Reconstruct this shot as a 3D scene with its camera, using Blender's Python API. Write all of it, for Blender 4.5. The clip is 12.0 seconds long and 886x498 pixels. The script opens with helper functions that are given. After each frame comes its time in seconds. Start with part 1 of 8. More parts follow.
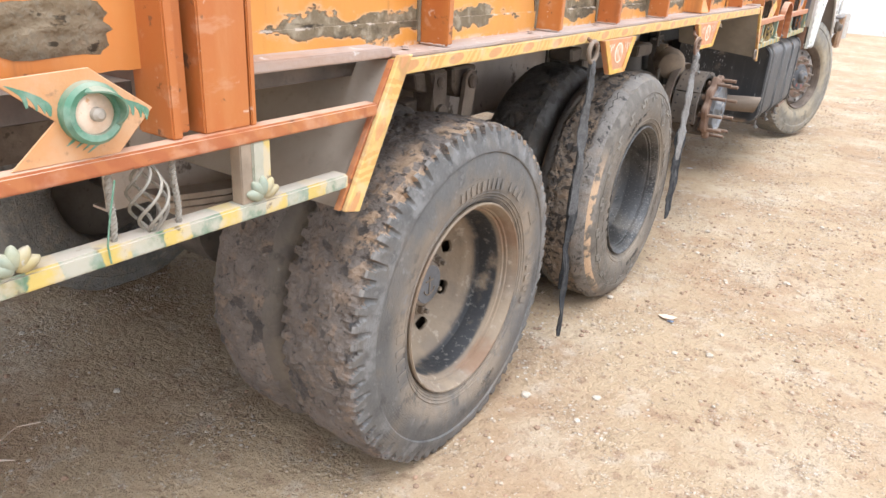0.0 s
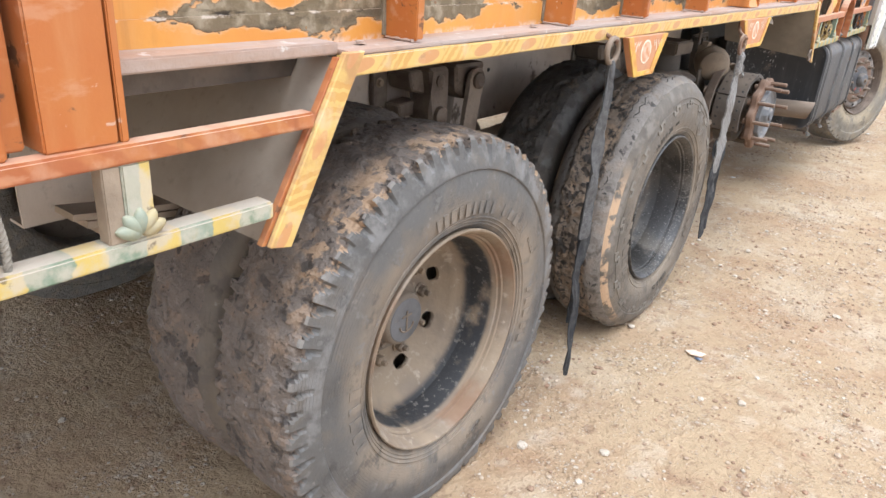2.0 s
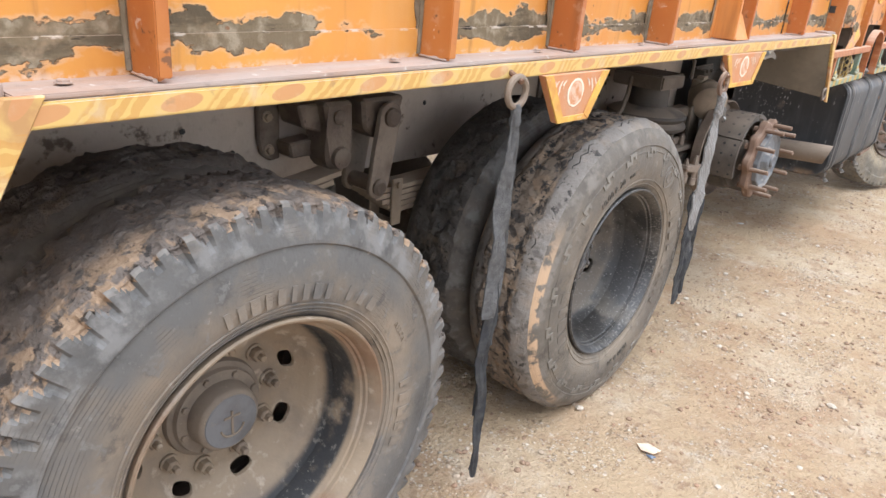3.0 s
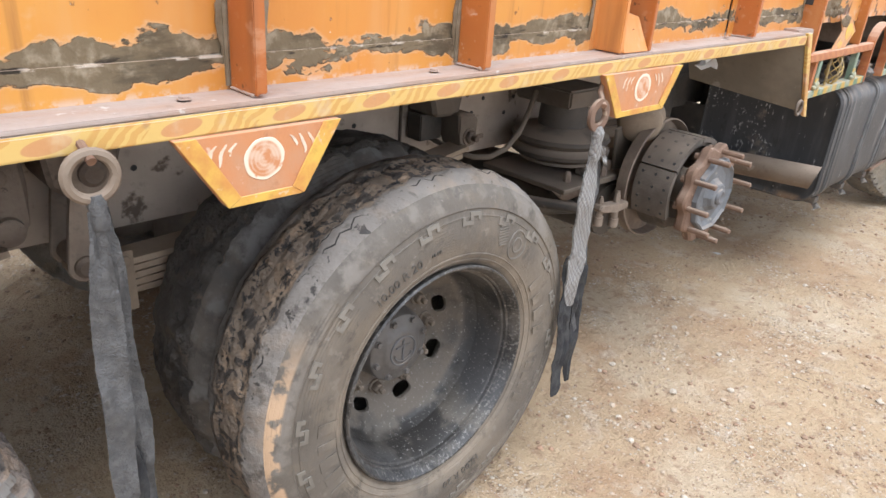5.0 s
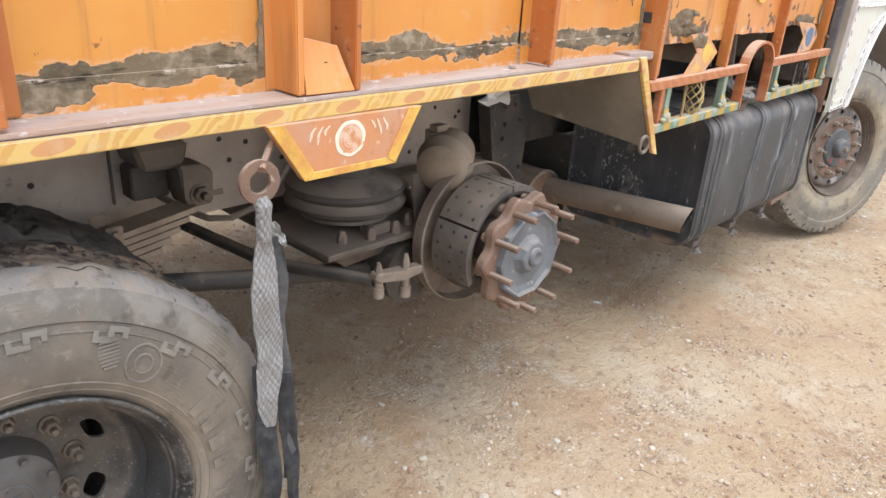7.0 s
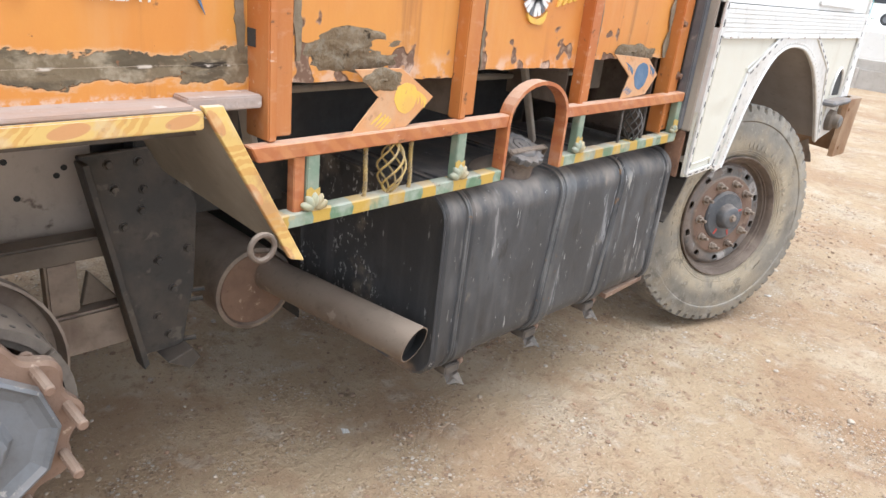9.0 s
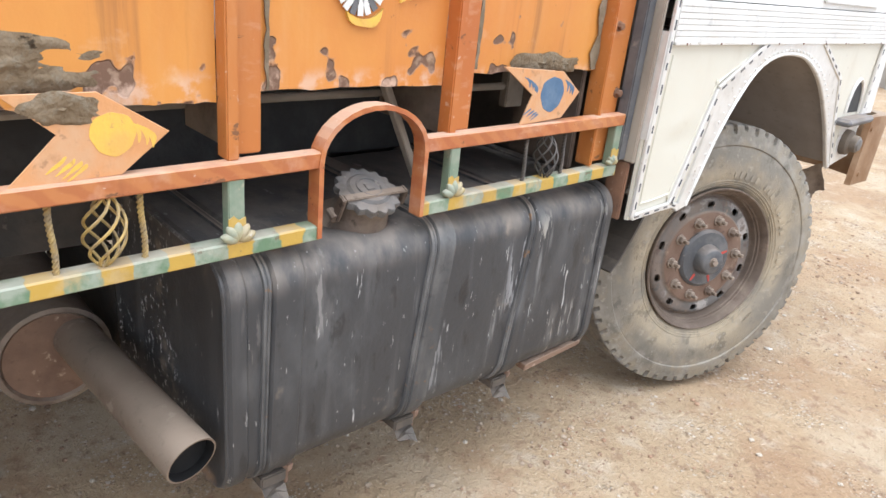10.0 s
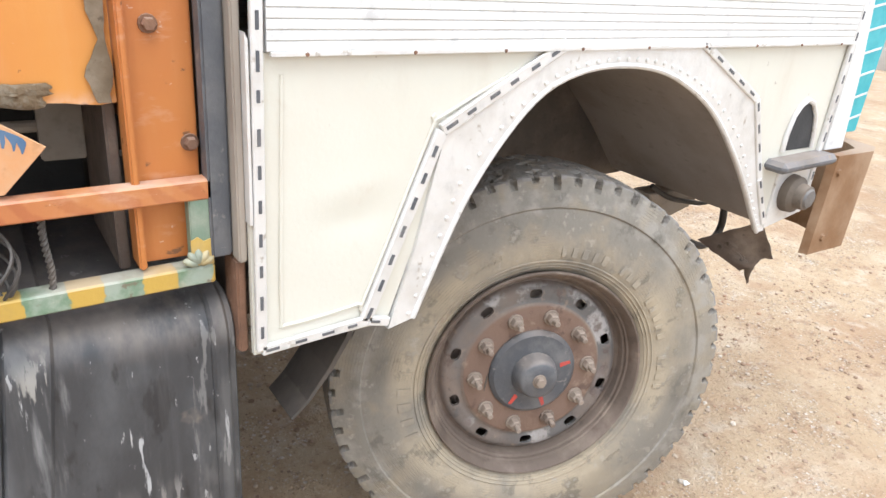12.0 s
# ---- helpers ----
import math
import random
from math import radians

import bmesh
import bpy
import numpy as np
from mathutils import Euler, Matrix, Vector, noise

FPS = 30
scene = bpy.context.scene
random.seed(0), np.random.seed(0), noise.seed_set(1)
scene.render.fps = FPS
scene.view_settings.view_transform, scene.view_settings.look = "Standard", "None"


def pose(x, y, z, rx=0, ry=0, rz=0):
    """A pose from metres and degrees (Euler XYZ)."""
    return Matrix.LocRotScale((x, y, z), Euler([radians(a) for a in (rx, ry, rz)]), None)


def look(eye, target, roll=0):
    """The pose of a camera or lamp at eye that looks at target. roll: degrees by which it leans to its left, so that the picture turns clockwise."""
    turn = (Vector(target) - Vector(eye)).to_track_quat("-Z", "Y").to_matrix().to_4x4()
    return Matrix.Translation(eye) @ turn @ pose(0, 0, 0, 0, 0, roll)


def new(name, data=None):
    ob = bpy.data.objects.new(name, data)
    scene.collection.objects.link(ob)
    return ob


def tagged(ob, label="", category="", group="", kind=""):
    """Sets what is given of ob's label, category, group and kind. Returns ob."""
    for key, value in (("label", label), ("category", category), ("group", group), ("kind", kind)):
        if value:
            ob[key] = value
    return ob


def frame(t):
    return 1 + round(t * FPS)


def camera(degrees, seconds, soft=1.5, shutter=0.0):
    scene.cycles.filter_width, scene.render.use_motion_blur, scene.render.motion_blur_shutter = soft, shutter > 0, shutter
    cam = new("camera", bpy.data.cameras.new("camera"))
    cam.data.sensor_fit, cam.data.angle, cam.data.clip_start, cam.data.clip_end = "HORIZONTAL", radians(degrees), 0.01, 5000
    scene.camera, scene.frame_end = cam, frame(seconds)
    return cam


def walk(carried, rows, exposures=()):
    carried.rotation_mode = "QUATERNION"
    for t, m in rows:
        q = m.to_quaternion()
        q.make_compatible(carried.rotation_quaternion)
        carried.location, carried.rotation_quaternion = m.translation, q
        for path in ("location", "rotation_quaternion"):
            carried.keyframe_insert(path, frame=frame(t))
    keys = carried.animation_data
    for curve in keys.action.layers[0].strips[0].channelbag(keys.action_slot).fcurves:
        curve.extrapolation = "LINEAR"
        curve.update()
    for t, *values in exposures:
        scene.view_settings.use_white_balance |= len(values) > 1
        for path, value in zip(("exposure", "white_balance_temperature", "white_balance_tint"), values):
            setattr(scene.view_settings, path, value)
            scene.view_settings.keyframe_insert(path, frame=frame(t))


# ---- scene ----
cam = camera(64.8, 12.0)
PATH = [
    (0, (0.98, 0.234, 1.469), (-0.034, 1.777, 0.699), 3.3),
    (0.5, (0.985, 0.243, 1.468), (-0.035, 1.779, 0.695), 3.3),
    (1, (0.988, 0.247, 1.466), (-0.054, 1.773, 0.701), 3.2),
    (1.5, (0.961, 0.367, 1.441), (-0.11, 1.854, 0.64), 3.9),
    (2, (0.91, 0.61, 1.444), (-0.188, 2.081, 0.65), 3.9),
    (2.5, (0.934, 0.895, 1.455), (-0.254, 2.296, 0.665), 5.6),
    (3, (0.967, 1.216, 1.462), (-0.226, 2.63, 0.703), 5.2),
    (3.5, (0.927, 1.522, 1.483), (-0.256, 2.953, 0.742), 4.7),
    (3.7, (0.888, 1.638, 1.502), (-0.249, 3.096, 0.738), 4.5),
    (5.3, (1.038, 2.334, 1.543), (-0.248, 3.626, 0.72), 4.3),
    (5.5, (1.015, 2.39, 1.53), (-0.259, 3.701, 0.718), 4.0),
    (6, (1.032, 2.539, 1.527), (-0.223, 3.873, 0.724), 2.0),
    (6.5, (1.076, 2.86, 1.551), (-0.208, 4.178, 0.766), 4.3),
    (7, (1.153, 3.118, 1.562), (-0.105, 4.463, 0.782), 3.7),
    (7.2, (1.145, 3.244, 1.558), (-0.106, 4.617, 0.818), 4.4),
    (8.8, (1.219, 4.426, 1.555), (-0.088, 5.769, 0.856), 4.8),
    (9, (1.187, 4.602, 1.565), (-0.064, 5.976, 0.824), 6.3),
    (9.5, (1.159, 4.958, 1.567), (-0.138, 6.291, 0.833), 3.4),
    (10, (1.15, 5.38, 1.585), (-0.19, 6.657, 0.828), 6.2),
    (10.5, (1.157, 5.74, 1.573), (-0.171, 7.041, 0.836), 5.3),
    (11, (1.144, 6.146, 1.603), (-0.235, 7.377, 0.838), 4.7),
    (11.5, (1.173, 6.523, 1.628), (-0.308, 7.606, 0.832), 5.8),
    (12, (1.109, 6.839, 1.603), (-0.386, 7.911, 0.82), 4.8),
]
walk(cam, [(t, look(eye, target, roll)) for t, eye, target, roll in PATH], exposures=((0.0, 0.99, 5750, 10), (2.0, 0.90, 5750, 10), (5.0, 0.81, 5750, 10), (8.0, 0.76, 5750, 10), (10.0, 0.80, 5750, 10), (12.0, 0.90, 5750, 10)))


# ---- light ----
world = bpy.data.worlds.new("overcast_sky")
scene.world = world
world.use_nodes = True
wn = world.node_tree.nodes
wl = world.node_tree.links
sky = wn.new("ShaderNodeTexSky")
sky.sky_type = "NISHITA"
sky.sun_disc = False
sky.sun_elevation = radians(72)
sky.sun_rotation = radians(60)
sky.air_density, sky.dust_density, sky.ozone_density = 1.0, 1.0, 1.0
wn["Background"].inputs["Strength"].default_value = 0.205
haze = wn.new("ShaderNodeHueSaturation")
haze.inputs["Saturation"].default_value = 0.08
wl.new(sky.outputs["Color"], haze.inputs["Color"])
wl.new(haze.outputs["Color"], wn["Background"].inputs["Color"])

sun_data = bpy.data.lights.new("sun", "SUN")
sun_data.energy = 2.3
sun_data.angle = radians(50)
sun_data.color = (1.0, 0.98, 0.95)
sun_lamp = new("sun", sun_data)
sun_lamp.matrix_world = look((2.2, 4.0, 9.0), (0, 5.5, 0))


# ---- materials ----
def mix_node(nt, fac, a, b, mode="MIX"):
    n = nt.nodes.new("ShaderNodeMix")
    n.data_type, n.blend_type = "RGBA", mode
    for sock, v in ((n.inputs[0], fac), (n.inputs[6], a), (n.inputs[7], b)):
        if isinstance(v, (tuple, list)):
            sock.default_value = (*v[:3], 1)
        elif isinstance(v, (int, float)):
            sock.default_value = v
        else:
            nt.links.new(v, sock)
    return n.outputs[2]


def noise_node(nt, coord, scale, detail=4.0, rough=0.55, stretch=None, warp=0.0):
    if stretch:
        m = nt.nodes.new("ShaderNodeMapping")
        m.inputs["Scale"].default_value = stretch
        nt.links.new(coord, m.inputs["Vector"])
        coord = m.outputs["Vector"]
    n = nt.nodes.new("ShaderNodeTexNoise")
    n.inputs["Scale"].default_value = scale
    n.inputs["Detail"].default_value = detail
    n.inputs["Roughness"].default_value = rough
    n.inputs["Distortion"].default_value = warp
    nt.links.new(coord, n.inputs["Vector"])
    return n.outputs["Fac"]


def ramp_node(nt, fac, lo, hi):
    n = nt.nodes.new("ShaderNodeMapRange")
    n.interpolation_type = "SMOOTHSTEP"
    n.inputs["From Min"].default_value, n.inputs["From Max"].default_value = lo, hi
    nt.links.new(fac, n.inputs["Value"])
    return n.outputs["Result"]


def calc(nt, op, a, b=0.0, c=0.0):
    n = nt.nodes.new("ShaderNodeMath")
    n.operation = op
    for i, v in enumerate((a, b, c)):
        if isinstance(v, (int, float)):
            n.inputs[i].default_value = v
        else:
            nt.links.new(v, n.inputs[i])
    return n.outputs[0]


class Surf:
    """A node material that is built up in layers over the object's own coordinates."""

    def __init__(self, name, col, rough=0.6, metal=0.0, spec=0.4):
        self.mat = bpy.data.materials.new(name)
        self.mat.use_nodes = True
        self.nt = self.mat.node_tree
        self.bsdf = self.nt.nodes["Principled BSDF"]
        self.bsdf.inputs["Roughness"].default_value = rough
        self.bsdf.inputs["Metallic"].default_value = metal
        self.bsdf.inputs["Specular IOR Level"].default_value = spec
        tc = self.nt.nodes.new("ShaderNodeTexCoord")
        self.co = tc.outputs["Object"]
        rgb = self.nt.nodes.new("ShaderNodeRGB")
        rgb.outputs[0].default_value = (*col, 1)
        self.col = rgb.outputs[0]
        self.rough = None
        self.r0 = rough
        self.height = None

    def axis(self):
        n = self.nt.nodes.new("ShaderNodeSeparateXYZ")
        self.nt.links.new(self.co, n.inputs[0])
        return n.outputs

    def layer(self, col, mask, rough=None):
        self.col = mix_node(self.nt, mask, self.col, col)
        if rough is not None:
            base = self.rough if self.rough is not None else self.r0
            self.rough = calc(self.nt, "ADD", calc(self.nt, "MULTIPLY", mask, rough),
                              calc(self.nt, "MULTIPLY", calc(self.nt, "SUBTRACT", 1.0, mask), base))
        return self

    def blotch(self, col, scale, lo, hi, rough=None, amount=1.0, stretch=None, detail=5.0, warp=0.0, within=None):
        f = ramp_node(self.nt, noise_node(self.nt, self.co, scale, detail, 0.6, stretch, warp), lo, hi)
        if within is not None:
            f = calc(self.nt, "MULTIPLY", f, within)
        if amount != 1.0:
            f = calc(self.nt, "MULTIPLY", f, amount)
        return self.layer(col, f, rough)

    def dusty(self, col, amount=0.6, scale=5.0):
        """Dust that has settled on what faces up."""
        g = self.nt.nodes.new("ShaderNodeNewGeometry")
        s = self.nt.nodes.new("ShaderNodeSeparateXYZ")
        self.nt.links.new(g.outputs["Normal"], s.inputs[0])
        up = ramp_node(self.nt, s.outputs[2], 0.35, 0.95)
        f = calc(self.nt, "MULTIPLY", up, ramp_node(self.nt, noise_node(self.nt, self.co, scale, 6), 0.3, 0.55))
        return self.layer(col, calc(self.nt, "MULTIPLY", f, amount), 0.9)

    def relief(self, scale, amount, detail=5.0, stretch=None):
        h = calc(self.nt, "MULTIPLY", noise_node(self.nt, self.co, scale, detail, 0.6, stretch), amount)
        self.height = h if self.height is None else calc(self.nt, "ADD", self.height, h)
        return self

    def done(self, distance=0.004):
        self.nt.links.new(self.col, self.bsdf.inputs["Base Color"])
        if self.rough is not None:
            self.nt.links.new(self.rough, self.bsdf.inputs["Roughness"])
        if self.height is not None:
            b = self.nt.nodes.new("ShaderNodeBump")
            b.inputs["Distance"].default_value = distance
            b.inputs["Strength"].default_value = 0.9
            self.nt.links.new(self.height, b.inputs["Height"])
            self.nt.links.new(b.outputs["Normal"], self.bsdf.inputs["Normal"])
        return self.mat


DUST = (0.42, 0.33, 0.25)


def make_orange(name, col=(0.56, 0.205, 0.048), band=False, chips=None, scuffs=False, strokes=False):
    """Sun-faded orange paint; band: filler and mud along the crease of the side sheets; chips: rust blisters below a height."""
    s = Surf(name, col, 0.45, 0, 0.4)
    nt = s.nt
    s.blotch(tuple(min(1.0, c * k + d) for c, k, d in zip(col, (1.12, 1.38, 1.3), (0.03, 0.03, 0.008))), 1.3, 0.35, 0.7, amount=0.7)
    s.blotch(tuple(c * k for c, k in zip(col, (0.78, 0.58, 0.5))), 2.2, 0.5, 0.8, amount=0.6, stretch=(1, 1, 0.4))
    s.blotch((0.58, 0.34, 0.15), 5.5, 0.50, 0.72, rough=0.75, amount=0.3, stretch=(1, 1.6, 0.22), detail=8)
    s.blotch((0.20, 0.085, 0.035), 7.0, 0.56, 0.74, rough=0.7, amount=0.6, stretch=(1, 2.4, 0.12), detail=8)
    if band:
        ax = s.axis()
        rise = calc(nt, "MULTIPLY", calc(nt, "MAXIMUM", calc(nt, "SUBTRACT", 5.2, ax[1]), 0.0), 0.0075)
        d = calc(nt, "SUBTRACT", calc(nt, "ADD", ax[2], rise), 1.347)
        dn = calc(nt, "MAXIMUM", calc(nt, "DIVIDE", d, 0.048), calc(nt, "DIVIDE", d, -0.036))
        along = noise_node(nt, s.co, 3.6, 4, 0.6, (0.2, 1, 2.2))
        wob = noise_node(nt, s.co, 15.0, 9, 0.66, (1, 0.7, 1.2))
        f = calc(nt, "ADD", calc(nt, "MULTIPLY", along, 1.6), wob)
        f = calc(nt, "SUBTRACT", f, calc(nt, "MULTIPLY", dn, 0.34))
        halo = ramp_node(nt, f, 1.04, 1.14)
        core = ramp_node(nt, f, 1.135, 1.170)
        s.layer((0.60, 0.37, 0.20), calc(nt, "MULTIPLY", halo, 0.6), 0.85)
        s.layer((0.165, 0.124, 0.072), core, 0.85)
        s.blotch((0.30, 0.245, 0.165), 26, 0.46, 0.66, within=core, detail=8)
        s.blotch((0.095, 0.072, 0.042), 12, 0.5, 0.62, within=core, stretch=(1, 0.5, 1.5))
        # near-black specks by the crease paint the shade of crevices in the mud
        near = ramp_node(nt, calc(nt, "ABSOLUTE", d), 0.016, 0.002)
        s.blotch((0.028, 0.02, 0.012), 21, 0.56, 0.62, within=calc(nt, "MULTIPLY", core, near), stretch=(1, 0.4, 2.0))
        s.blotch((0.60, 0.52, 0.43), 22, 0.53, 0.62, within=ramp_node(nt, calc(nt, "ABSOLUTE", d), 0.0035, 0.0012), rough=0.9, amount=0.8)
        s.blotch((0.62, 0.48, 0.38), 45, 0.46, 0.60, within=ramp_node(nt, d, -0.042, -0.056), rough=0.9, amount=0.7)
        s.height = calc(nt, "MULTIPLY", calc(nt, "MULTIPLY", core, noise_node(nt, s.co, 26, 6)), 1.6)
    if chips:
        zz = s.axis()[2]
        f = calc(nt, "ADD", noise_node(nt, s.co, 12, 1.8, 0.6), calc(nt, "MULTIPLY", calc(nt, "SUBTRACT", chips, zz), 0.95))
        fine = calc(nt, "MULTIPLY", calc(nt, "SUBTRACT", noise_node(nt, s.co, 60, 4), 0.5), 0.06)
        f = calc(nt, "ADD", f, fine)
        s.layer((0.36, 0.19, 0.10), ramp_node(nt, f, 0.588, 0.60), 0.85)
        s.layer((0.155, 0.088, 0.055), ramp_node(nt, f, 0.600, 0.612), 0.85)
        s.blotch((0.27, 0.18, 0.12), 40, 0.5, 0.62, within=ramp_node(nt, f, 0.62, 0.64))
        s.blotch((0.60, 0.42, 0.31), 20, 0.45, 0.62, rough=0.85, amount=0.7, within=ramp_node(nt, zz, chips - 0.01, chips - 0.045))
        s.height = calc(nt, "MULTIPLY", ramp_node(nt, f, 0.596, 0.616), -0.7)
    if strokes:
        ax = s.axis()
        slant = calc(nt, "ADD", calc(nt, "DIVIDE", calc(nt, "ADD", ax[1], calc(nt, "MULTIPLY", ax[2], 1.3)), 0.062), calc(nt, "MULTIPLY", noise_node(nt, s.co, 16, 4), 1.1))
        wave = calc(nt, "ABSOLUTE", calc(nt, "SUBTRACT", calc(nt, "FRACT", calc(nt, "ADD", slant, 40.0)), 0.5))
        s.layer((0.27, 0.060, 0.026), calc(nt, "MULTIPLY", ramp_node(nt, wave, 0.16, 0.34), 0.32))
        s.blotch((0.53, 0.31, 0.20), 11, 0.52, 0.68, rough=0.8, amount=0.45, detail=8)
    if scuffs:
        s.blotch((0.54, 0.30, 0.17), 30, 0.56, 0.68, rough=0.85, amount=0.4, detail=9, stretch=(1, 0.35, 1))
        s.blotch((0.60, 0.47, 0.37), 48, 0.665, 0.71, rough=0.85, amount=0.55, detail=9, stretch=(1, 0.6, 1))
        s.blotch((0.13, 0.07, 0.04), 26, 0.63, 0.67, rough=0.85, amount=0.8, detail=8, stretch=(1, 0.5, 1))
    s.blotch((0.64, 0.45, 0.29), 9, 0.62, 0.76, rough=0.8, amount=0.4)
    s.blotch((0.20, 0.09, 0.04), 30, 0.69, 0.73, rough=0.8, amount=0.85)
    s.blotch((0.72, 0.66, 0.58), 60, 0.72, 0.76, amount=0.7)
    s.dusty((0.55, 0.40, 0.29), 0.7)
    s.relief(3, 0.9, 2).relief(60, 0.12)
    return s.done(0.005)


def make_simple(name, col, col2, scale, rough, metal=0.0, bump=0.3, fine=90, dust=0.4, spots=None, stretch=None):
    s = Surf(name, col, rough, metal)
    s.blotch(col2, scale, 0.38, 0.7, amount=0.9, stretch=stretch)
    s.blotch(tuple(c * 0.55 for c in col), fine * 0.5, 0.55, 0.75, amount=0.5)
    if spots:
        s.blotch(spots, scale * 3.1, 0.62, 0.70, rough=0.85, amount=0.85)
    if dust:
        s.dusty(DUST, dust)
    s.relief(fine, bump).relief(scale * 2, bump)
    return s.done()


def make_strip(name, pitch=0.19, lean=None):
    """Yellow hand-painted edging with orange leaves and slanting strokes along the length."""
    s = Surf(name, (0.60, 0.405, 0.130), 0.55)
    nt = s.nt
    ax = s.axis()
    wob = calc(nt, "MULTIPLY", calc(nt, "SUBTRACT", noise_node(nt, s.co, 14, 3), 0.5), 0.35)
    run = calc(nt, "ADD", ax[1], calc(nt, "MULTIPLY", ax[2], -0.9))
    u = calc(nt, "FRACT", calc(nt, "ADD", calc(nt, "DIVIDE", run, pitch), 40.0))
    if lean is None:
        line = calc(nt, "SUBTRACT", calc(nt, "ADD", ax[2], calc(nt, "MULTIPLY", calc(nt, "SUBTRACT", 5.2, ax[1]), 0.0075)), 1.266)
    else:
        line = calc(nt, "SUBTRACT", ax[1], calc(nt, "ADD", calc(nt, "MULTIPLY", ax[2], lean[0]), lean[1]))
        u = calc(nt, "FRACT", calc(nt, "ADD", calc(nt, "DIVIDE", ax[2], pitch * 0.8), 40.0))
        s.blotch((0.38, 0.19, 0.085), 7, 0.44, 0.60, rough=0.75, amount=0.75, detail=8)
    v = calc(nt, "DIVIDE", calc(nt, "ADD", line, 0.002), 0.0145)
    e = calc(nt, "ADD", calc(nt, "POWER", calc(nt, "ABSOLUTE", calc(nt, "DIVIDE", calc(nt, "SUBTRACT", u, 0.28), 0.185)), 2.0),
             calc(nt, "POWER", calc(nt, "ABSOLUTE", v), 2.0))
    leaf = ramp_node(nt, calc(nt, "ADD", calc(nt, "SUBTRACT", 1.0, e), wob), 0.15, 0.3)
    s.layer((0.51, 0.250, 0.105), calc(nt, "MULTIPLY", leaf, 0.9))
    w = calc(nt, "FRACT", calc(nt, "MULTIPLY", calc(nt, "ADD", u, wob), 8.0))
    strokes = calc(nt, "MULTIPLY", ramp_node(nt, calc(nt, "ABSOLUTE", calc(nt, "SUBTRACT", w, 0.5)), 0.34, 0.26),
                   ramp_node(nt, u, 0.52, 0.56))
    s.layer((0.50, 0.25, 0.06), calc(nt, "MULTIPLY", strokes, 0.6))
    s.blotch((0.85, 0.62, 0.2), 6, 0.55, 0.75, amount=0.5)
    s.blotch((0.55, 0.43, 0.29), 12, 0.50, 0.68, rough=0.85, amount=0.6, detail=8)
    s.blotch((0.36, 0.22, 0.11), 30, 0.60, 0.70, rough=0.8, amount=0.6, detail=8)
    s.blotch((0.16, 0.09, 0.05), 11, 0.72, 0.76, rough=0.8)
    s.dusty((0.55, 0.46, 0.4), 0.8)
    s.relief(50, 0.25)
    return s.done()


def make_chequer(name, pitch=0.112, wear=0.6, yellow=(0.60, 0.435, 0.125), top=0.85):
    """A rail painted in turns of yellow and green, faded and rubbed."""
    s = Surf(name, yellow, 0.55)
    nt = s.nt
    ax = s.axis()
    run = calc(nt, "ADD", calc(nt, "ADD", ax[1], 0.0134), calc(nt, "MULTIPLY", calc(nt, "SUBTRACT", noise_node(nt, s.co, 24, 4), 0.5), 0.03))
    u = calc(nt, "FRACT", calc(nt, "ADD", calc(nt, "DIVIDE", run, pitch), 40.0))
    g = calc(nt, "SUBTRACT", ramp_node(nt, u, 0.40, 0.43), ramp_node(nt, u, 0.95, 0.98))
    s.layer((0.125, 0.200, 0.115), g)
    s.blotch((0.33, 0.36, 0.29), 13, 0.40, 0.62, amount=0.8, within=g)
    s.blotch((0.46, 0.34, 0.16), 9, 0.56, 0.66, amount=0.7)
    s.blotch((0.50, 0.44, 0.35), 16, 0.62 - wear * 0.24, 0.78 - wear * 0.24, rough=0.85, amount=0.4 + wear * 0.4, detail=8)
    s.blotch((0.16, 0.12, 0.08), 24, 0.62, 0.68, rough=0.8, amount=0.8, detail=8)
    s.blotch((0.24, 0.17, 0.095), 7, 0.50, 0.66, rough=0.8, amount=0.55 * (1.0 - wear), detail=8)
    s.dusty((0.46, 0.39, 0.31), top)
    s.relief(70, 0.25)
    return s.done()


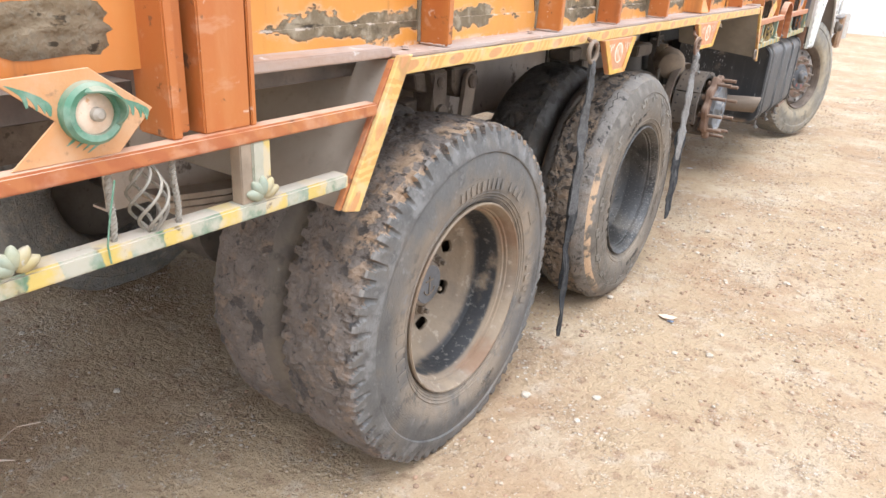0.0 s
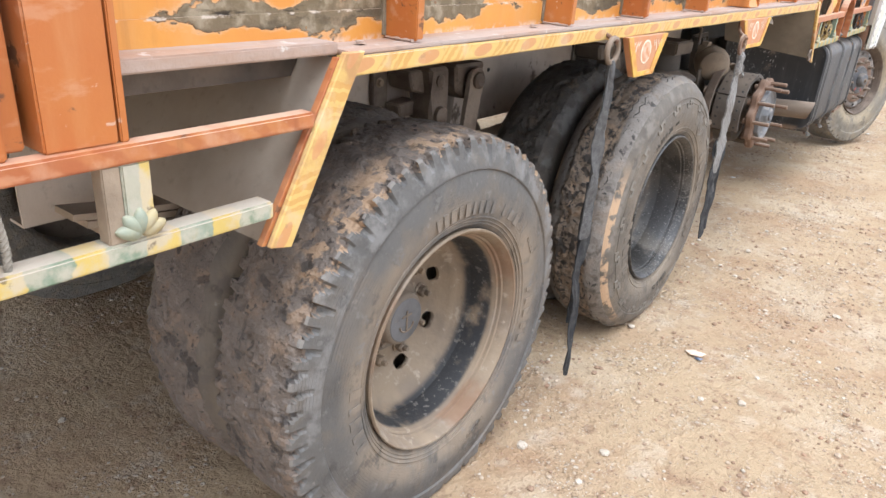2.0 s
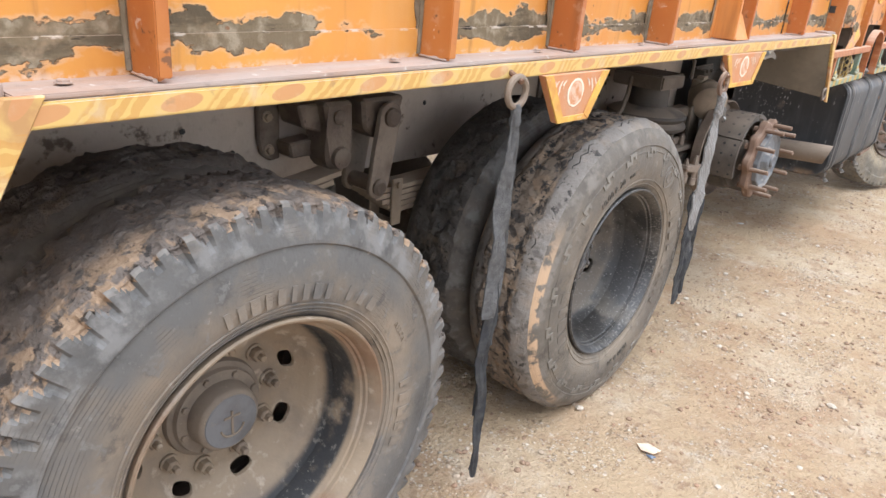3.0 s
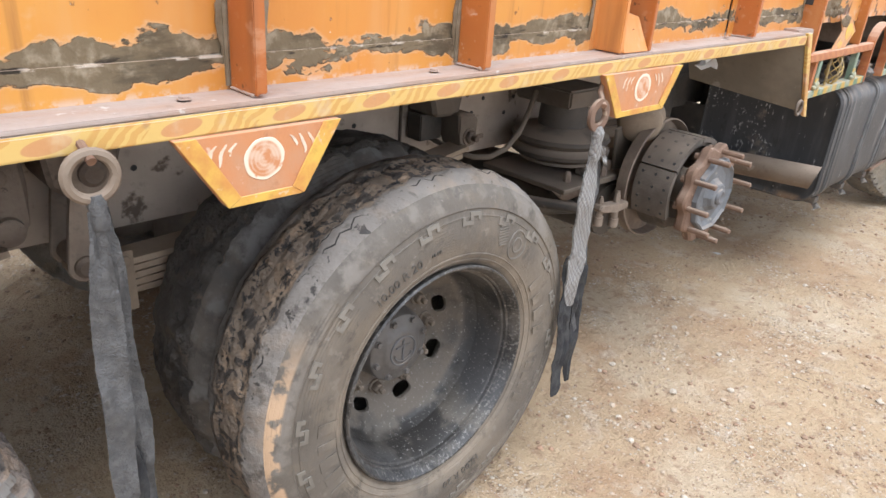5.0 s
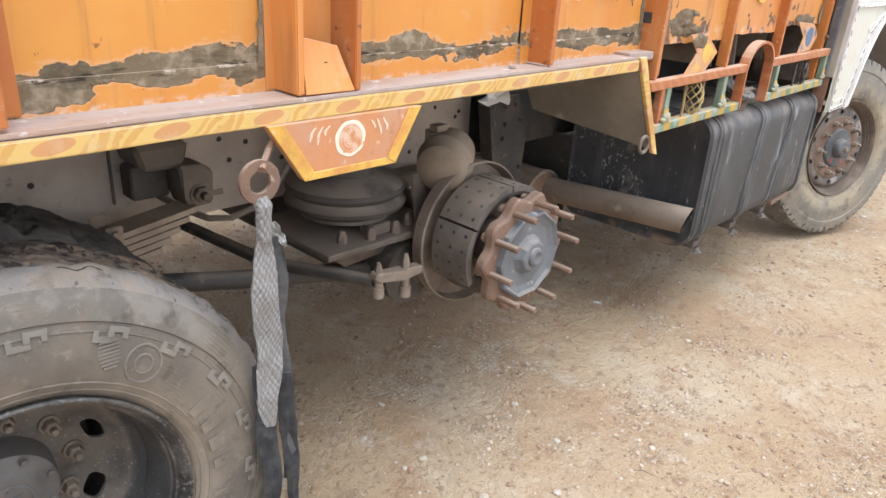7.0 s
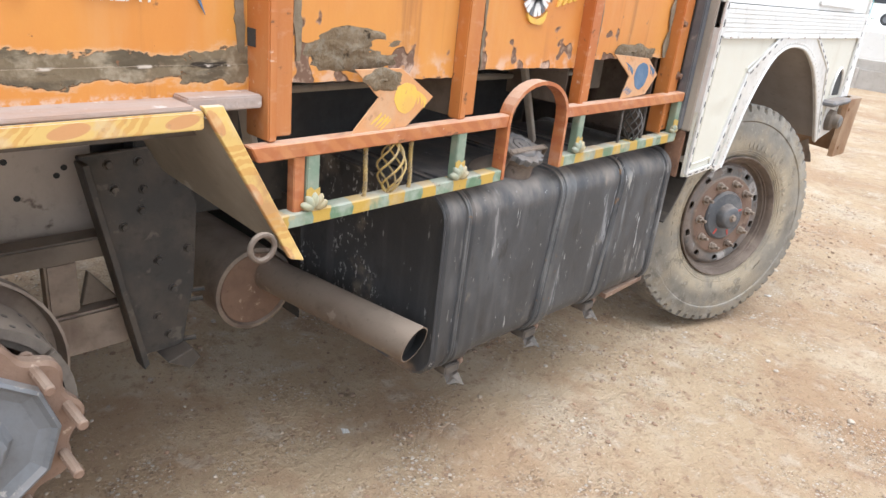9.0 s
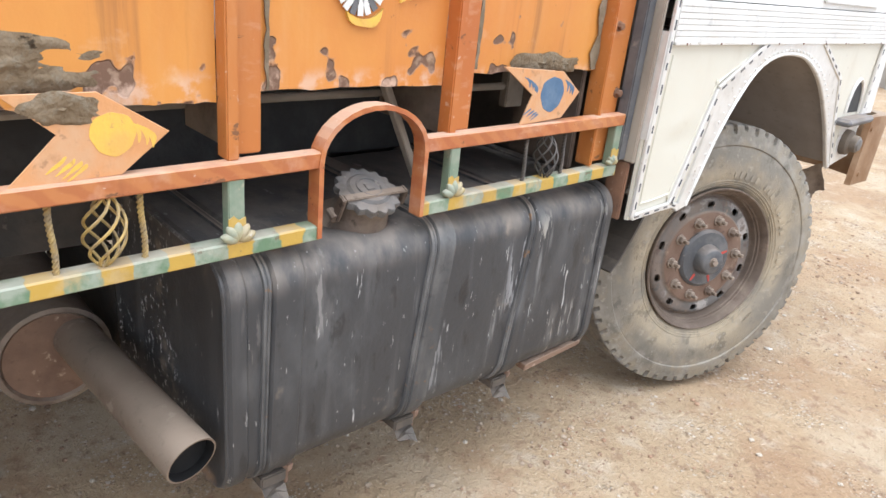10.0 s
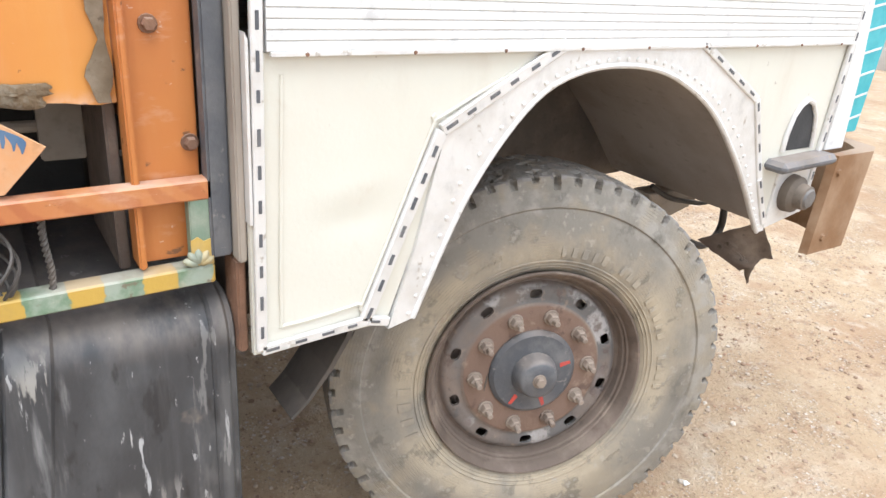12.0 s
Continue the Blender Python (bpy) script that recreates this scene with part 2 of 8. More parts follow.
def make_rubber(name, col, mud, mud_lo, rough=0.75, dark=0.45, flakes=None):
    """Old tyre rubber with dried mud, pits and grit."""
    s = Surf(name, col, rough, 0, 0.3)
    s.blotch(tuple(c * 1.5 for c in col), 9, 0.4, 0.65, amount=0.6, detail=8)
    s.blotch(tuple(c * 0.5 for c in col), 5, 0.52, 0.68, amount=0.6, detail=8)
    s.blotch(mud, 20, mud_lo, mud_lo + 0.16, rough=0.95, amount=0.7, detail=9)
    s.blotch((0.02, 0.019, 0.019), 40, 0.58, 0.66, rough=0.5, amount=dark, detail=9, warp=0.6)
    s.blotch(tuple(c * 1.2 for c in mud), 16, 0.64, 0.69, rough=0.95, amount=0.5, detail=8, stretch=(1.6, 1, 1))
    s.blotch(tuple(c * 1.9 for c in col), 42, 0.60, 0.68, rough=0.8, amount=0.5, detail=8)
    s.blotch(tuple(c * 1.15 for c in mud), 11, 0.59, 0.65, rough=0.95, amount=0.45, detail=10)
    s.blotch((0.030, 0.028, 0.027), 13, 0.58, 0.64, rough=0.6, amount=dark * 0.8, detail=10, warp=0.4)
    s.blotch((0.010, 0.010, 0.011), 110, 0.64, 0.68, rough=0.6, amount=0.8)
    if flakes:
        ax = s.axis()
        rim = calc(s.nt, "MULTIPLY", ramp_node(s.nt, ax[0], -0.125, -0.055), ramp_node(s.nt, noise_node(s.nt, s.co, 4.5, 3), 0.38, 0.52))
        rim = calc(s.nt, "MULTIPLY", rim, ramp_node(s.nt, ax[2], 0.12, 0.38))
        s.blotch(flakes, 20, 0.46, 0.53, rough=0.95, amount=0.9, within=rim, detail=10, warp=0.3)
        s.blotch((0.040, 0.034, 0.030), 27, 0.53, 0.59, rough=0.7, amount=0.9, within=rim, detail=10)
    s.relief(24, 1.0, 8).relief(90, 0.7)
    return s.done(0.015)


def make_torn_tread(name):
    """A bald tread: a smooth grey shoulder with fine zigzag sipes, then a strip of brown casing with black shreds."""
    s = Surf(name, (0.190, 0.168, 0.146), 0.7, 0, 0.3)
    nt, ax = s.nt, s.axis()
    ang = calc(nt, "ARCTAN2", ax[2], ax[1])
    s.blotch((0.245, 0.222, 0.196), 13, 0.45, 0.66, rough=0.85, amount=0.7, detail=9)
    s.blotch((0.085, 0.073, 0.063), 24, 0.53, 0.64, amount=0.7, detail=10)
    s.blotch((0.035, 0.031, 0.028), 34, 0.60, 0.65, rough=0.6, amount=0.9, detail=10, warp=0.5)
    s.blotch((0.28, 0.22, 0.165), 7, 0.50, 0.66, rough=0.9, amount=0.6, detail=8)
    wob = calc(nt, "MULTIPLY", calc(nt, "SUBTRACT", noise_node(nt, s.co, 9, 7, 0.65), 0.5), 0.11)
    xx = calc(nt, "ADD", ax[0], wob)
    strip = calc(nt, "MULTIPLY", ramp_node(nt, xx, -0.058, -0.074), ramp_node(nt, xx, -0.205, -0.185))
    edge = calc(nt, "ADD", ramp_node(nt, calc(nt, "ABSOLUTE", calc(nt, "ADD", xx, 0.090)), 0.016, 0.002), ramp_node(nt, calc(nt, "ABSOLUTE", calc(nt, "ADD", xx, 0.165)), 0.024, 0.004))
    s.layer((0.225, 0.172, 0.125), calc(nt, "MULTIPLY", strip, 0.85), 0.95)
    s.blotch((0.33, 0.235, 0.155), 17, 0.52, 0.60, rough=0.95, amount=0.7, within=strip, detail=10)
    s.blotch((0.050, 0.043, 0.038), 26, 0.52, 0.58, rough=0.7, amount=0.9, within=strip, detail=10, warp=0.5)
    s.blotch((0.028, 0.026, 0.025), 50, 0.50, 0.58, rough=0.5, within=edge, detail=9, warp=0.6)
    zig = calc(nt, "MULTIPLY", calc(nt, "PINGPONG", calc(nt, "MULTIPLY", ang, 11.0), 0.5), 0.020)
    for x0 in (-0.044, -0.070, -0.196):
        line = calc(nt, "ABSOLUTE", calc(nt, "SUBTRACT", calc(nt, "ADD", ax[0], zig), x0))
        gap = calc(nt, "MULTIPLY", ramp_node(nt, line, 0.0024, 0.0012), ramp_node(nt, noise_node(nt, s.co, 9, 6), 0.52, 0.58))
        s.layer((0.035, 0.031, 0.028), gap, 0.9)
    s.relief(26, 1.0, 8).relief(80, 0.6)
    s.height = calc(nt, "ADD", s.height, calc(nt, "MULTIPLY", calc(nt, "MULTIPLY", strip, noise_node(nt, s.co, 30, 8)), 3.0))
    return s.done(0.010)


def make_sidewall(name, col, tan, amount, reach=0.375, shoulder=None, haze=0.6, scuff=(0.20, 0.19, 0.178)):
    """A tyre's flank: mud dried round the bead, a haze of dust, scuffs along the shoulder and fine cracks round it."""
    s = Surf(name, col, 0.62, 0, 0.3)
    nt, ax = s.nt, s.axis()
    r = calc(nt, "SQRT", calc(nt, "ADD", calc(nt, "POWER", ax[1], 2.0), calc(nt, "POWER", ax[2], 2.0)))
    ang = calc(nt, "ARCTAN2", ax[2], ax[1])
    s.blotch(tuple(c * 0.55 for c in col), 4, 0.46, 0.66, amount=0.6, detail=9)
    s.blotch(tan, 5, 0.30, 0.62, rough=0.9, amount=amount, within=ramp_node(nt, r, reach + 0.02, reach - 0.05), detail=9)
    s.blotch(tan, 3.2, 0.42, 0.7, rough=0.85, amount=haze, detail=9)
    s.blotch(scuff, 14, 0.46, 0.62, rough=0.85, amount=0.75, within=ramp_node(nt, r, 0.448, 0.470), detail=9)
    s.blotch(tuple(c * 0.75 for c in tan), 12, 0.5, 0.66, rough=0.9, amount=haze * 0.9, detail=9)
    s.blotch(tuple(c * 0.45 for c in col), 17, 0.54, 0.66, amount=0.55, detail=10)
    s.blotch(tuple(c * 1.9 for c in col), 34, 0.58, 0.68, rough=0.85, amount=0.5, detail=9)
    rub = calc(nt, "FRACT", calc(nt, "ADD", calc(nt, "MULTIPLY", r, 130.0), calc(nt, "MULTIPLY", noise_node(nt, s.co, 3, 5), 3.0)))
    rub = calc(nt, "MULTIPLY", ramp_node(nt, calc(nt, "ABSOLUTE", calc(nt, "SUBTRACT", rub, 0.5)), 0.40, 0.48), ramp_node(nt, noise_node(nt, s.co, 6, 6), 0.50, 0.62))
    s.layer(tuple(c * 0.5 for c in col), calc(nt, "MULTIPLY", rub, 0.35))
    if shoulder:
        f = calc(nt, "MULTIPLY", ramp_node(nt, r, 0.476, 0.484), ramp_node(nt, calc(nt, "ADD", ax[1], calc(nt, "MULTIPLY", noise_node(nt, s.co, 9, 6), 0.25)), -0.08, -0.26))
        f = calc(nt, "MULTIPLY", f, ramp_node(nt, ax[2], 0.30, 0.10))
        s.blotch(shoulder, 13, 0.46, 0.54, rough=0.9, within=f, detail=8)
    s.blotch((0.3, 0.27, 0.24), 40, 0.66, 0.74, rough=0.9, amount=0.5)
    s.relief(80, 0.4).relief(22, 0.8, 8)
    s.height = calc(nt, "ADD", s.height, calc(nt, "MULTIPLY", rub, -0.35))
    return s.done(0.004)


def make_ground():
    s = Surf("dusty_earth", (0.452, 0.332, 0.206), 0.95, 0, 0.2)
    s.blotch((0.375, 0.243, 0.142), 0.75, 0.44, 0.62, amount=0.75, detail=7)
    s.blotch((0.53, 0.428, 0.303), 1.4, 0.47, 0.66, amount=0.65, detail=7)
    s.blotch((0.362, 0.230, 0.135), 3.6, 0.52, 0.66, amount=0.6, detail=8)
    s.blotch((0.56, 0.472, 0.362), 6.0, 0.54, 0.68, amount=0.5, detail=9)
    s.blotch((0.29, 0.185, 0.118), 13, 0.56, 0.66, amount=0.6, detail=9)
    s.blotch((0.25, 0.165, 0.105), 38, 0.58, 0.67, amount=0.55)
    s.blotch((0.62, 0.53, 0.43), 75, 0.62, 0.69, amount=0.5)
    s.blotch((0.16, 0.11, 0.075), 120, 0.63, 0.69, amount=0.7)
    nt = s.nt
    for size, amount, lo, hi in ((48.0, 0.7, 0.50, 0.62), (110.0, 0.6, 0.47, 0.60)):
        v = nt.nodes.new("ShaderNodeTexVoronoi")
        v.inputs["Scale"].default_value = size
        nt.links.new(s.co, v.inputs["Vector"])
        pick = nt.nodes.new("ShaderNodeSeparateColor")
        nt.links.new(v.outputs["Color"], pick.inputs[0])
        where = ramp_node(nt, noise_node(nt, s.co, 2.6, 6, 0.7), lo, hi)
        grain = calc(nt, "MULTIPLY", where, ramp_node(nt, v.outputs["Distance"], 0.42, 0.30))
        pale = calc(nt, "MULTIPLY", grain, ramp_node(nt, pick.outputs[0], 0.66, 0.72))
        dark = calc(nt, "MULTIPLY", grain, ramp_node(nt, pick.outputs[1], 0.60, 0.68))
        s.layer((0.24, 0.165, 0.11), calc(nt, "MULTIPLY", dark, amount))
        s.layer((0.68, 0.60, 0.50), calc(nt, "MULTIPLY", pale, amount))
        lift = calc(nt, "MULTIPLY", calc(nt, "MULTIPLY", grain, pick.outputs[2]), 45.0 / size)
        s.height = lift if s.height is None else calc(nt, "ADD", s.height, lift)
    s.relief(4, 2.0).relief(11, 1.6, 7).relief(40, 1.3).relief(150, 0.6)
    return s.done(0.017)


ORANGE = make_orange("orange_paint")
ORANGE_BAND = make_orange("orange_paint_patched", (0.56, 0.222, 0.042), band=True)
ORANGE_FRONT = make_orange("orange_paint_chipped", (0.515, 0.188, 0.040), chips=1.385)
ORANGE_DARK = make_orange("orange_paint_dark", (0.405, 0.122, 0.030), scuffs=True)
RAIL_ORANGE = make_orange("rail_orange", (0.40, 0.132, 0.047), scuffs=True, strokes=True)
STRIP = make_strip("yellow_edging")
STRIP_REAR = make_strip("yellow_edging_rear_brace", lean=(0.56, 0.821))
STRIP_FRONT = make_strip("yellow_edging_front_brace", lean=(-0.54, 5.925))
CHEQUER = make_chequer("yellow_green_paint", wear=0.22, yellow=(0.46, 0.295, 0.055), top=0.6)
CHEQUER_DUSTY = make_chequer("faded_yellow_green_paint", wear=0.8, yellow=(0.56, 0.41, 0.115))
POST_GREEN = make_simple("faded_green_post_paint", (0.175, 0.235, 0.165), (0.29, 0.31, 0.235), 14, 0.6, 0, 0.3, 60, 0.3, (0.40, 0.36, 0.26))
POST_OCHRE = make_simple("ochre_post_paint", (0.47, 0.315, 0.075), (0.40, 0.29, 0.14), 18, 0.6, 0, 0.3, 60, 0.3, (0.26, 0.20, 0.12))
LEDGE = make_simple("dusty_ledge", (0.385, 0.312, 0.268), (0.36, 0.225, 0.150), 9, 0.85, 0, 0.6, 60, 0.0, (0.54, 0.49, 0.44), (1, 0.25, 1))
def make_brushed(name, size):
    """A round mark brushed in pale rings over orange."""
    s = Surf(name, (0.52, 0.225, 0.095), 0.6)
    nt, ax = s.nt, s.axis()
    r = calc(nt, "DIVIDE", calc(nt, "SQRT", calc(nt, "ADD", calc(nt, "POWER", ax[1], 2.0), calc(nt, "POWER", ax[2], 2.0))), size)
    wob = noise_node(nt, s.co, 30, 5)
    rings = calc(nt, "SINE", calc(nt, "ADD", calc(nt, "MULTIPLY", r, 36.0), calc(nt, "MULTIPLY", wob, 7.0)))
    brush = calc(nt, "MULTIPLY", ramp_node(nt, rings, -0.3, 0.7), ramp_node(nt, noise_node(nt, s.co, 22, 6), 0.38, 0.56))
    s.layer((0.66, 0.50, 0.38), calc(nt, "MULTIPLY", brush, 0.45), 0.8)
    s.blotch((0.62, 0.46, 0.34), 40, 0.42, 0.6, amount=0.75)
    s.layer((0.74, 0.62, 0.48), calc(nt, "MULTIPLY", ramp_node(nt, r, 0.74, 0.84), ramp_node(nt, noise_node(nt, s.co, 40, 5), 0.30, 0.42)), 0.8)
    return s.done()


BRUSHED = make_brushed("brushed_round_mark", 0.040)
SHEET = make_simple("dusty_grey_sheet", (0.36, 0.31, 0.25), (0.24, 0.20, 0.16), 3, 0.7, 0.1, 0.2, 60, 0.5)
CHASSIS = make_simple("dusty_chassis_paint", (0.50, 0.42, 0.34), (0.38, 0.31, 0.245), 3.5, 0.8, 0, 0.3, 60, 0.6, (0.1, 0.07, 0.05))
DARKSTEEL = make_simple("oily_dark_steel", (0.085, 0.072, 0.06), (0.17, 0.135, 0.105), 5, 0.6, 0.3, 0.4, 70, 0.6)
BRACKET = make_simple("black_bracket_paint", (0.050, 0.047, 0.043), (0.098, 0.081, 0.065), 6, 0.6, 0.1, 0.5, 60, 0.4, (0.15, 0.13, 0.105))
RUST = make_simple("rusty_iron", (0.23, 0.125, 0.075), (0.13, 0.075, 0.05), 12, 0.85, 0.15, 0.6, 110, 0.4, (0.33, 0.22, 0.15))
SPATTER = make_simple("spattered_olive_sheet", (0.29, 0.25, 0.195), (0.20, 0.17, 0.13), 4, 0.75, 0.1, 0.3, 60, 0.3, (0.36, 0.33, 0.28))
SPRING = make_simple("dusty_spring_steel", (0.36, 0.285, 0.205), (0.25, 0.185, 0.13), 8, 0.85, 0.1, 0.5, 80, 0.5)
TANK = Surf("weathered_black_tank", (0.040, 0.040, 0.041), 0.52, 0.0, 0.5)
TANK.blotch((0.110, 0.109, 0.107), 4.5, 0.46, 0.75, rough=0.7, amount=0.55, stretch=(1, 1.6, 0.7), detail=8)
TANK.blotch((0.28, 0.27, 0.255), 8, 0.60, 0.72, rough=0.8, amount=0.6, stretch=(1, 1.8, 0.22), detail=10.0)
TANK.blotch((0.40, 0.39, 0.37), 55, 0.655, 0.69, rough=0.85, amount=0.7, stretch=(1, 1.2, 0.3), detail=6.0)
TANK.blotch((0.015, 0.015, 0.016), 16, 0.56, 0.66, rough=0.4, amount=0.7, stretch=(1, 1.3, 0.5), detail=9.0)
TANK.blotch((0.46, 0.45, 0.43), 15, 0.665, 0.685, rough=0.85, amount=0.8, stretch=(1, 1.3, 0.16), detail=8.0)
TANK.blotch((0.13, 0.125, 0.12), 11, 0.52, 0.72, rough=0.7, amount=0.4, stretch=(1, 1.4, 0.10), detail=9.0)
tank_ax = TANK.axis()
TANK.blotch((0.27, 0.225, 0.185), 8, 0.40, 0.64, rough=0.9, amount=0.6, stretch=(1, 1.4, 0.5), within=ramp_node(TANK.nt, tank_ax[2], 0.90, 0.985), detail=8.0)
TANK.blotch((0.26, 0.17, 0.10), 10, 0.44, 0.60, rough=0.9, amount=0.8, within=ramp_node(TANK.nt, tank_ax[2], 0.475, 0.438), detail=8.0)
tank_end = ramp_node(TANK.nt, tank_ax[1], 5.918, 5.912)
TANK.blotch((0.50, 0.48, 0.45), 85, 0.60, 0.65, rough=0.9, amount=0.8, within=calc(TANK.nt, "MULTIPLY", tank_end, ramp_node(TANK.nt, noise_node(TANK.nt, TANK.co, 5, 4), 0.5, 0.62)), stretch=(1, 1, 0.6), detail=3.0)
TANK.blotch((0.40, 0.31, 0.20), 11, 0.66, 0.72, rough=0.9, within=tank_end)
TANK.blotch((0.30, 0.24, 0.18), 5, 0.62, 0.74, rough=0.9, amount=0.6)
TANK.blotch((0.42, 0.40, 0.38), 46, 0.70, 0.75, rough=0.9, amount=0.8)
for y0, y1, z0, z1, tint, amt in ((6.735, 6.805, 0.66, 0.92, (0.52, 0.51, 0.50), 0.9), (6.44, 6.52, 0.48, 0.74, (0.44, 0.43, 0.42), 0.8), (6.93, 7.13, 0.47, 0.64, (0.50, 0.46, 0.41), 0.8),
                                  (6.10, 6.17, 0.80, 0.98, (0.40, 0.37, 0.34), 0.8), (6.835, 6.895, 0.86, 0.955, (0.60, 0.56, 0.48), 1.0), (5.945, 5.99, 0.70, 0.99, (0.30, 0.27, 0.24), 0.7), (7.10, 7.20, 0.60, 1.0, (0.36, 0.34, 0.31), 0.75)):
    spot = calc(TANK.nt, "MULTIPLY", ramp_node(TANK.nt, tank_ax[1], y0 - 0.02, y0 + 0.02), ramp_node(TANK.nt, tank_ax[1], y1 + 0.02, y1 - 0.02))
    spot = calc(TANK.nt, "MULTIPLY", spot, calc(TANK.nt, "MULTIPLY", ramp_node(TANK.nt, tank_ax[2], z0 - 0.03, z0 + 0.03), ramp_node(TANK.nt, tank_ax[2], z1 + 0.03, z1 - 0.03)))
    TANK.blotch(tint, 24, 0.555, 0.605, rough=0.85, amount=amt * 0.42, within=spot, stretch=(1, 1.5, 0.24), detail=10.0)
    TANK.blotch(tuple(c * 0.55 for c in tint), 11, 0.48, 0.62, rough=0.85, amount=amt * 0.3, within=spot, stretch=(1, 1.3, 0.35), detail=10.0)
TANK.dusty((0.175, 0.150, 0.128), 0.55).relief(4, 0.8, 2).relief(80, 0.15)
TANK = TANK.done(0.006)
TANK_STRAP = make_simple("tank_strap_steel", (0.070, 0.070, 0.070), (0.19, 0.182, 0.172), 7, 0.55, 0.2, 0.3, 70, 0.6, (0.22, 0.13, 0.07), (1, 1, 0.4))
ALU = make_simple("scuffed_aluminium", (0.68, 0.668, 0.635), (0.58, 0.56, 0.52), 9, 0.32, 0.3, 0.5, 26, 0.2, (0.42, 0.37, 0.3))
CREAM = Surf("cream_cab_sheet", (0.60, 0.575, 0.485), 0.42, 0, 0.4)
CREAM.blotch((0.58, 0.52, 0.42), 2.0, 0.45, 0.75, amount=0.7).blotch((0.5, 0.42, 0.32), 7, 0.66, 0.78, rough=0.8, amount=0.4)
CREAM.blotch((0.42, 0.34, 0.25), 6, 0.55, 0.75, rough=0.8, amount=0.25, stretch=(1, 1.2, 0.3), detail=8).blotch((0.3, 0.24, 0.18), 30, 0.70, 0.75, amount=0.7).relief(3.5, 1.0, 2).relief(90, 0.1)
CREAM = CREAM.done(0.006)
WHITE = make_simple("white_paint", (0.68, 0.67, 0.64), (0.60, 0.58, 0.54), 3, 0.4, 0, 0.1, 60, 0.2)
# rubber black, also the painted shade of the front bay, step recess and holes
BLACK = make_simple("black_rubber_and_shade", (0.032, 0.031, 0.030), (0.05, 0.048, 0.045), 9, 0.7, 0, 0.3, 90, 0.3)
RUBBED = make_simple("rubbed_rubber_edge", (0.215, 0.195, 0.172), (0.13, 0.116, 0.102), 22, 0.8, 0, 0.4, 90, 0)
TREAD_LUG = make_rubber("muddy_lug_tread", (0.150, 0.123, 0.103), (0.27, 0.195, 0.140), 0.52, dark=0.8, flakes=(0.40, 0.275, 0.175))
TREAD_BALD = make_torn_tread("torn_bald_tread")
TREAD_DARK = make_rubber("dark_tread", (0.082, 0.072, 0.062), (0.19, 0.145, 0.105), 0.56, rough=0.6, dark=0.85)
TREAD_DUSTY = make_rubber("dusty_tread", (0.205, 0.185, 0.158), (0.31, 0.26, 0.195), 0.48, dark=0.15)
SIDE_GREY = make_sidewall("grey_sidewall", (0.108, 0.102, 0.095), (0.25, 0.198, 0.145), 0.95, 0.405, haze=0.35)
SIDE_BROWN = make_sidewall("brown_grey_sidewall", (0.128, 0.110, 0.090), (0.255, 0.208, 0.155), 0.8, shoulder=(0.50, 0.34, 0.21), haze=0.55, scuff=(0.215, 0.190, 0.163))
SIDE_INNER = make_sidewall("inner_sidewall", (0.105, 0.095, 0.084), (0.22, 0.18, 0.14), 0.6, haze=0.5)
# wide tan band is mud together with light painted on the inner flank
SIDE_MUD_LIT = make_sidewall("muddy_lit_sidewall", (0.115, 0.098, 0.082), (0.29, 0.235, 0.175), 0.95, 0.512, haze=0.2, scuff=(0.12, 0.10, 0.085))
SIDE_TAN = make_sidewall("tan_sidewall", (0.190, 0.170, 0.138), (0.37, 0.305, 0.21), 0.9, 0.415, haze=0.55, scuff=(0.275, 0.25, 0.21))
RIM_TAN = Surf("muddy_tan_rim", (0.255, 0.192, 0.128), 0.7)
RIM_TAN.blotch((0.19, 0.145, 0.105), 6, 0.4, 0.65, detail=8).blotch((0.40, 0.33, 0.25), 18, 0.56, 0.68, amount=0.7, detail=8).blotch((0.10, 0.08, 0.06), 13, 0.63, 0.70, amount=0.5)
rim_ax = RIM_TAN.axis()
tar = calc(RIM_TAN.nt, "MULTIPLY", ramp_node(RIM_TAN.nt, rim_ax[0], -0.044, -0.058), ramp_node(RIM_TAN.nt, rim_ax[0], -0.148, -0.125))
RIM_TAN.blotch((0.36, 0.31, 0.25), 7, 0.52, 0.68, rough=0.7, amount=0.5, within=ramp_node(RIM_TAN.nt, rim_ax[0], -0.046, -0.034), detail=8)
RIM_TAN.blotch((0.20, 0.115, 0.065), 4, 0.46, 0.62, rough=0.8, amount=0.8, within=ramp_node(RIM_TAN.nt, rim_ax[0], -0.046, -0.034), detail=8)
RIM_TAN.blotch((0.030, 0.030, 0.031), 8, 0.30, 0.50, rough=0.5, within=tar, detail=9)
RIM_TAN.blotch((0.16, 0.145, 0.125), 46, 0.56, 0.64, rough=0.8, amount=0.7, within=tar, detail=8)
RIM_TAN = RIM_TAN.relief(60, 0.5).relief(18, 0.6).done()
RIM_BLACK = Surf("greasy_black_rim", (0.056, 0.054, 0.053), 0.42, 0.1)
rim_ax = RIM_BLACK.axis()
rim_flange = ramp_node(RIM_BLACK.nt, rim_ax[0], -0.030, -0.018)
RIM_BLACK.blotch((0.15, 0.128, 0.10), 3.0, 0.42, 0.62, rough=0.75, amount=0.85, detail=8)
RIM_BLACK.blotch((0.014, 0.014, 0.015), 6, 0.46, 0.60, rough=0.34, amount=0.85, detail=8)
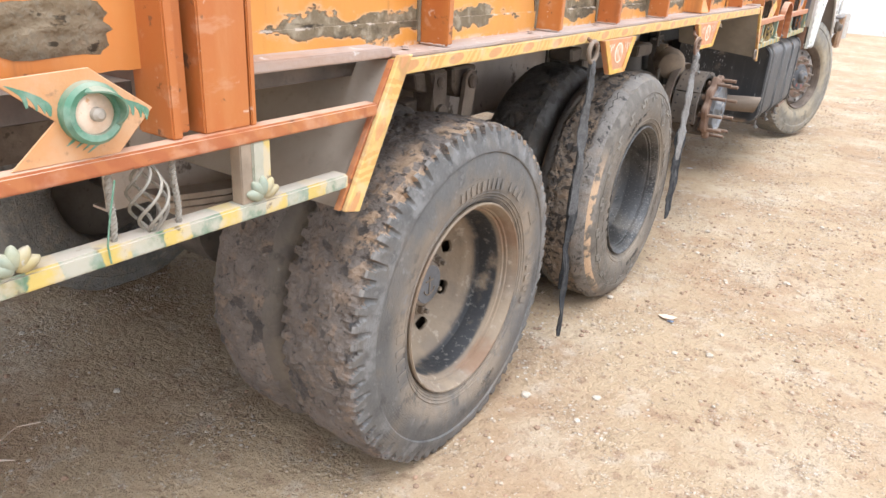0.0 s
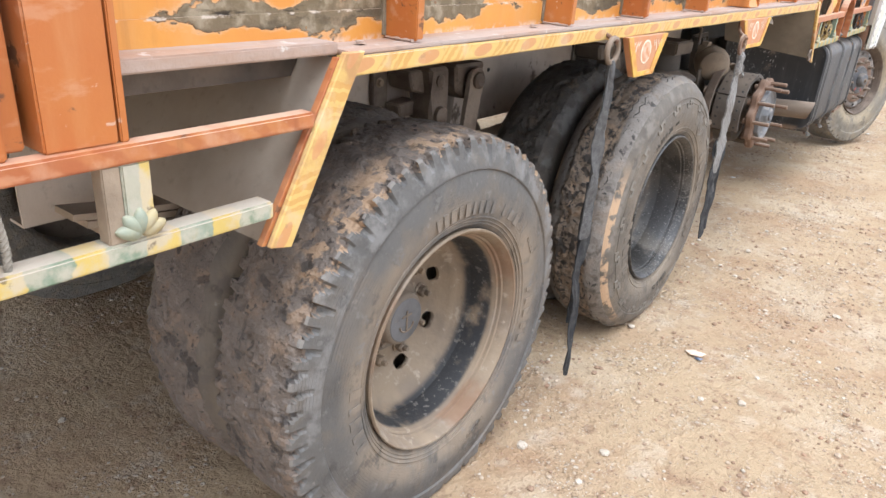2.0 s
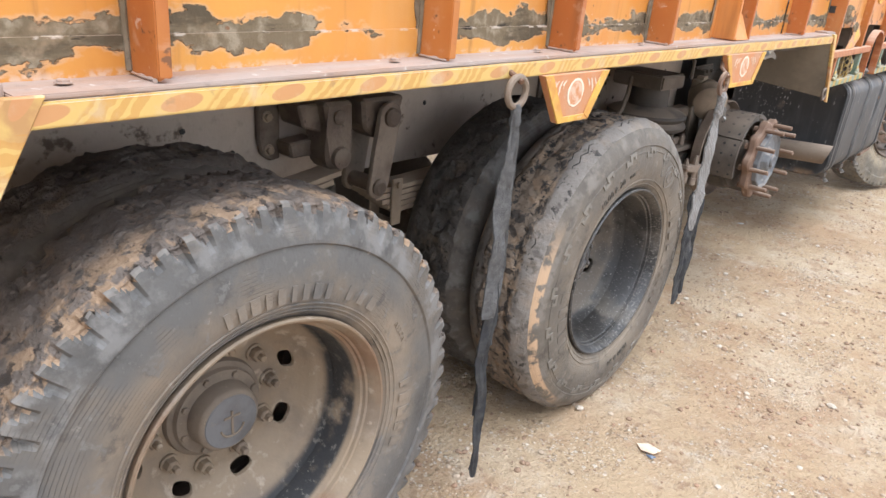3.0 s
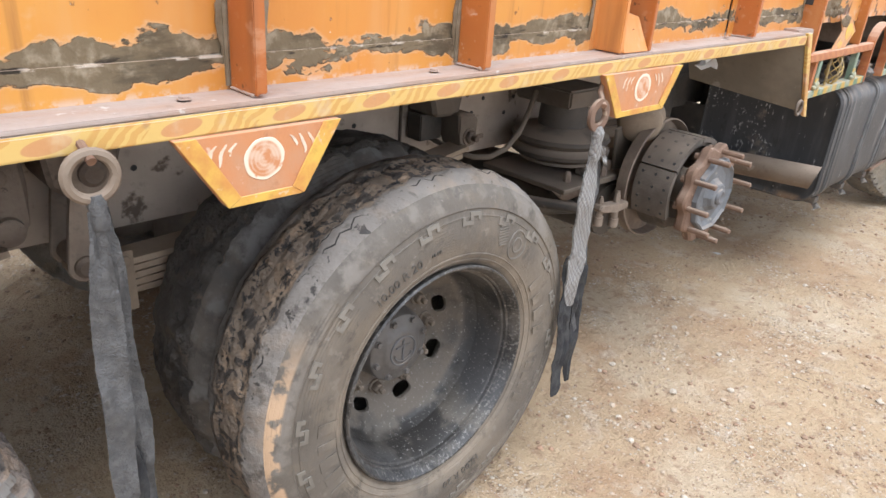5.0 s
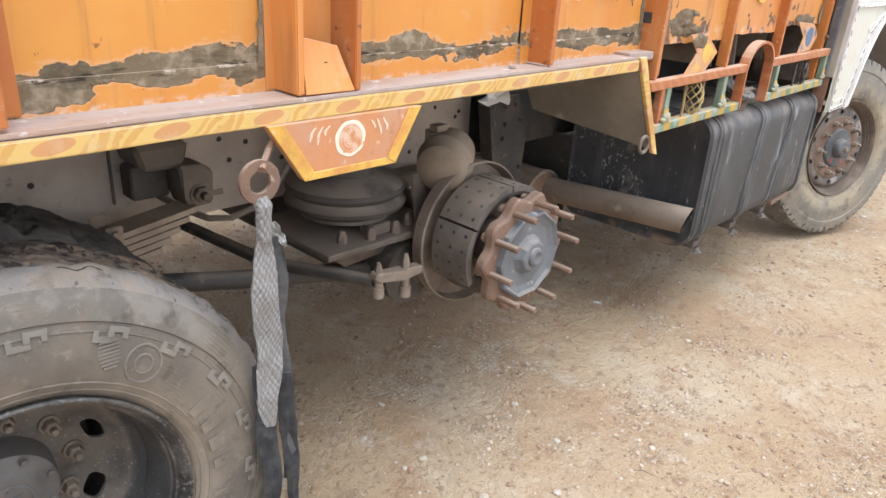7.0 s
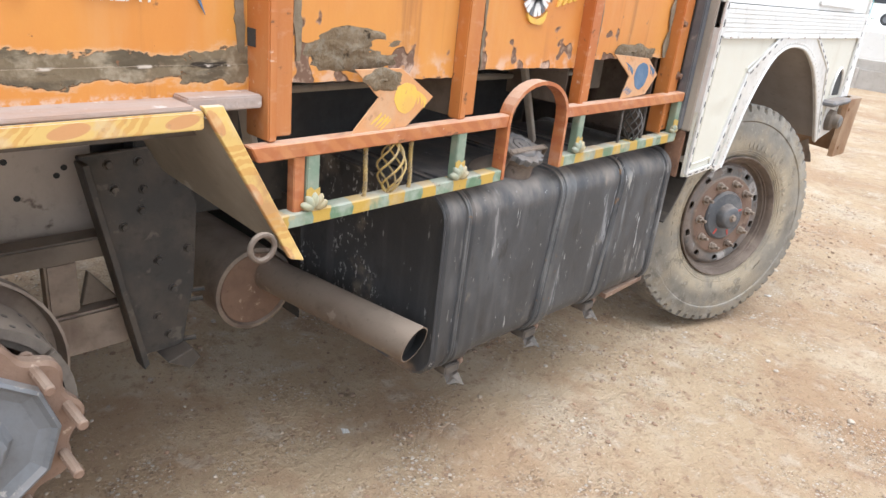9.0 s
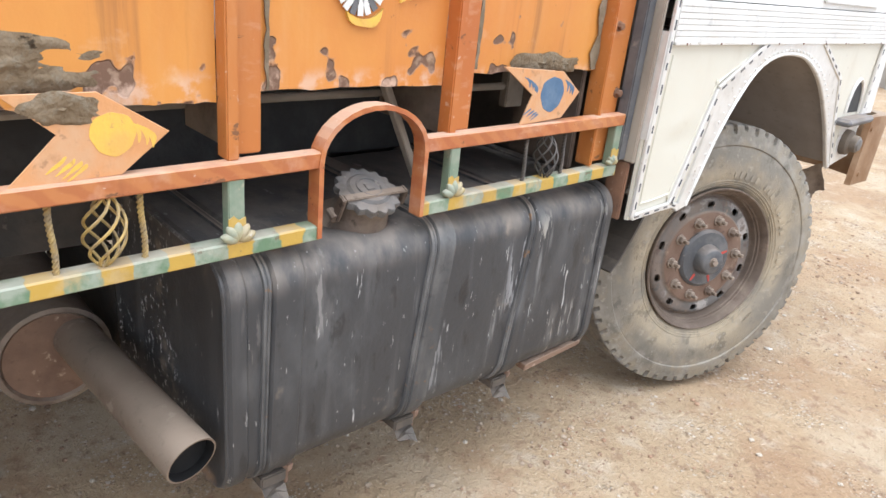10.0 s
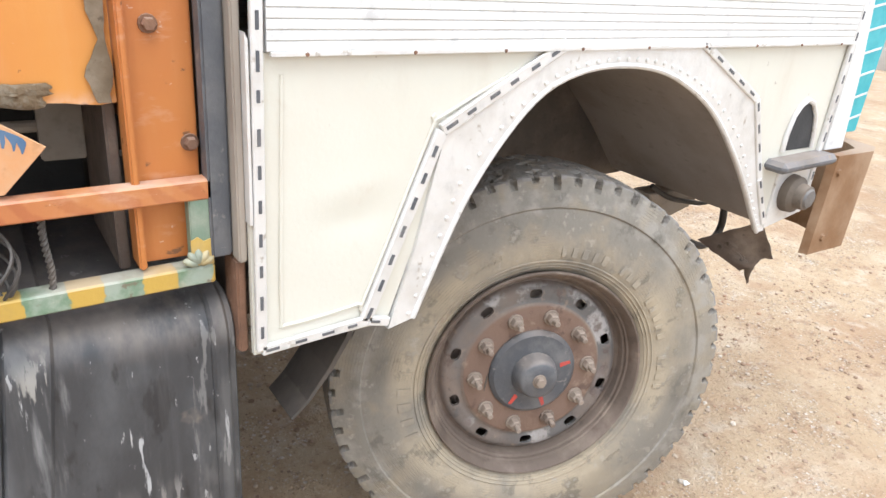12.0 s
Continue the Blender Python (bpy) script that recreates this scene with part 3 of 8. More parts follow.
RIM_BLACK.layer((0.15, 0.125, 0.10), calc(RIM_BLACK.nt, "MULTIPLY", ramp_node(RIM_BLACK.nt, rim_ax[0], -0.150, -0.165), ramp_node(RIM_BLACK.nt, noise_node(RIM_BLACK.nt, RIM_BLACK.co, 8, 8), 0.34, 0.56)), 0.8)
RIM_BLACK.blotch((0.30, 0.285, 0.265), 120, 0.60, 0.67, rough=0.85, amount=0.6, detail=4)
RIM_BLACK.blotch((0.22, 0.205, 0.185), 120, 0.50, 0.62, rough=0.8, amount=0.6, within=rim_flange, detail=8)
RIM_BLACK.blotch((0.020, 0.019, 0.018), 60, 0.54, 0.64, rough=0.6, amount=0.7, within=rim_flange, detail=8)
RIM_BLACK = RIM_BLACK.relief(60, 0.5).relief(20, 0.5).done()
RIM_RUST = Surf("rusty_rim", (0.185, 0.140, 0.108), 0.75, 0.1)
rim_ax = RIM_RUST.axis()
rim_r = calc(RIM_RUST.nt, "SQRT", calc(RIM_RUST.nt, "ADD", calc(RIM_RUST.nt, "POWER", rim_ax[1], 2.0), calc(RIM_RUST.nt, "POWER", rim_ax[2], 2.0)))
RIM_RUST.blotch((0.25, 0.195, 0.145), 10, 0.45, 0.66, detail=8).blotch((0.07, 0.055, 0.048), 14, 0.55, 0.66, detail=8)
rim_band = calc(RIM_RUST.nt, "MULTIPLY", ramp_node(RIM_RUST.nt, rim_r, 0.196, 0.202), ramp_node(RIM_RUST.nt, rim_r, 0.256, 0.246))
RIM_RUST.blotch((0.125, 0.115, 0.105), 5, 0.30, 0.55, rough=0.7, within=rim_band, detail=8)
RIM_RUST.blotch((0.38, 0.35, 0.32), 9, 0.54, 0.62, rough=0.85, amount=0.85, within=rim_band, detail=9)
RIM_RUST.layer((0.175, 0.108, 0.074), calc(RIM_RUST.nt, "MULTIPLY", ramp_node(RIM_RUST.nt, rim_r, 0.197, 0.190), 0.85), 0.8)
RIM_RUST.blotch((0.30, 0.22, 0.16), 22, 0.58, 0.68, rough=0.9, amount=0.6, detail=9).blotch((0.09, 0.055, 0.040), 18, 0.54, 0.66, amount=0.7, detail=8)
RIM_RUST.blotch((0.105, 0.078, 0.058), 7, 0.30, 0.56, rough=0.8, amount=0.8, within=ramp_node(RIM_RUST.nt, rim_r, 0.252, 0.262), detail=8)
RIM_RUST = RIM_RUST.relief(70, 0.5).relief(22, 0.6).done()
HUBBLACK = make_simple("black_hub_paint", (0.075, 0.076, 0.08), (0.15, 0.145, 0.14), 12, 0.5, 0.1, 0.4, 70, 0.4, (0.22, 0.2, 0.18))
HUBGREY = make_simple("grey_hub_paint", (0.16, 0.16, 0.165), (0.09, 0.085, 0.08), 9, 0.6, 0.2, 0.3, 60, 0.5, (0.25, 0.2, 0.15))
HUBDARK = make_simple("greasy_hub", (0.150, 0.138, 0.126), (0.105, 0.096, 0.086), 12, 0.5, 0.2, 0.4, 60, 0.2, (0.18, 0.15, 0.12))
HUBTAN = make_simple("muddy_hub_iron", (0.22, 0.175, 0.13), (0.15, 0.12, 0.092), 10, 0.75, 0.1, 0.4, 60, 0.3, (0.32, 0.26, 0.19))
AIRBAG = make_simple("dusty_black_rubber", (0.088, 0.074, 0.060), (0.055, 0.047, 0.040), 6, 0.75, 0, 0.3, 60, 0.5)
LINING = make_simple("brake_lining", (0.155, 0.128, 0.103), (0.09, 0.074, 0.06), 9, 0.8, 0, 0.4, 90, 0.5)
CREAMDUST = make_simple("dusty_beige_cast_iron", (0.33, 0.255, 0.18), (0.22, 0.168, 0.118), 7, 0.8, 0, 0.4, 80, 0.4)
PIPE = make_simple("dusty_exhaust_pipe", (0.235, 0.182, 0.135), (0.17, 0.12, 0.085), 5, 0.75, 0.2, 0.3, 90, 0.4, (0.34, 0.28, 0.22))
PATCH = Surf("dried_mud_filler", (0.165, 0.118, 0.070), 0.9, 0, 0.2)
PATCH.blotch((0.235, 0.180, 0.118), 14, 0.46, 0.68).blotch((0.05, 0.036, 0.022), 26, 0.60, 0.66, stretch=(1, 0.7, 1.2), detail=8).blotch((0.20, 0.16, 0.11), 50, 0.5, 0.62).relief(26, 1.0, 8).relief(70, 0.6)
PATCH = PATCH.done(0.012)
SEAM = make_simple("olive_filler", (0.155, 0.118, 0.072), (0.25, 0.20, 0.14), 16, 0.85, 0, 0.5, 60, 0.2, (0.1, 0.075, 0.045))
PALE = make_simple("chalky_paint", (0.72, 0.58, 0.45), (0.6, 0.4, 0.26), 16, 0.7, 0, 0.2, 80, 0.3, (0.5, 0.25, 0.1))
APRON = make_simple("orange_apron_plate", (0.52, 0.225, 0.095), (0.47, 0.27, 0.16), 9, 0.6, 0, 0.3, 60, 0.4, (0.62, 0.45, 0.34))
OCHRE = make_simple("worn_yellow_border", (0.64, 0.40, 0.075), (0.52, 0.215, 0.06), 14, 0.6, 0, 0.4, 60, 0.4, (0.60, 0.46, 0.30))
PEACH = make_simple("faded_orange_plate", (0.56, 0.272, 0.108), (0.54, 0.33, 0.185), 11, 0.6, 0, 0.3, 60, 0.4, (0.35, 0.2, 0.11))
YELLOW = make_simple("yellow_paint", (0.70, 0.44, 0.07), (0.62, 0.36, 0.09), 18, 0.55, 0, 0.3, 60, 0.5, (0.5, 0.3, 0.1))
ORNAMENT = make_simple("dusty_ornament_paint", (0.26, 0.285, 0.215), (0.42, 0.38, 0.22), 14, 0.6, 0, 0.3, 60, 0.3, (0.42, 0.39, 0.31))
ORNAMENT_YELLOW = make_simple("dusty_yellow_ornament", (0.40, 0.32, 0.150), (0.34, 0.305, 0.215), 20, 0.6, 0, 0.3, 60, 0.3, (0.46, 0.42, 0.34))
GREEN = make_simple("green_paint", (0.085, 0.205, 0.125), (0.24, 0.33, 0.25), 22, 0.55, 0, 0.3, 60, 0.5, (0.3, 0.35, 0.25))
BLUE = make_simple("blue_paint", (0.07, 0.13, 0.22), (0.12, 0.18, 0.26), 22, 0.55, 0, 0.2, 60, 0.3)
RED = make_simple("red_paint", (0.50, 0.055, 0.035), (0.30, 0.07, 0.06), 22, 0.5, 0, 0.2, 60, 0.2)
TEAL = make_simple("teal_plastic", (0.03, 0.33, 0.37), (0.07, 0.40, 0.43), 14, 0.4, 0, 0.1, 60, 0.2)
YELLOWROD = make_simple("worn_yellow_rod", (0.42, 0.29, 0.085), (0.22, 0.17, 0.10), 30, 0.6, 0.1, 0.4, 120, 0.4)
HUBPALE = make_simple("pale_grey_hub_cover", (0.172, 0.177, 0.184), (0.125, 0.123, 0.120), 9, 0.6, 0.1, 0.3, 60, 0.4, (0.36, 0.33, 0.29))
CLAMP = make_simple("bent_dark_steel", (0.085, 0.072, 0.060), (0.15, 0.122, 0.096), 12, 0.7, 0.2, 0.4, 60, 0.0)
CAPGREY = make_simple("crusted_grey_cap", (0.155, 0.152, 0.148), (0.105, 0.092, 0.080), 16, 0.7, 0.1, 0.6, 60, 0.3, (0.30, 0.28, 0.25))
FLANGE = make_simple("dusty_rust_flange", (0.215, 0.136, 0.092), (0.16, 0.10, 0.07), 10, 0.85, 0.1, 0.5, 110, 0.5, (0.40, 0.30, 0.22))
DRABGREY = make_simple("dusty_brown_steel", (0.17, 0.138, 0.106), (0.10, 0.080, 0.062), 5, 0.8, 0.1, 0.3, 60, 0.4, (0.08, 0.06, 0.05))
GREASE = make_simple("greasy_brown_iron", (0.115, 0.085, 0.065), (0.21, 0.165, 0.125), 9, 0.65, 0.15, 0.5, 90, 0.5, (0.06, 0.045, 0.035))
SHACKLE = make_simple("dusty_shackle_iron", (0.27, 0.215, 0.165), (0.14, 0.10, 0.075), 7, 0.75, 0.1, 0.4, 90, 0.4)
CHANNEL = make_simple("dark_grey_channel_paint", (0.085, 0.088, 0.095), (0.16, 0.155, 0.15), 6, 0.55, 0.1, 0.3, 60, 0.4, (0.28, 0.25, 0.22))
IRONROD = make_simple("dusty_thin_iron", (0.30, 0.27, 0.22), (0.16, 0.14, 0.11), 24, 0.7, 0.2, 0.3, 120, 0.4)
# near-black that stands for the shade inside the pipe and the hole
HOLE_SHADE = make_simple("hole_shade", (0.008, 0.008, 0.008), (0.015, 0.013, 0.012), 9, 0.9, 0, 0.1, 60, 0)
STRAPBLACK = make_simple("black_webbing", (0.028, 0.028, 0.03), (0.06, 0.058, 0.055), 30, 0.85, 0, 0.6, 260, 0.2)
STRAPDUST = make_simple("dusty_webbing", (0.085, 0.082, 0.08), (0.14, 0.135, 0.13), 60, 0.85, 0, 0.9, 240, 0.3)
STRAPGREY = Surf("grey_woven_webbing", (0.285, 0.272, 0.255), 0.9)
weave_ax = STRAPGREY.axis()
weave_h = None
for sgn, f0 in ((1.0, 40.0), (-1.0, 52.0)):
    turn_ = calc(STRAPGREY.nt, "ADD", calc(STRAPGREY.nt, "MULTIPLY", weave_ax[1], sgn * 2.2), weave_ax[2])
    turn_ = calc(STRAPGREY.nt, "ADD", turn_, calc(STRAPGREY.nt, "MULTIPLY", noise_node(STRAPGREY.nt, STRAPGREY.co, 25, 5), 0.035))
    fr = calc(STRAPGREY.nt, "ABSOLUTE", calc(STRAPGREY.nt, "SUBTRACT", calc(STRAPGREY.nt, "FRACT", calc(STRAPGREY.nt, "ADD", calc(STRAPGREY.nt, "MULTIPLY", turn_, f0), 400.0)), 0.5))
    STRAPGREY.layer((0.16, 0.15, 0.14), calc(STRAPGREY.nt, "MULTIPLY", ramp_node(STRAPGREY.nt, fr, 0.30, 0.48), 0.7))
    weave_h = fr if weave_h is None else calc(STRAPGREY.nt, "ADD", weave_h, fr)
STRAPGREY.blotch((0.22, 0.20, 0.18), 14, 0.5, 0.66, amount=0.7).blotch((0.46, 0.44, 0.41), 40, 0.6, 0.7, amount=0.6)
STRAPGREY.height = calc(STRAPGREY.nt, "MULTIPLY", weave_h, -1.0)
STRAPGREY = STRAPGREY.done(0.004)
BUMPER = make_simple("rust_stained_bumper", (0.34, 0.225, 0.135), (0.20, 0.098, 0.038), 4.5, 0.5, 0.2, 0.2, 60, 0.3)
GROUND = make_ground()
PEBBLE = Surf("pale_gravel", (0.42, 0.33, 0.24), 0.9, 0, 0.2)
pebble_geo = PEBBLE.nt.nodes.new("ShaderNodeNewGeometry")
pebble_pick = pebble_geo.outputs["Random Per Island"]
PEBBLE.layer((0.27, 0.18, 0.12), ramp_node(PEBBLE.nt, pebble_pick, 0.46, 0.40)).layer((0.52, 0.445, 0.355), ramp_node(PEBBLE.nt, pebble_pick, 0.88, 0.92)).layer((0.36, 0.23, 0.15), ramp_node(PEBBLE.nt, pebble_pick, 0.16, 0.12))
PEBBLE.blotch((0.24, 0.17, 0.12), 3.5, 0.50, 0.66, amount=0.5).relief(90, 0.4)
PEBBLE = PEBBLE.done()
ARCHIN = make_simple("dusty_inner_arch", (0.31, 0.275, 0.245), (0.23, 0.20, 0.175), 3, 0.8, 0, 0.2, 60, 0.2)
CONCRETE = make_simple("grey_concrete", (0.50, 0.465, 0.42), (0.40, 0.36, 0.31), 2.2, 0.9, 0, 0.4, 40, 0.3)
# white base colour puts the overexposed glare of the far yard into the surface
GLARE_WHITE = make_simple("far_glare_white", (0.82, 0.80, 0.76), (0.74, 0.72, 0.67), 0.6, 0.9, 0, 0.2, 8, 0)
BARK = make_simple("thin_bark", (0.20, 0.15, 0.11), (0.12, 0.09, 0.07), 20, 0.9, 0, 0.5, 80, 0)
LEAF = make_simple("green_leaves", (0.07, 0.12, 0.03), (0.12, 0.17, 0.05), 6, 0.6, 0, 0.1, 60, 0)
GLASS = make_simple("dark_glass", (0.03, 0.035, 0.04), (0.05, 0.05, 0.05), 3, 0.1, 0, 0.0, 60, 0)


# ---- mesh helpers ----
def part(name, bm, material, parent=None, label="", smooth=False, angle=35):
    """Links a bmesh as one mesh object under a thing or under a part."""
    me = bpy.data.meshes.new(name)
    bmesh.ops.recalc_face_normals(bm, faces=bm.faces)
    bm.to_mesh(me)
    bm.free()
    me.materials.append(material)
    if smooth:
        me.polygons.foreach_set("use_smooth", [True] * len(me.polygons))
        me.set_sharp_from_angle(angle=radians(angle))
    ob = new(name, me)
    if parent is not None:
        ob.parent = parent
    if label:
        tagged(ob, label)
    return ob


def add_box(bm, x0, x1, y0, y1, z0, z1, bevel=0.0):
    vs = [bm.verts.new(p) for p in ((x0, y0, z0), (x1, y0, z0), (x1, y1, z0), (x0, y1, z0),
                                    (x0, y0, z1), (x1, y0, z1), (x1, y1, z1), (x0, y1, z1))]
    fs = [bm.faces.new([vs[i] for i in q]) for q in
          ((0, 3, 2, 1), (4, 5, 6, 7), (0, 1, 5, 4), (1, 2, 6, 5), (2, 3, 7, 6), (3, 0, 4, 7))]
    if bevel:
        es = {e for f in fs for e in f.edges}
        bmesh.ops.bevel(bm, geom=list(es), offset=bevel, segments=2, affect="EDGES")
    return bm


def box(x0, x1, y0, y1, z0, z1, bevel=0.004):
    return add_box(bmesh.new(), x0, x1, y0, y1, z0, z1, bevel)


def add_slab(bm, pts, x0, x1, bevel=0.0):
    """A flat shape with corners pts (y, z), from x0 to x1."""
    a = [bm.verts.new((x0, y, z)) for y, z in pts]
    b = [bm.verts.new((x1, y, z)) for y, z in pts]
    n = len(pts)
    fs = [bm.faces.new(a[::-1]), bm.faces.new(b)]
    for i in range(n):
        fs.append(bm.faces.new((a[i], a[(i + 1) % n], b[(i + 1) % n], b[i])))
    if bevel:
        bmesh.ops.bevel(bm, geom=list({e for f in fs for e in f.edges}), offset=bevel, segments=1, affect="EDGES")
    return bm


def slab(pts, x0, x1, bevel=0.0):
    return add_slab(bmesh.new(), pts, x0, x1, bevel)


def add_beam(bm, p, q, w, h, bevel=0.0, up=(0, 0, 1)):
    """A straight bar from p to q, w wide and h high."""
    p, q = Vector(p), Vector(q)
    d = (q - p).normalized()
    s = d.cross(Vector(up)).normalized()
    u = s.cross(d)
    vs = []
    for c in (p, q):
        for a, b in ((-1, -1), (1, -1), (1, 1), (-1, 1)):
            vs.append(bm.verts.new(c + s * (a * w / 2) + u * (b * h / 2)))
    fs = [bm.faces.new([vs[i] for i in f]) for f in
          ((3, 2, 1, 0), (4, 5, 6, 7), (0, 1, 5, 4), (1, 2, 6, 5), (2, 3, 7, 6), (3, 0, 4, 7))]
    if bevel:
        bmesh.ops.bevel(bm, geom=list({e for f in fs for e in f.edges}), offset=bevel, segments=1, affect="EDGES")
    return bm


def beam(p, q, w, h, bevel=0.0, up=(0, 0, 1)):
    return add_beam(bmesh.new(), p, q, w, h, bevel, up)


def add_tube(bm, pts, radius, segs=8, closed=False, caps=True):
    """A round bar through the points; radius: one number or one for each point."""
    pts = [Vector(p) for p in pts]
    n = len(pts)
    rads = radius if isinstance(radius, (list, tuple)) else [radius] * n
    rings = []
    ref = None
    for i, p in enumerate(pts):
        if closed:
            d = pts[(i + 1) % n] - pts[i - 1]
        else:
            d = pts[min(i + 1, n - 1)] - pts[max(i - 1, 0)]
        d.normalize()
        if ref is None:
            ref = d.orthogonal().normalized()
        ref = (ref - d * ref.dot(d)).normalized()
        b = d.cross(ref)
        rings.append([bm.verts.new(p + (ref * math.cos(a) + b * math.sin(a)) * rads[i])
                      for a in (2 * math.pi * k / segs for k in range(segs))])
    for i in range(n if closed else n - 1):
        a, b = rings[i], rings[(i + 1) % n]
        for k in range(segs):
            bm.faces.new((a[k], a[(k + 1) % segs], b[(k + 1) % segs], b[k]))
    if caps and not closed:
        bm.faces.new(rings[0][::-1])
        bm.faces.new(rings[-1])
    return bm


def tube(pts, radius, segs=8, closed=False, caps=True):
    return add_tube(bmesh.new(), pts, radius, segs, closed, caps)


def add_lathe(bm, profile, segs=48, closed=False, centre=(0, 0, 0), shift=None):
    """Turns a profile of (x, r) about the x axis. shift(x, r, a) may move each point."""
    rings = []
    for x, r in profile:
        ring = []
        for k in range(segs):
            a = 2 * math.pi * k / segs
            px, pr = (x, r) if shift is None else shift(x, r, a)
            ring.append(bm.verts.new((centre[0] + px, centre[1] + pr * math.cos(a), centre[2] + pr * math.sin(a))))
        rings.append(ring)
    m = len(rings)
    for i in range(m if closed else m - 1):
        a, b = rings[i], rings[(i + 1) % m]
        for k in range(segs):
            bm.faces.new((a[k], a[(k + 1) % segs], b[(k + 1) % segs], b[k]))
    if not closed:
        bm.faces.new(rings[0][::-1])
        bm.faces.new(rings[-1])
    return bm


def lathe(profile, segs=48, closed=False, centre=(0, 0, 0), shift=None):
    return add_lathe(bmesh.new(), profile, segs, closed, centre, shift)


def add_nut(bm, x, y, z, r, length, washer=True, stud=0.0):
    """A hexagon nut whose axis is x, seated at x and growing outwards."""
    if washer:
        add_lathe(bm, [(x, r * 1.35), (x + length * 0.2, r * 1.3)], 12, centre=(0, y, z))
    add_lathe(bm, [(x, r), (x + length * 0.85, r), (x + length, r * 0.8)], 6, centre=(0, y, z))
    if stud:
        add_lathe(bm, [(x + length * 0.9, r * 0.5), (x + length + stud, r * 0.5), (x + length + stud + 0.002, r * 0.35)], 8, centre=(0, y, z))
    return bm


def nut(x, y, z, r, length, washer=True, stud=0.0):
    return add_nut(bmesh.new(), x, y, z, r, length, washer, stud)


def ring_pts(c, r, axis="x", n=24, a0=0.0, a1=None):
    out = []
    full = a1 is None
    for k in range(n):
        a = a0 + (2 * math.pi * k / n if full else (a1 - a0) * k / (n - 1))
        u, v = r * math.cos(a), r * math.sin(a)
        out.append((c[0], c[1] + u, c[2] + v) if axis == "x" else
                   (c[0] + u, c[1], c[2] + v) if axis == "y" else (c[0] + u, c[1] + v, c[2]))
    return out


def text_bmesh(body, size, depth):
    """Built-in lettering as a mesh in the x-y plane."""
    cu = bpy.data.curves.new("lettering", "FONT")
    cu.body, cu.size, cu.extrude, cu.align_x, cu.align_y = body, size, depth, "CENTER", "BOTTOM"
    cu.resolution_u = 3
    ob = bpy.data.objects.new("lettering", cu)
    scene.collection.objects.link(ob)
    dg = bpy.context.evaluated_depsgraph_get()
    me = bpy.data.meshes.new_from_object(ob.evaluated_get(dg))
    bm = bmesh.new()
    bm.from_mesh(me)
    bpy.data.objects.remove(ob)
    bpy.data.curves.remove(cu)
    bpy.data.meshes.remove(me)
    return bm


def bend_text(body, size, r, a_mid, x):
    """Lettering raised 1.5 mm round a wheel's face: read from outside, feet towards the hub."""
    bm = text_bmesh(body, size, 0.0015)
    for v in bm.verts:
        a = a_mid + v.co.x / r
        rr = r + v.co.y
        v.co = Vector((x + v.co.z, -rr * math.cos(a), rr * math.sin(a)))
    return bm


def arc_bars(r, a0, a1, n, width, height, x):
    """Raised bars that stand for lettering that is not spelled out."""
    bm = bmesh.new()
    for k in range(n):
        a = a0 + (a1 - a0) * (k + 0.5) / n
        half = width / r / 2
        pts = []
        for aa, rr in ((a - half, r), (a + half, r), (a + half, r + height), (a - half, r + height)):
            pts.append((-rr * math.cos(aa), rr * math.sin(aa)))
        add_slab(bm, pts, x, x + 0.002)
    return bm


# ---- ground ----
def spread(lo, hi, step, far):
    """Even steps from lo to hi, then ever longer ones out to far."""
    mid = list(np.arange(lo, hi + step / 2, step))
    out, d, p = [], step, hi
    while p < far:
        d *= 1.35
        p += d
        out.append(p)
    back, d, p = [], step, lo
    while p > -far:
        d *= 1.35
        p -= d
        back.append(p)
    return back[::-1] + mid + out


def ground_height(x, y):
    p = Vector((x, y, 0))
    h = 0.022 * noise.fractal(p * 0.55, 1.0, 2.0, 3) + 0.009 * noise.fractal(p * 2.7, 1.0, 2.0, 3)
    near = max(0.0, 1.0 - ((x - 0.5) ** 2 + (y - 5) ** 2) / 900.0)
    return h * near + 0.004 * noise.fractal(p * 9.0, 1.0, 2.0, 2) * near - 0.004


def build_ground():
    xs, ys = spread(-2.6, 3.2, 0.055, 900), spread(-0.4, 13.0, 0.055, 900)
    nx = len(xs)
    co = [(x, y, ground_height(x, y)) for y in ys for x in xs]
    faces = [(j * nx + i, j * nx + i + 1, (j + 1) * nx + i + 1, (j + 1) * nx + i)
             for j in range(len(ys) - 1) for i in range(nx - 1)]
    me = bpy.data.meshes.new("ground")
    me.from_pydata(co, [], faces)
    me.polygons.foreach_set("use_smooth", [True] * len(me.polygons))
    me.materials.append(GROUND)
    return tagged(new("ground", me), "dry brown dusty earth strewn with fine gravel", "ground", kind="structure")


build_ground()

# ---- the truck ----
truck = tagged(new("truck"), "parked orange cargo truck with cream cab, one wheel taken off", "truck")
truck.empty_display_size = 0.2

DECK_TOP, DECK_LOW = 1.290, 1.246
REAR = 0.05


def dented(bm, amount=0.004, scale=3.0):
    for v in bm.verts:
        v.co.x += amount * noise.noise(Vector((3.1, v.co.y * scale, v.co.z * scale)))
    return bm


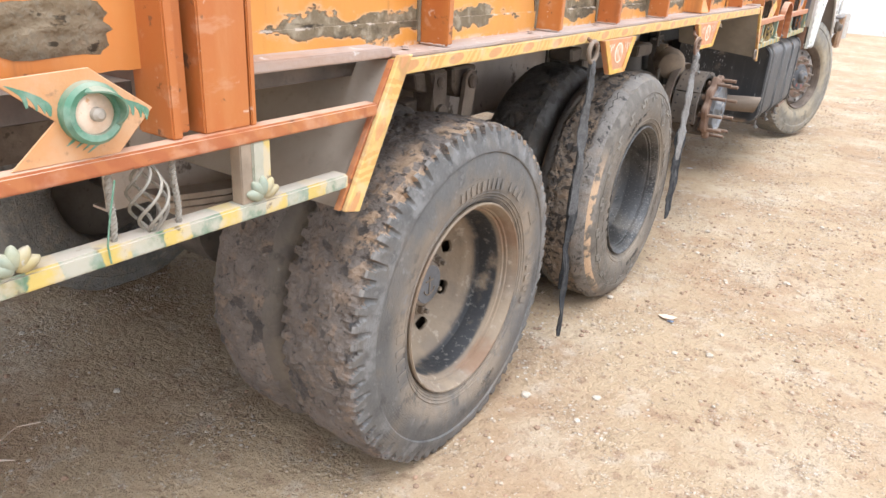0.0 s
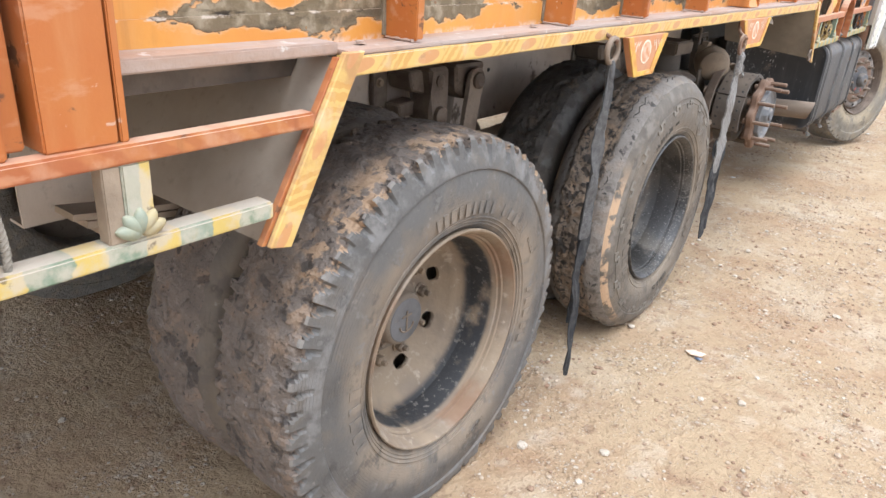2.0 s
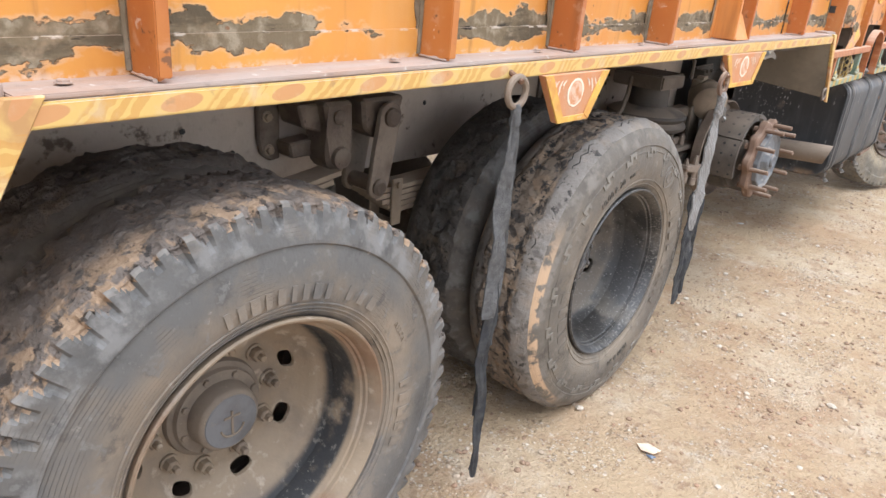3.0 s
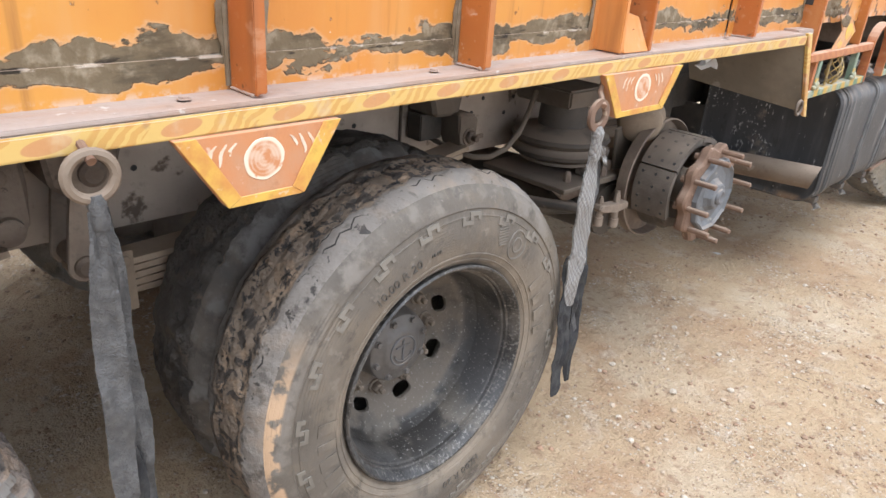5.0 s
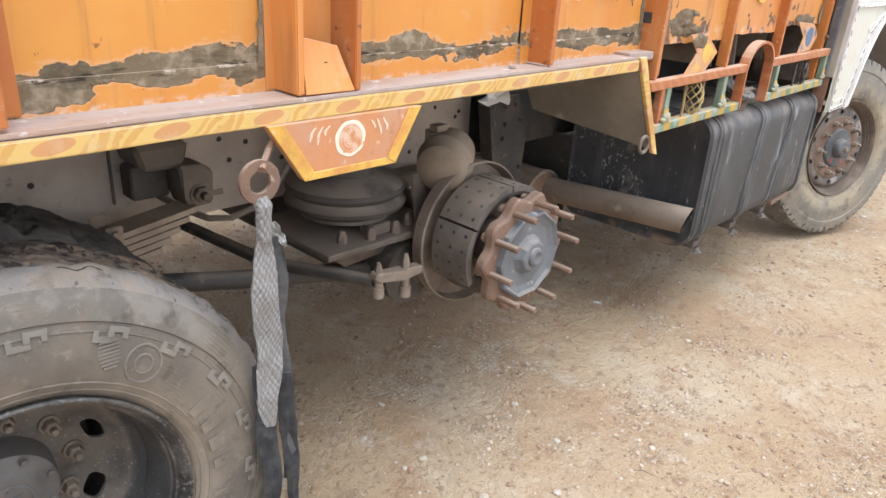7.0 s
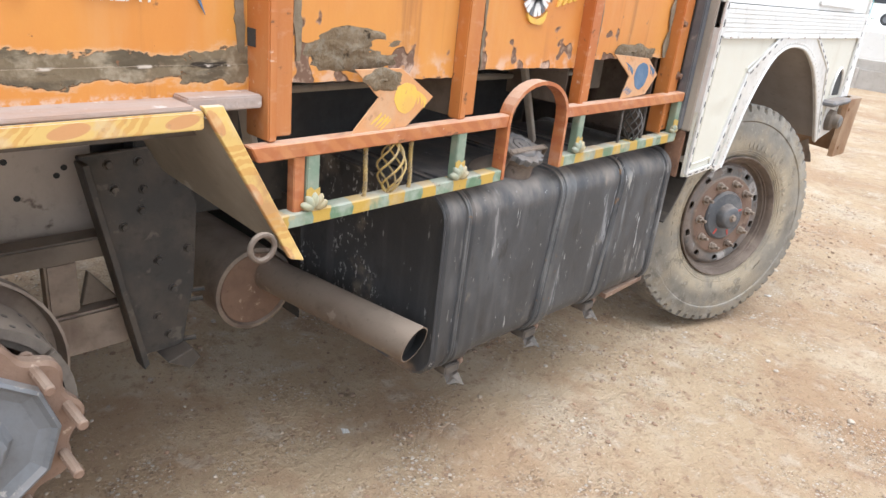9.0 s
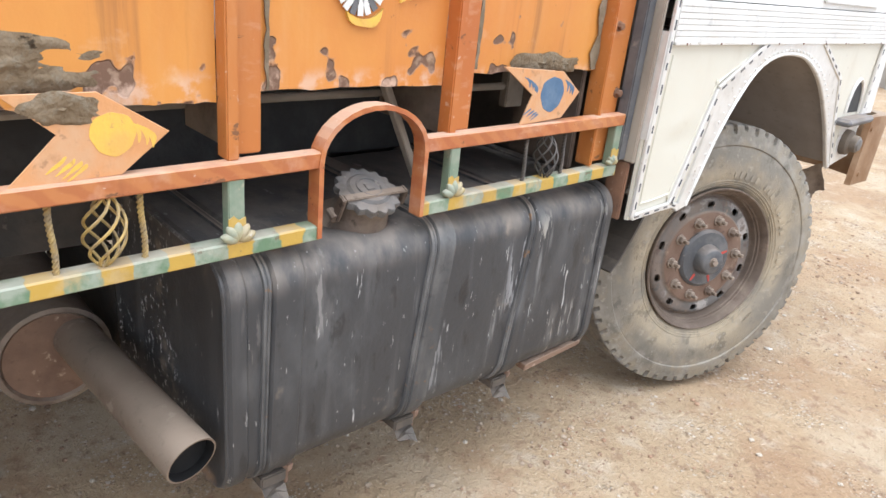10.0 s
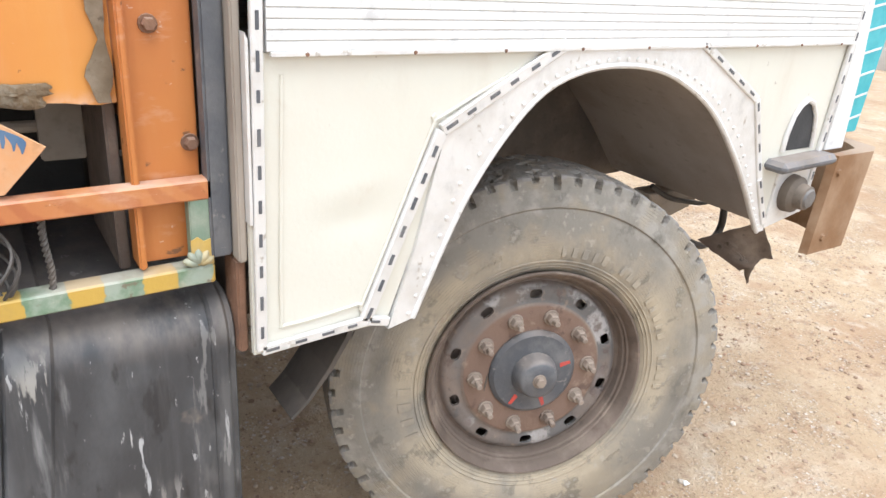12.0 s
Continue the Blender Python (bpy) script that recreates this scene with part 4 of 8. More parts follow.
def sheet_panel(y0, y1, z0, z1, x, thick=0.004, step=0.022, ragged=0.0, dent=0.006):
    """A thin upright sheet that is slightly dented, with an uneven lower edge."""
    bm = bmesh.new()
    ny, nz = max(2, int((y1 - y0) / step)), max(2, int((z1 - z0) / step))
    grid = []
    for j in range(nz + 1):
        row = []
        for i in range(ny + 1):
            y = y0 + (y1 - y0) * i / ny
            z = z0 + (z1 - z0) * j / nz
            if j == 0:
                z += ragged * (noise.noise(Vector((y * 11, 2.2, z0))) + 0.7 * noise.noise(Vector((y * 46, 5.2, z0))))
            d = dent * noise.noise(Vector((y * 3.2, z * 3.2, 7.7)))
            row.append(bm.verts.new((x + d, y, z)))
        grid.append(row)
    for j in range(nz):
        for i in range(ny):
            bm.faces.new((grid[j][i], grid[j][i + 1], grid[j + 1][i + 1], grid[j + 1][i]))
    ext = bmesh.ops.extrude_face_region(bm, geom=bm.faces[:])
    for e in ext["geom"]:
        if isinstance(e, bmesh.types.BMVert):
            e.co.x -= thick
    return bm


TOP = 2.15
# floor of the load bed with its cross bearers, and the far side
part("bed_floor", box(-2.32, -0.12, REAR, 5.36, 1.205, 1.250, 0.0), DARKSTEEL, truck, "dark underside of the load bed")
# raised black cover that shuts light out, so the open bay stays dark
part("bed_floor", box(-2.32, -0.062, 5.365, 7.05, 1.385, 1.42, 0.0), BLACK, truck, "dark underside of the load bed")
# added black beam, blocks far light and supplies the dark behind the tank
part("bay_light_stop", box(-0.74, -0.664, 5.365, 7.05, 0.99, 1.384, 0.004), BLACK, truck)
for yy in (1.62, 2.22, 2.9, 3.5, 4.3, 4.95, 5.55, 6.2, 6.8):
    part("cross_bearer", box(-2.3, -0.90, yy, yy + 0.07, 1.10, 1.200, 0.004), CHASSIS, truck)
part("far_side_wall", box(-2.40, -2.34, REAR, 7.12, 1.24, TOP, 0.004), ORANGE_DARK, truck)
# unseen block and sheet, added to keep far-side light from under the truck
part("far_light_block", box(-2.36, -1.75, 4.25, 7.10, 0.50, 1.20, 0.02), DARKSTEEL, truck, "unseen block that stops light from the far side")
part("far_light_sheet", box(-2.38, -2.34, 0.3, 4.2, 0.98, 1.235, 0.0), SHEET, truck)
part("front_wall", box(-2.33, -0.14, 7.06, 7.11, 1.29, TOP, 0.004), ORANGE_DARK, truck)
part("tail_board", box(-2.33, -0.14, REAR, REAR + 0.05, 1.29, TOP, 0.004), ORANGE_DARK, truck)

def sloped(bm):
    """The bed falls slightly towards the rear."""
    for v in bm.verts:
        v.co.z -= 0.0075 * max(0.0, 5.2 - v.co.y)
    return bm


# side sheets between the posts
for y0, y1, z0, x, mat in ((REAR, 0.945, 1.305, -0.085, ORANGE), (1.10, 1.66, DECK_TOP, -0.105, ORANGE_BAND),
                           (1.66, 2.29, DECK_TOP, -0.105, ORANGE_BAND), (2.29, 2.80, DECK_TOP, -0.105, ORANGE_BAND),
                           (2.80, 3.34, DECK_TOP, -0.105, ORANGE_BAND), (3.34, 3.92, DECK_TOP, -0.105, ORANGE_BAND),
                           (4.08, 4.71, DECK_TOP, -0.105, ORANGE_BAND), (4.71, 5.366, DECK_TOP, -0.095, ORANGE_BAND),
                           (5.437, 5.925, 1.314, -0.052, ORANGE_FRONT), (6.008, 6.465, 1.326, -0.052, ORANGE_FRONT),
                           (6.553, 7.035, 1.352, -0.052, ORANGE_FRONT)):
    part("side_panel", sloped(sheet_panel(y0, y1, z0 if z0 > 1.3 else z0 + 0.055, TOP, x, ragged=0.005 if z0 > 1.3 else 0.0)), mat, truck,
         "orange painted sheet with brown filler patches", smooth=True)
    if z0 <= 1.3 and y0 > 0:
        part("skirt_plate", sloped(sheet_panel(y0, y1, z0, z0 + 0.058, x + 0.005, dent=0.002)), ORANGE_BAND, truck, smooth=True)


# uprights
def upright(y0, y1, z0, x_out=-0.014, x_in=-0.10, mat=ORANGE, lip=0.02):
    """A folded channel post: a wide web and a narrow proud lip along its rear edge."""
    bm = add_box(bmesh.new(), x_in, x_out, y0, y0 + lip, z0, TOP, 0.003)
    add_box(bm, x_in, x_out - 0.022, y0 + lip - 0.002, y1, z0 + 0.004, TOP, 0.003)
    return part("post", bm, mat, truck)


def fin(y0, y1, z0):
    """A rib bent from sheet whose foot widens on to the ledge."""
    bm = bmesh.new()
    add_box(bm, -0.104, -0.016, y1 - 0.009, y1, z0, TOP, 0.002)
    add_box(bm, -0.026, -0.012, y1 - 0.010, y1 + 0.012, z0 + 0.004, TOP, 0.002)
    add_box(bm, -0.104, -0.096, y1 - 0.001, y1 + 0.055, z0, TOP, 0.002)
    rib = part("rib", sloped(bm), ORANGE_DARK, truck)
    bead = [(-0.098 + 0.078 * k / 12, y1 - 0.010 + 0.003 * noise.noise(Vector((k * 1.7, y1, 0))), z0 + 0.001) for k in range(13)]
    part("weld_bead", sloped(tube(bead, [0.0015 + 0.006 * abs(noise.noise(Vector((k * 2.3, y1, 4.0)))) for k in range(13)], 8)), LEDGE, rib, smooth=True)
    caulk = [(-0.100, y1 - 0.012 + 0.004 * noise.noise(Vector((k * 1.3, y1, 2.0))), z0 + 0.004 + 0.07 * k) for k in range(13)]
    part("caulk", sloped(tube(caulk, [0.005 + 0.005 * abs(noise.noise(Vector((k * 2.9, y1, 7.0)))) for k in range(13)], 7)), SEAM, rib, smooth=True)
    return rib


for y0, y1 in ((1.655, 1.72), (2.285, 2.35), (2.785, 2.84), (3.335, 3.395), (4.695, 4.755)):
    fin(y0, y1, DECK_TOP + 0.003)
    part("bolt", nut(0, 0, 0, 0.009, 0.005), LEDGE, truck).matrix_basis = pose(-0.055, y0 - 0.06, DECK_TOP + 0.003 - 0.0075 * (5.2 - y0), 0, -90, 0)
# paired posts
upright(0.922, 0.972, 1.166, x_in=-0.11, mat=ORANGE_DARK)
upright(0.985, 1.098, 1.166, x_in=-0.11, lip=0.0999, mat=ORANGE_DARK)
part("rib", box(-0.11, -0.014, 1.088, 1.100, 1.166, TOP, 0.002), ORANGE_DARK, truck)
part("rib", box(-0.104, -0.014, 3.918, 3.936, DECK_TOP - 0.006, TOP, 0.003), ORANGE, truck)
part("rib", box(-0.104, -0.012, 4.062, 4.077, DECK_TOP - 0.006, TOP, 0.002), ORANGE_DARK, truck)
bm = slab([(3.938, DECK_TOP - 0.006), (4.061, DECK_TOP - 0.006), (4.040, 1.372), (3.952, 1.392)], -0.060, -0.054, 0.001)
for v in bm.verts:
    v.co.x += 0.042 * max(0.0, 1.392 - v.co.z) / 0.108
foot = part("foot_plate", bm, ORANGE, truck)
# no opening here: a black disc drawn as the dark inside a hole
part("hole_dark_disc", lathe([(-0.040, 0.010), (-0.034, 0.009)], 12, centre=(0, 3.998, 1.335), shift=lambda x, r, a: (x, r * (1 + 0.3 * math.sin(2 * a + 1)))), HOLE_SHADE, foot)
part("post_back", box(-0.108, -0.098, 3.90, 4.09, DECK_TOP - 0.006, TOP, 0.0), ORANGE, truck)
upright(5.366, 5.436, 1.205, x_in=-0.10, mat=ORANGE_DARK)
upright(5.927, 6.006, 1.211, x_in=-0.056, lip=0.024, mat=ORANGE_DARK)
upright(6.467, 6.551, 1.215, x_in=-0.056, lip=0.024, mat=ORANGE_DARK)
upright(7.037, 7.148, 1.08, x_in=-0.07, lip=0.012, mat=ORANGE_DARK)
for yy, zz in ((7.135, 1.285), (7.085, 1.47), (7.09, 1.62)):
    part("bolt", nut(-0.036, yy, zz, 0.011, 0.016), RUST, truck)
# gusset sheets behind the posts over the open bays
for yy in (0.93, 1.09, 5.99, 6.515):
    part("gusset", slab([(yy - 0.006, 1.20), (yy, 1.20), (yy, 1.33), (yy - 0.006, 1.33)], -0.34, -0.10), SHACKLE, truck)
part("bay_back", box(-0.62, -0.60, REAR, 1.25, 1.10, 1.234, 0.0), DRABGREY, truck)
part("bay_pipe", tube([(-0.36, 5.46, 1.235), (-0.34, 6.2, 1.25), (-0.30, 7.03, 1.262)], 0.011, 10), SHEET, truck, "thin dusty pipe in the dark bay", smooth=True)
part("bay_end", box(-0.32, -0.075, 7.016, 7.034, 1.06, 1.352, 0.003), GREASE, truck, "greasy end plate of the bay")
part("bay_frame", box(-0.315, -0.285, 6.94, 7.014, 1.20, 1.345, 0.003), SHEET, truck)
part("stay", beam((-0.20, 6.40, 1.335), (-0.245, 6.575, 1.04), 0.022, 0.022, 0.003), SHEET, truck)
part("stay", beam((-0.42, 5.52, 1.38), (-0.46, 5.60, 1.04), 0.03, 0.03, 0.003), SHEET, truck)

# ledge and edging strip
part("ledge", sloped(box(-0.105, -0.004, 1.515, 5.205, DECK_TOP - 0.008, DECK_TOP, 0.002)), LEDGE, truck, "ledge caked with pale dust")
part("ledge", box(-0.105, -0.028, 1.101, 1.514, 1.254, 1.276, 0.003), LEDGE, truck, "ledge caked with pale dust")
part("ledge", box(-0.125, -0.030, 5.206, 5.362, 1.272, 1.298, 0.003), LEDGE, truck, "ledge caked with pale dust")
bm = add_box(bmesh.new(), -0.035, 0.0, 1.510, 5.222, DECK_LOW, DECK_TOP - 0.009, 0.003)
bmesh.ops.subdivide_edges(bm, edges=[e for e in bm.edges if e.calc_length() > 3], cuts=60)
for v in bm.verts:
    v.co.z += 0.0018 * noise.noise(Vector((v.co.y * 5, 1.0, 0.3)))
part("edging_strip", sloped(bm), STRIP, truck, "yellow edging painted with orange leaves")

# slanting braces and the sheets behind them
part("brace", slab([(1.502, 1.262), (1.552, 1.262), (1.370, 0.929), (1.322, 0.940)], -0.010, 0.003, 0.002), STRIP_REAR, truck, "yellow slanting brace with red edge")
part("brace_edge", slab([(1.496, 1.252), (1.504, 1.252), (1.324, 0.940), (1.314, 0.942)], -0.026, -0.0105, 0.001), RAIL_ORANGE, truck)
part("splash_sheet", slab([(1.505, 1.248), (1.511, 1.248), (1.332, 0.942), (1.326, 0.942)], -0.66, -0.027), SHEET, truck)
part("brace", slab([(5.216, 1.290), (5.258, 1.290), (5.450, 0.934), (5.414, 0.944)], -0.010, 0.004, 0.002), STRIP_FRONT, truck, "yellow slanting brace with worn foot")
bm = bmesh.new()
pts = [(-0.012, 5.235, 1.262), (-0.012, 5.405, 0.96), (-0.52, 5.375, 1.01), (-0.52, 5.235, 1.262)]
vs = [bm.verts.new(p) for p in pts]
bm.faces.new(vs)
ext = bmesh.ops.extrude_face_region(bm, geom=bm.faces[:])
for e in ext["geom"]:
    if isinstance(e, bmesh.types.BMVert):
        e.co.y += 0.006
part("splash_sheet", bm, SPATTER, truck, "olive-brown sheet spattered with dust")
part("ring", tube(ring_pts((0.0, 5.345, 0.985), 0.029, "x", 20), 0.0065, 8, closed=True), GREASE, truck, smooth=True)


# hand-wrought rails
def scallop(y, z, s=1.0, x=0.004):
    """A small painted shell of five lobes fanned over the rail."""
    for k in range(5):
        a = radians(165 - 37.5 * k)
        c, d = (y + 0.019 * s * math.cos(a), z + 0.004 + 0.017 * s * math.sin(a)), Vector((math.cos(a), math.sin(a)))
        bm = bmesh.new()
        bmesh.ops.create_uvsphere(bm, u_segments=12, v_segments=8, radius=1.0)
        for v in bm.verts:
            p = Vector((v.co.y, v.co.z))
            along, across = p.x * 0.020 * s, p.y * (0.0115 - 0.003 * p.x) * s
            v.co = Vector((x - 0.006 + 0.010 * v.co.x, c[0] + d.x * along - d.y * across, c[1] + d.y * along + d.x * across))
        part("ornament", bm, ORNAMENT if k < 3 else ORNAMENT_YELLOW, truck, smooth=True)


def twisted_rod(y, z0, z1, x=-0.018, lean=0.0, mat=IRONROD):
    """A thin square bar twisted about its length."""
    bm = bmesh.new()
    rows = []
    for k in range(49):
        f = k / 48
        rows.append([bm.verts.new((x + 0.0060 * math.cos(f * 22 + q * math.pi / 2), y + lean * f + 0.002 * math.sin(6 * f) + 0.0060 * math.sin(f * 22 + q * math.pi / 2), z0 + (z1 - z0) * f)) for q in range(4)])
    for a, b in zip(rows[:-1], rows[1:]):
        for q in range(4):
            bm.faces.new((a[q], a[(q + 1) % 4], b[(q + 1) % 4], b[q]))
    bm.faces.new(rows[0])
    bm.faces.new(rows[-1][::-1])
    part("rod", bm, mat, truck)


def basket(y, z0, z1, x=-0.018, r=0.024, mat=IRONROD, lean=0.0):
    """Bars twisted into a basket between two collars."""
    for k in range(6):
        pts = []
        for i in range(17):
            f = i / 16
            a = 2 * math.pi * (k / 6 + f * 0.55)
            rr = 0.005 + r * math.sin(math.pi * f) ** 0.8
            pts.append((x + rr * math.cos(a), y + lean * f + rr * math.sin(a), z0 + (z1 - z0) * f))
        part("basket_bar", tube(pts, 0.0029, 5), mat, truck)


part("top_rail", box(-0.036, 0.0, 0.05, 1.432, 1.138, 1.166, 0.004), RAIL_ORANGE, truck, "scuffed orange rail", smooth=True)
part("low_rail", box(-0.044, 0.0, 0.05, 1.336, 0.993, 1.024, 0.004), CHEQUER_DUSTY, truck, "yellow and green painted rail", smooth=True)
part("rail_post", box(-0.034, -0.003, 1.076, 1.120, 1.023, 1.139, 0.003), CHEQUER_DUSTY, truck)
part("rail_post", box(-0.034, -0.003, 0.575, 0.622, 1.023, 1.139, 0.003), CHEQUER_DUSTY, truck)
part("rail_post", box(-0.034, -0.004, 1.048, 1.075, 1.023, 1.139, 0.002), CREAMDUST, truck)
scallop(1.095, 1.030, 1.05)
scallop(0.640, 1.030, 1.0)
twisted_rod(0.798, 1.023, 1.139, lean=0.006)
twisted_rod(0.918, 1.023, 1.139)
basket(0.866, 1.023, 1.139, r=0.028)
part("thread", tube([(0.004, 0.80, 1.13), (0.006, 0.785, 1.08), (0.004, 0.775, 1.03), (0.006, 0.776, 1.0)], 0.0016, 5), GREEN, truck)


part("top_rail", slab([(5.335, 1.168), (6.122, 1.180), (6.122, 1.214), (5.318, 1.202)], -0.034, 0.0, 0.003), RAIL_ORANGE, truck, "scuffed orange rail")
part("top_rail", slab([(6.392, 1.186), (7.16, 1.196), (7.16, 1.230), (6.392, 1.221)], -0.034, 0.0, 0.003), RAIL_ORANGE, truck, "scuffed orange rail")
part("low_rail", slab([(5.39, 1.014), (6.124, 1.026), (6.124, 1.058), (5.375, 1.046)], -0.040, 0.0, 0.003), CHEQUER, truck, "yellow and green painted rail")
part("low_rail", slab([(6.39, 1.032), (7.155, 1.043), (7.155, 1.077), (6.39, 1.066)], -0.040, 0.0, 0.003), CHEQUER, truck, "yellow and green painted rail")
arch = [(6.118, 1.030), (6.118, 1.19)] + [(6.255 - 0.137 * math.cos(a), 1.19 + 0.106 * math.sin(a)) for a in np.linspace(0.25, math.pi - 0.25, 14)] + [(6.392, 1.19), (6.392, 1.034)]
bm = bmesh.new()
rows = []
for i, (a, b) in enumerate(arch):
    p, q = arch[max(i - 1, 0)], arch[min(i + 1, len(arch) - 1)]
    ln = math.hypot(q[0] - p[0], q[1] - p[1])
    ny, nz = -(q[1] - p[1]) / ln * 0.0055, (q[0] - p[0]) / ln * 0.0055
    rows.append([bm.verts.new(v) for v in ((0.003, a + ny, b + nz), (0.003, a - ny, b - nz), (-0.037, a - ny, b - nz), (-0.037, a + ny, b + nz))])
for a, b in zip(rows[:-1], rows[1:]):
    for k in range(4):
        bm.faces.new((a[k], a[(k + 1) % 4], b[(k + 1) % 4], b[k]))
bm.faces.new(rows[0])
bm.faces.new(rows[-1][::-1])
part("filler_arch", bm, RAIL_ORANGE, truck, "orange arch over the filler neck")
for y0, y1, z0, z1, orn in ((5.455, 5.488, 1.045, 1.172, 5.475), (5.922, 5.955, 1.052, 1.180, 5.94), (6.472, 6.503, 1.066, 1.190, 6.492), (7.118, 7.153, 1.075, 1.200, 7.128)):
    post = part("rail_post", box(-0.03, -0.003, y0, y1, z0, z1, 0.002), POST_GREEN, truck)
    bm = slab([(y0 - 0.001, z0 + 0.004), (y1 + 0.001, z0 + 0.004), (y1 + 0.001, z0 + 0.052), (y1 * 0.6 + y0 * 0.4, z0 + 0.047), (y0 * 0.7 + y1 * 0.3, z0 + 0.056), (y0 - 0.001, z0 + 0.050)], -0.0035, -0.0008)
    part("painted_foot", bm, POST_OCHRE, post, "ochre painted foot")
    scallop(orn, z0 + 0.005, 0.95 if orn < 7 else 0.7)
part("rail_post", box(-0.034, -0.008, 5.425, 5.453, 1.045, 1.172, 0.002), RAIL_ORANGE, truck)
for yy, lean in ((5.628, 0.0), (5.771, 0.0)):
    twisted_rod(yy, 1.047, 1.175, lean=lean, mat=YELLOWROD)
for yy in (6.752, 6.908):
    twisted_rod(yy, 1.066, 1.195, mat=BRACKET)
basket(5.703, 1.05, 1.176, r=0.030, mat=YELLOWROD, lean=0.012)
basket(6.842, 1.068, 1.193, r=0.028, mat=BRACKET, lean=-0.012)


# fish-shaped plates
def fish(ny, nz, corners, eye, eye_col, strokes, x=-0.012):
    pts = [(ny + a, nz + b) for a, b in corners]
    f = part("fish_plate", slab(pts, x - 0.004, x, 0.001), PEACH, truck, "faded orange plate cut like a fish")
    ey, ez, er = eye
    if eye_col is not None:
        part("eye_spot", lathe([(x - 0.001, er), (x + 0.0007, er * 0.99)], 36, centre=(0, ey, ez), shift=lambda xx, r, a: (xx, r * (1 + 0.035 * math.sin(3 * a) + 0.02 * math.sin(8 * a + 1)))), eye_col, f)
    for k, (sy, sz, dy, dz, col) in enumerate(strokes):
        bm = bmesh.new()
        for i in range(4 if abs(dy) > 0.015 else 3):
            o = i * 0.014 * (1 - 0.1 * i)
            pts = []
            for g in np.linspace(0, 1, 8):
                bow = 0.007 * math.sin(math.pi * g)
                pts.append((sy + o + dy * g * 1.2 + bow, sz - i * 0.005 + dz * g * 1.3 + bow * 0.5, 0.0048 * math.sin(math.pi * (0.08 + 0.84 * g)) * (1 + 0.25 * math.sin(5 * i + 7 * g))))
            add_slab(bm, [(a - w_, b) for a, b, w_ in pts] + [(a + w_, b) for a, b, w_ in pts[::-1]], x - 0.001, x + 0.0005 + 0.0001 * i)
        part("brush_stroke", bm, col, f)
    return f


FISH = ((-0.075, 0.064), (0.0, 0.0), (-0.078, -0.078), (0.09, -0.073), (0.172, -0.006), (0.062, 0.064))
fish(5.652, 1.282, FISH, (5.733, 1.278, 0.036), YELLOW, ((5.758, 1.297, 0.012, -0.028, YELLOW), (5.63, 1.222, 0.025, 0.02, YELLOW)))
FISH2 = ((-0.118, 0.071), (0.0, 0.0), (-0.036, -0.076), (0.126, -0.066), (0.187, 0.0), (0.108, 0.056))
fish(6.741, 1.300, FISH2, (6.815, 1.299, 0.045), BLUE, ((6.86, 1.335, 0.012, -0.025, BLUE), (6.715, 1.25, 0.02, 0.012, BLUE), (6.70, 1.345, 0.02, -0.02, BLUE)))
fish3 = fish(0.736, 1.227, ((-0.078, 0.064), (0.0, 0.0), (-0.072, -0.060), (0.088, -0.062), (0.152, 0.0), (0.056, 0.070)), (0.785, 1.235, 0.04), None,
             ((0.835, 1.248, 0.015, -0.022, GREEN), (0.675, 1.283, 0.02, -0.025, GREEN), (0.745, 1.19, 0.02, 0.012, GREEN)))
part("eye_lamp", lathe([(-0.012, 0.046), (0.004, 0.046), (0.010, 0.040), (0.008, 0.031), (0.002, 0.030)], 30, centre=(0, 0.784, 1.234)), GREEN, fish3, "round green-rimmed lamp", smooth=True)
part("lens", lathe([(0.002, 0.031), (0.006, 0.024), (0.008, 0.012)], 24, centre=(0, 0.784, 1.234)), PALE, fish3, smooth=True)
part("bulb", lathe([(0.004, 0.011), (0.016, 0.010), (0.02, 0.005)], 14, centre=(0, 0.784, 1.234)), SHEET, fish3, smooth=True)
bm = bmesh.new()
rows = []
for i in range(13):
    a = radians(-35 + 150 * i / 12)
    w = 0.03 * math.sin(math.pi * i / 12) ** 0.6
    rows.append((bm.verts.new((0.008, 0.784 + 0.041 * math.cos(a), 1.234 + 0.041 * math.sin(a))),
                 bm.verts.new((0.008 + w, 0.784 + 0.036 * math.cos(a), 1.234 + 0.036 * math.sin(a))),
                 bm.verts.new((0.007 + w, 0.784 + 0.033 * math.cos(a), 1.234 + 0.033 * math.sin(a))),
                 bm.verts.new((0.007, 0.784 + 0.036 * math.cos(a), 1.234 + 0.036 * math.sin(a)))))
for a, b in zip(rows[:-1], rows[1:]):
    for k in range(4):
        bm.faces.new((a[k], a[(k + 1) % 4], b[(k + 1) % 4], b[k]))
part("visor", bm, GREEN, fish3, smooth=True)


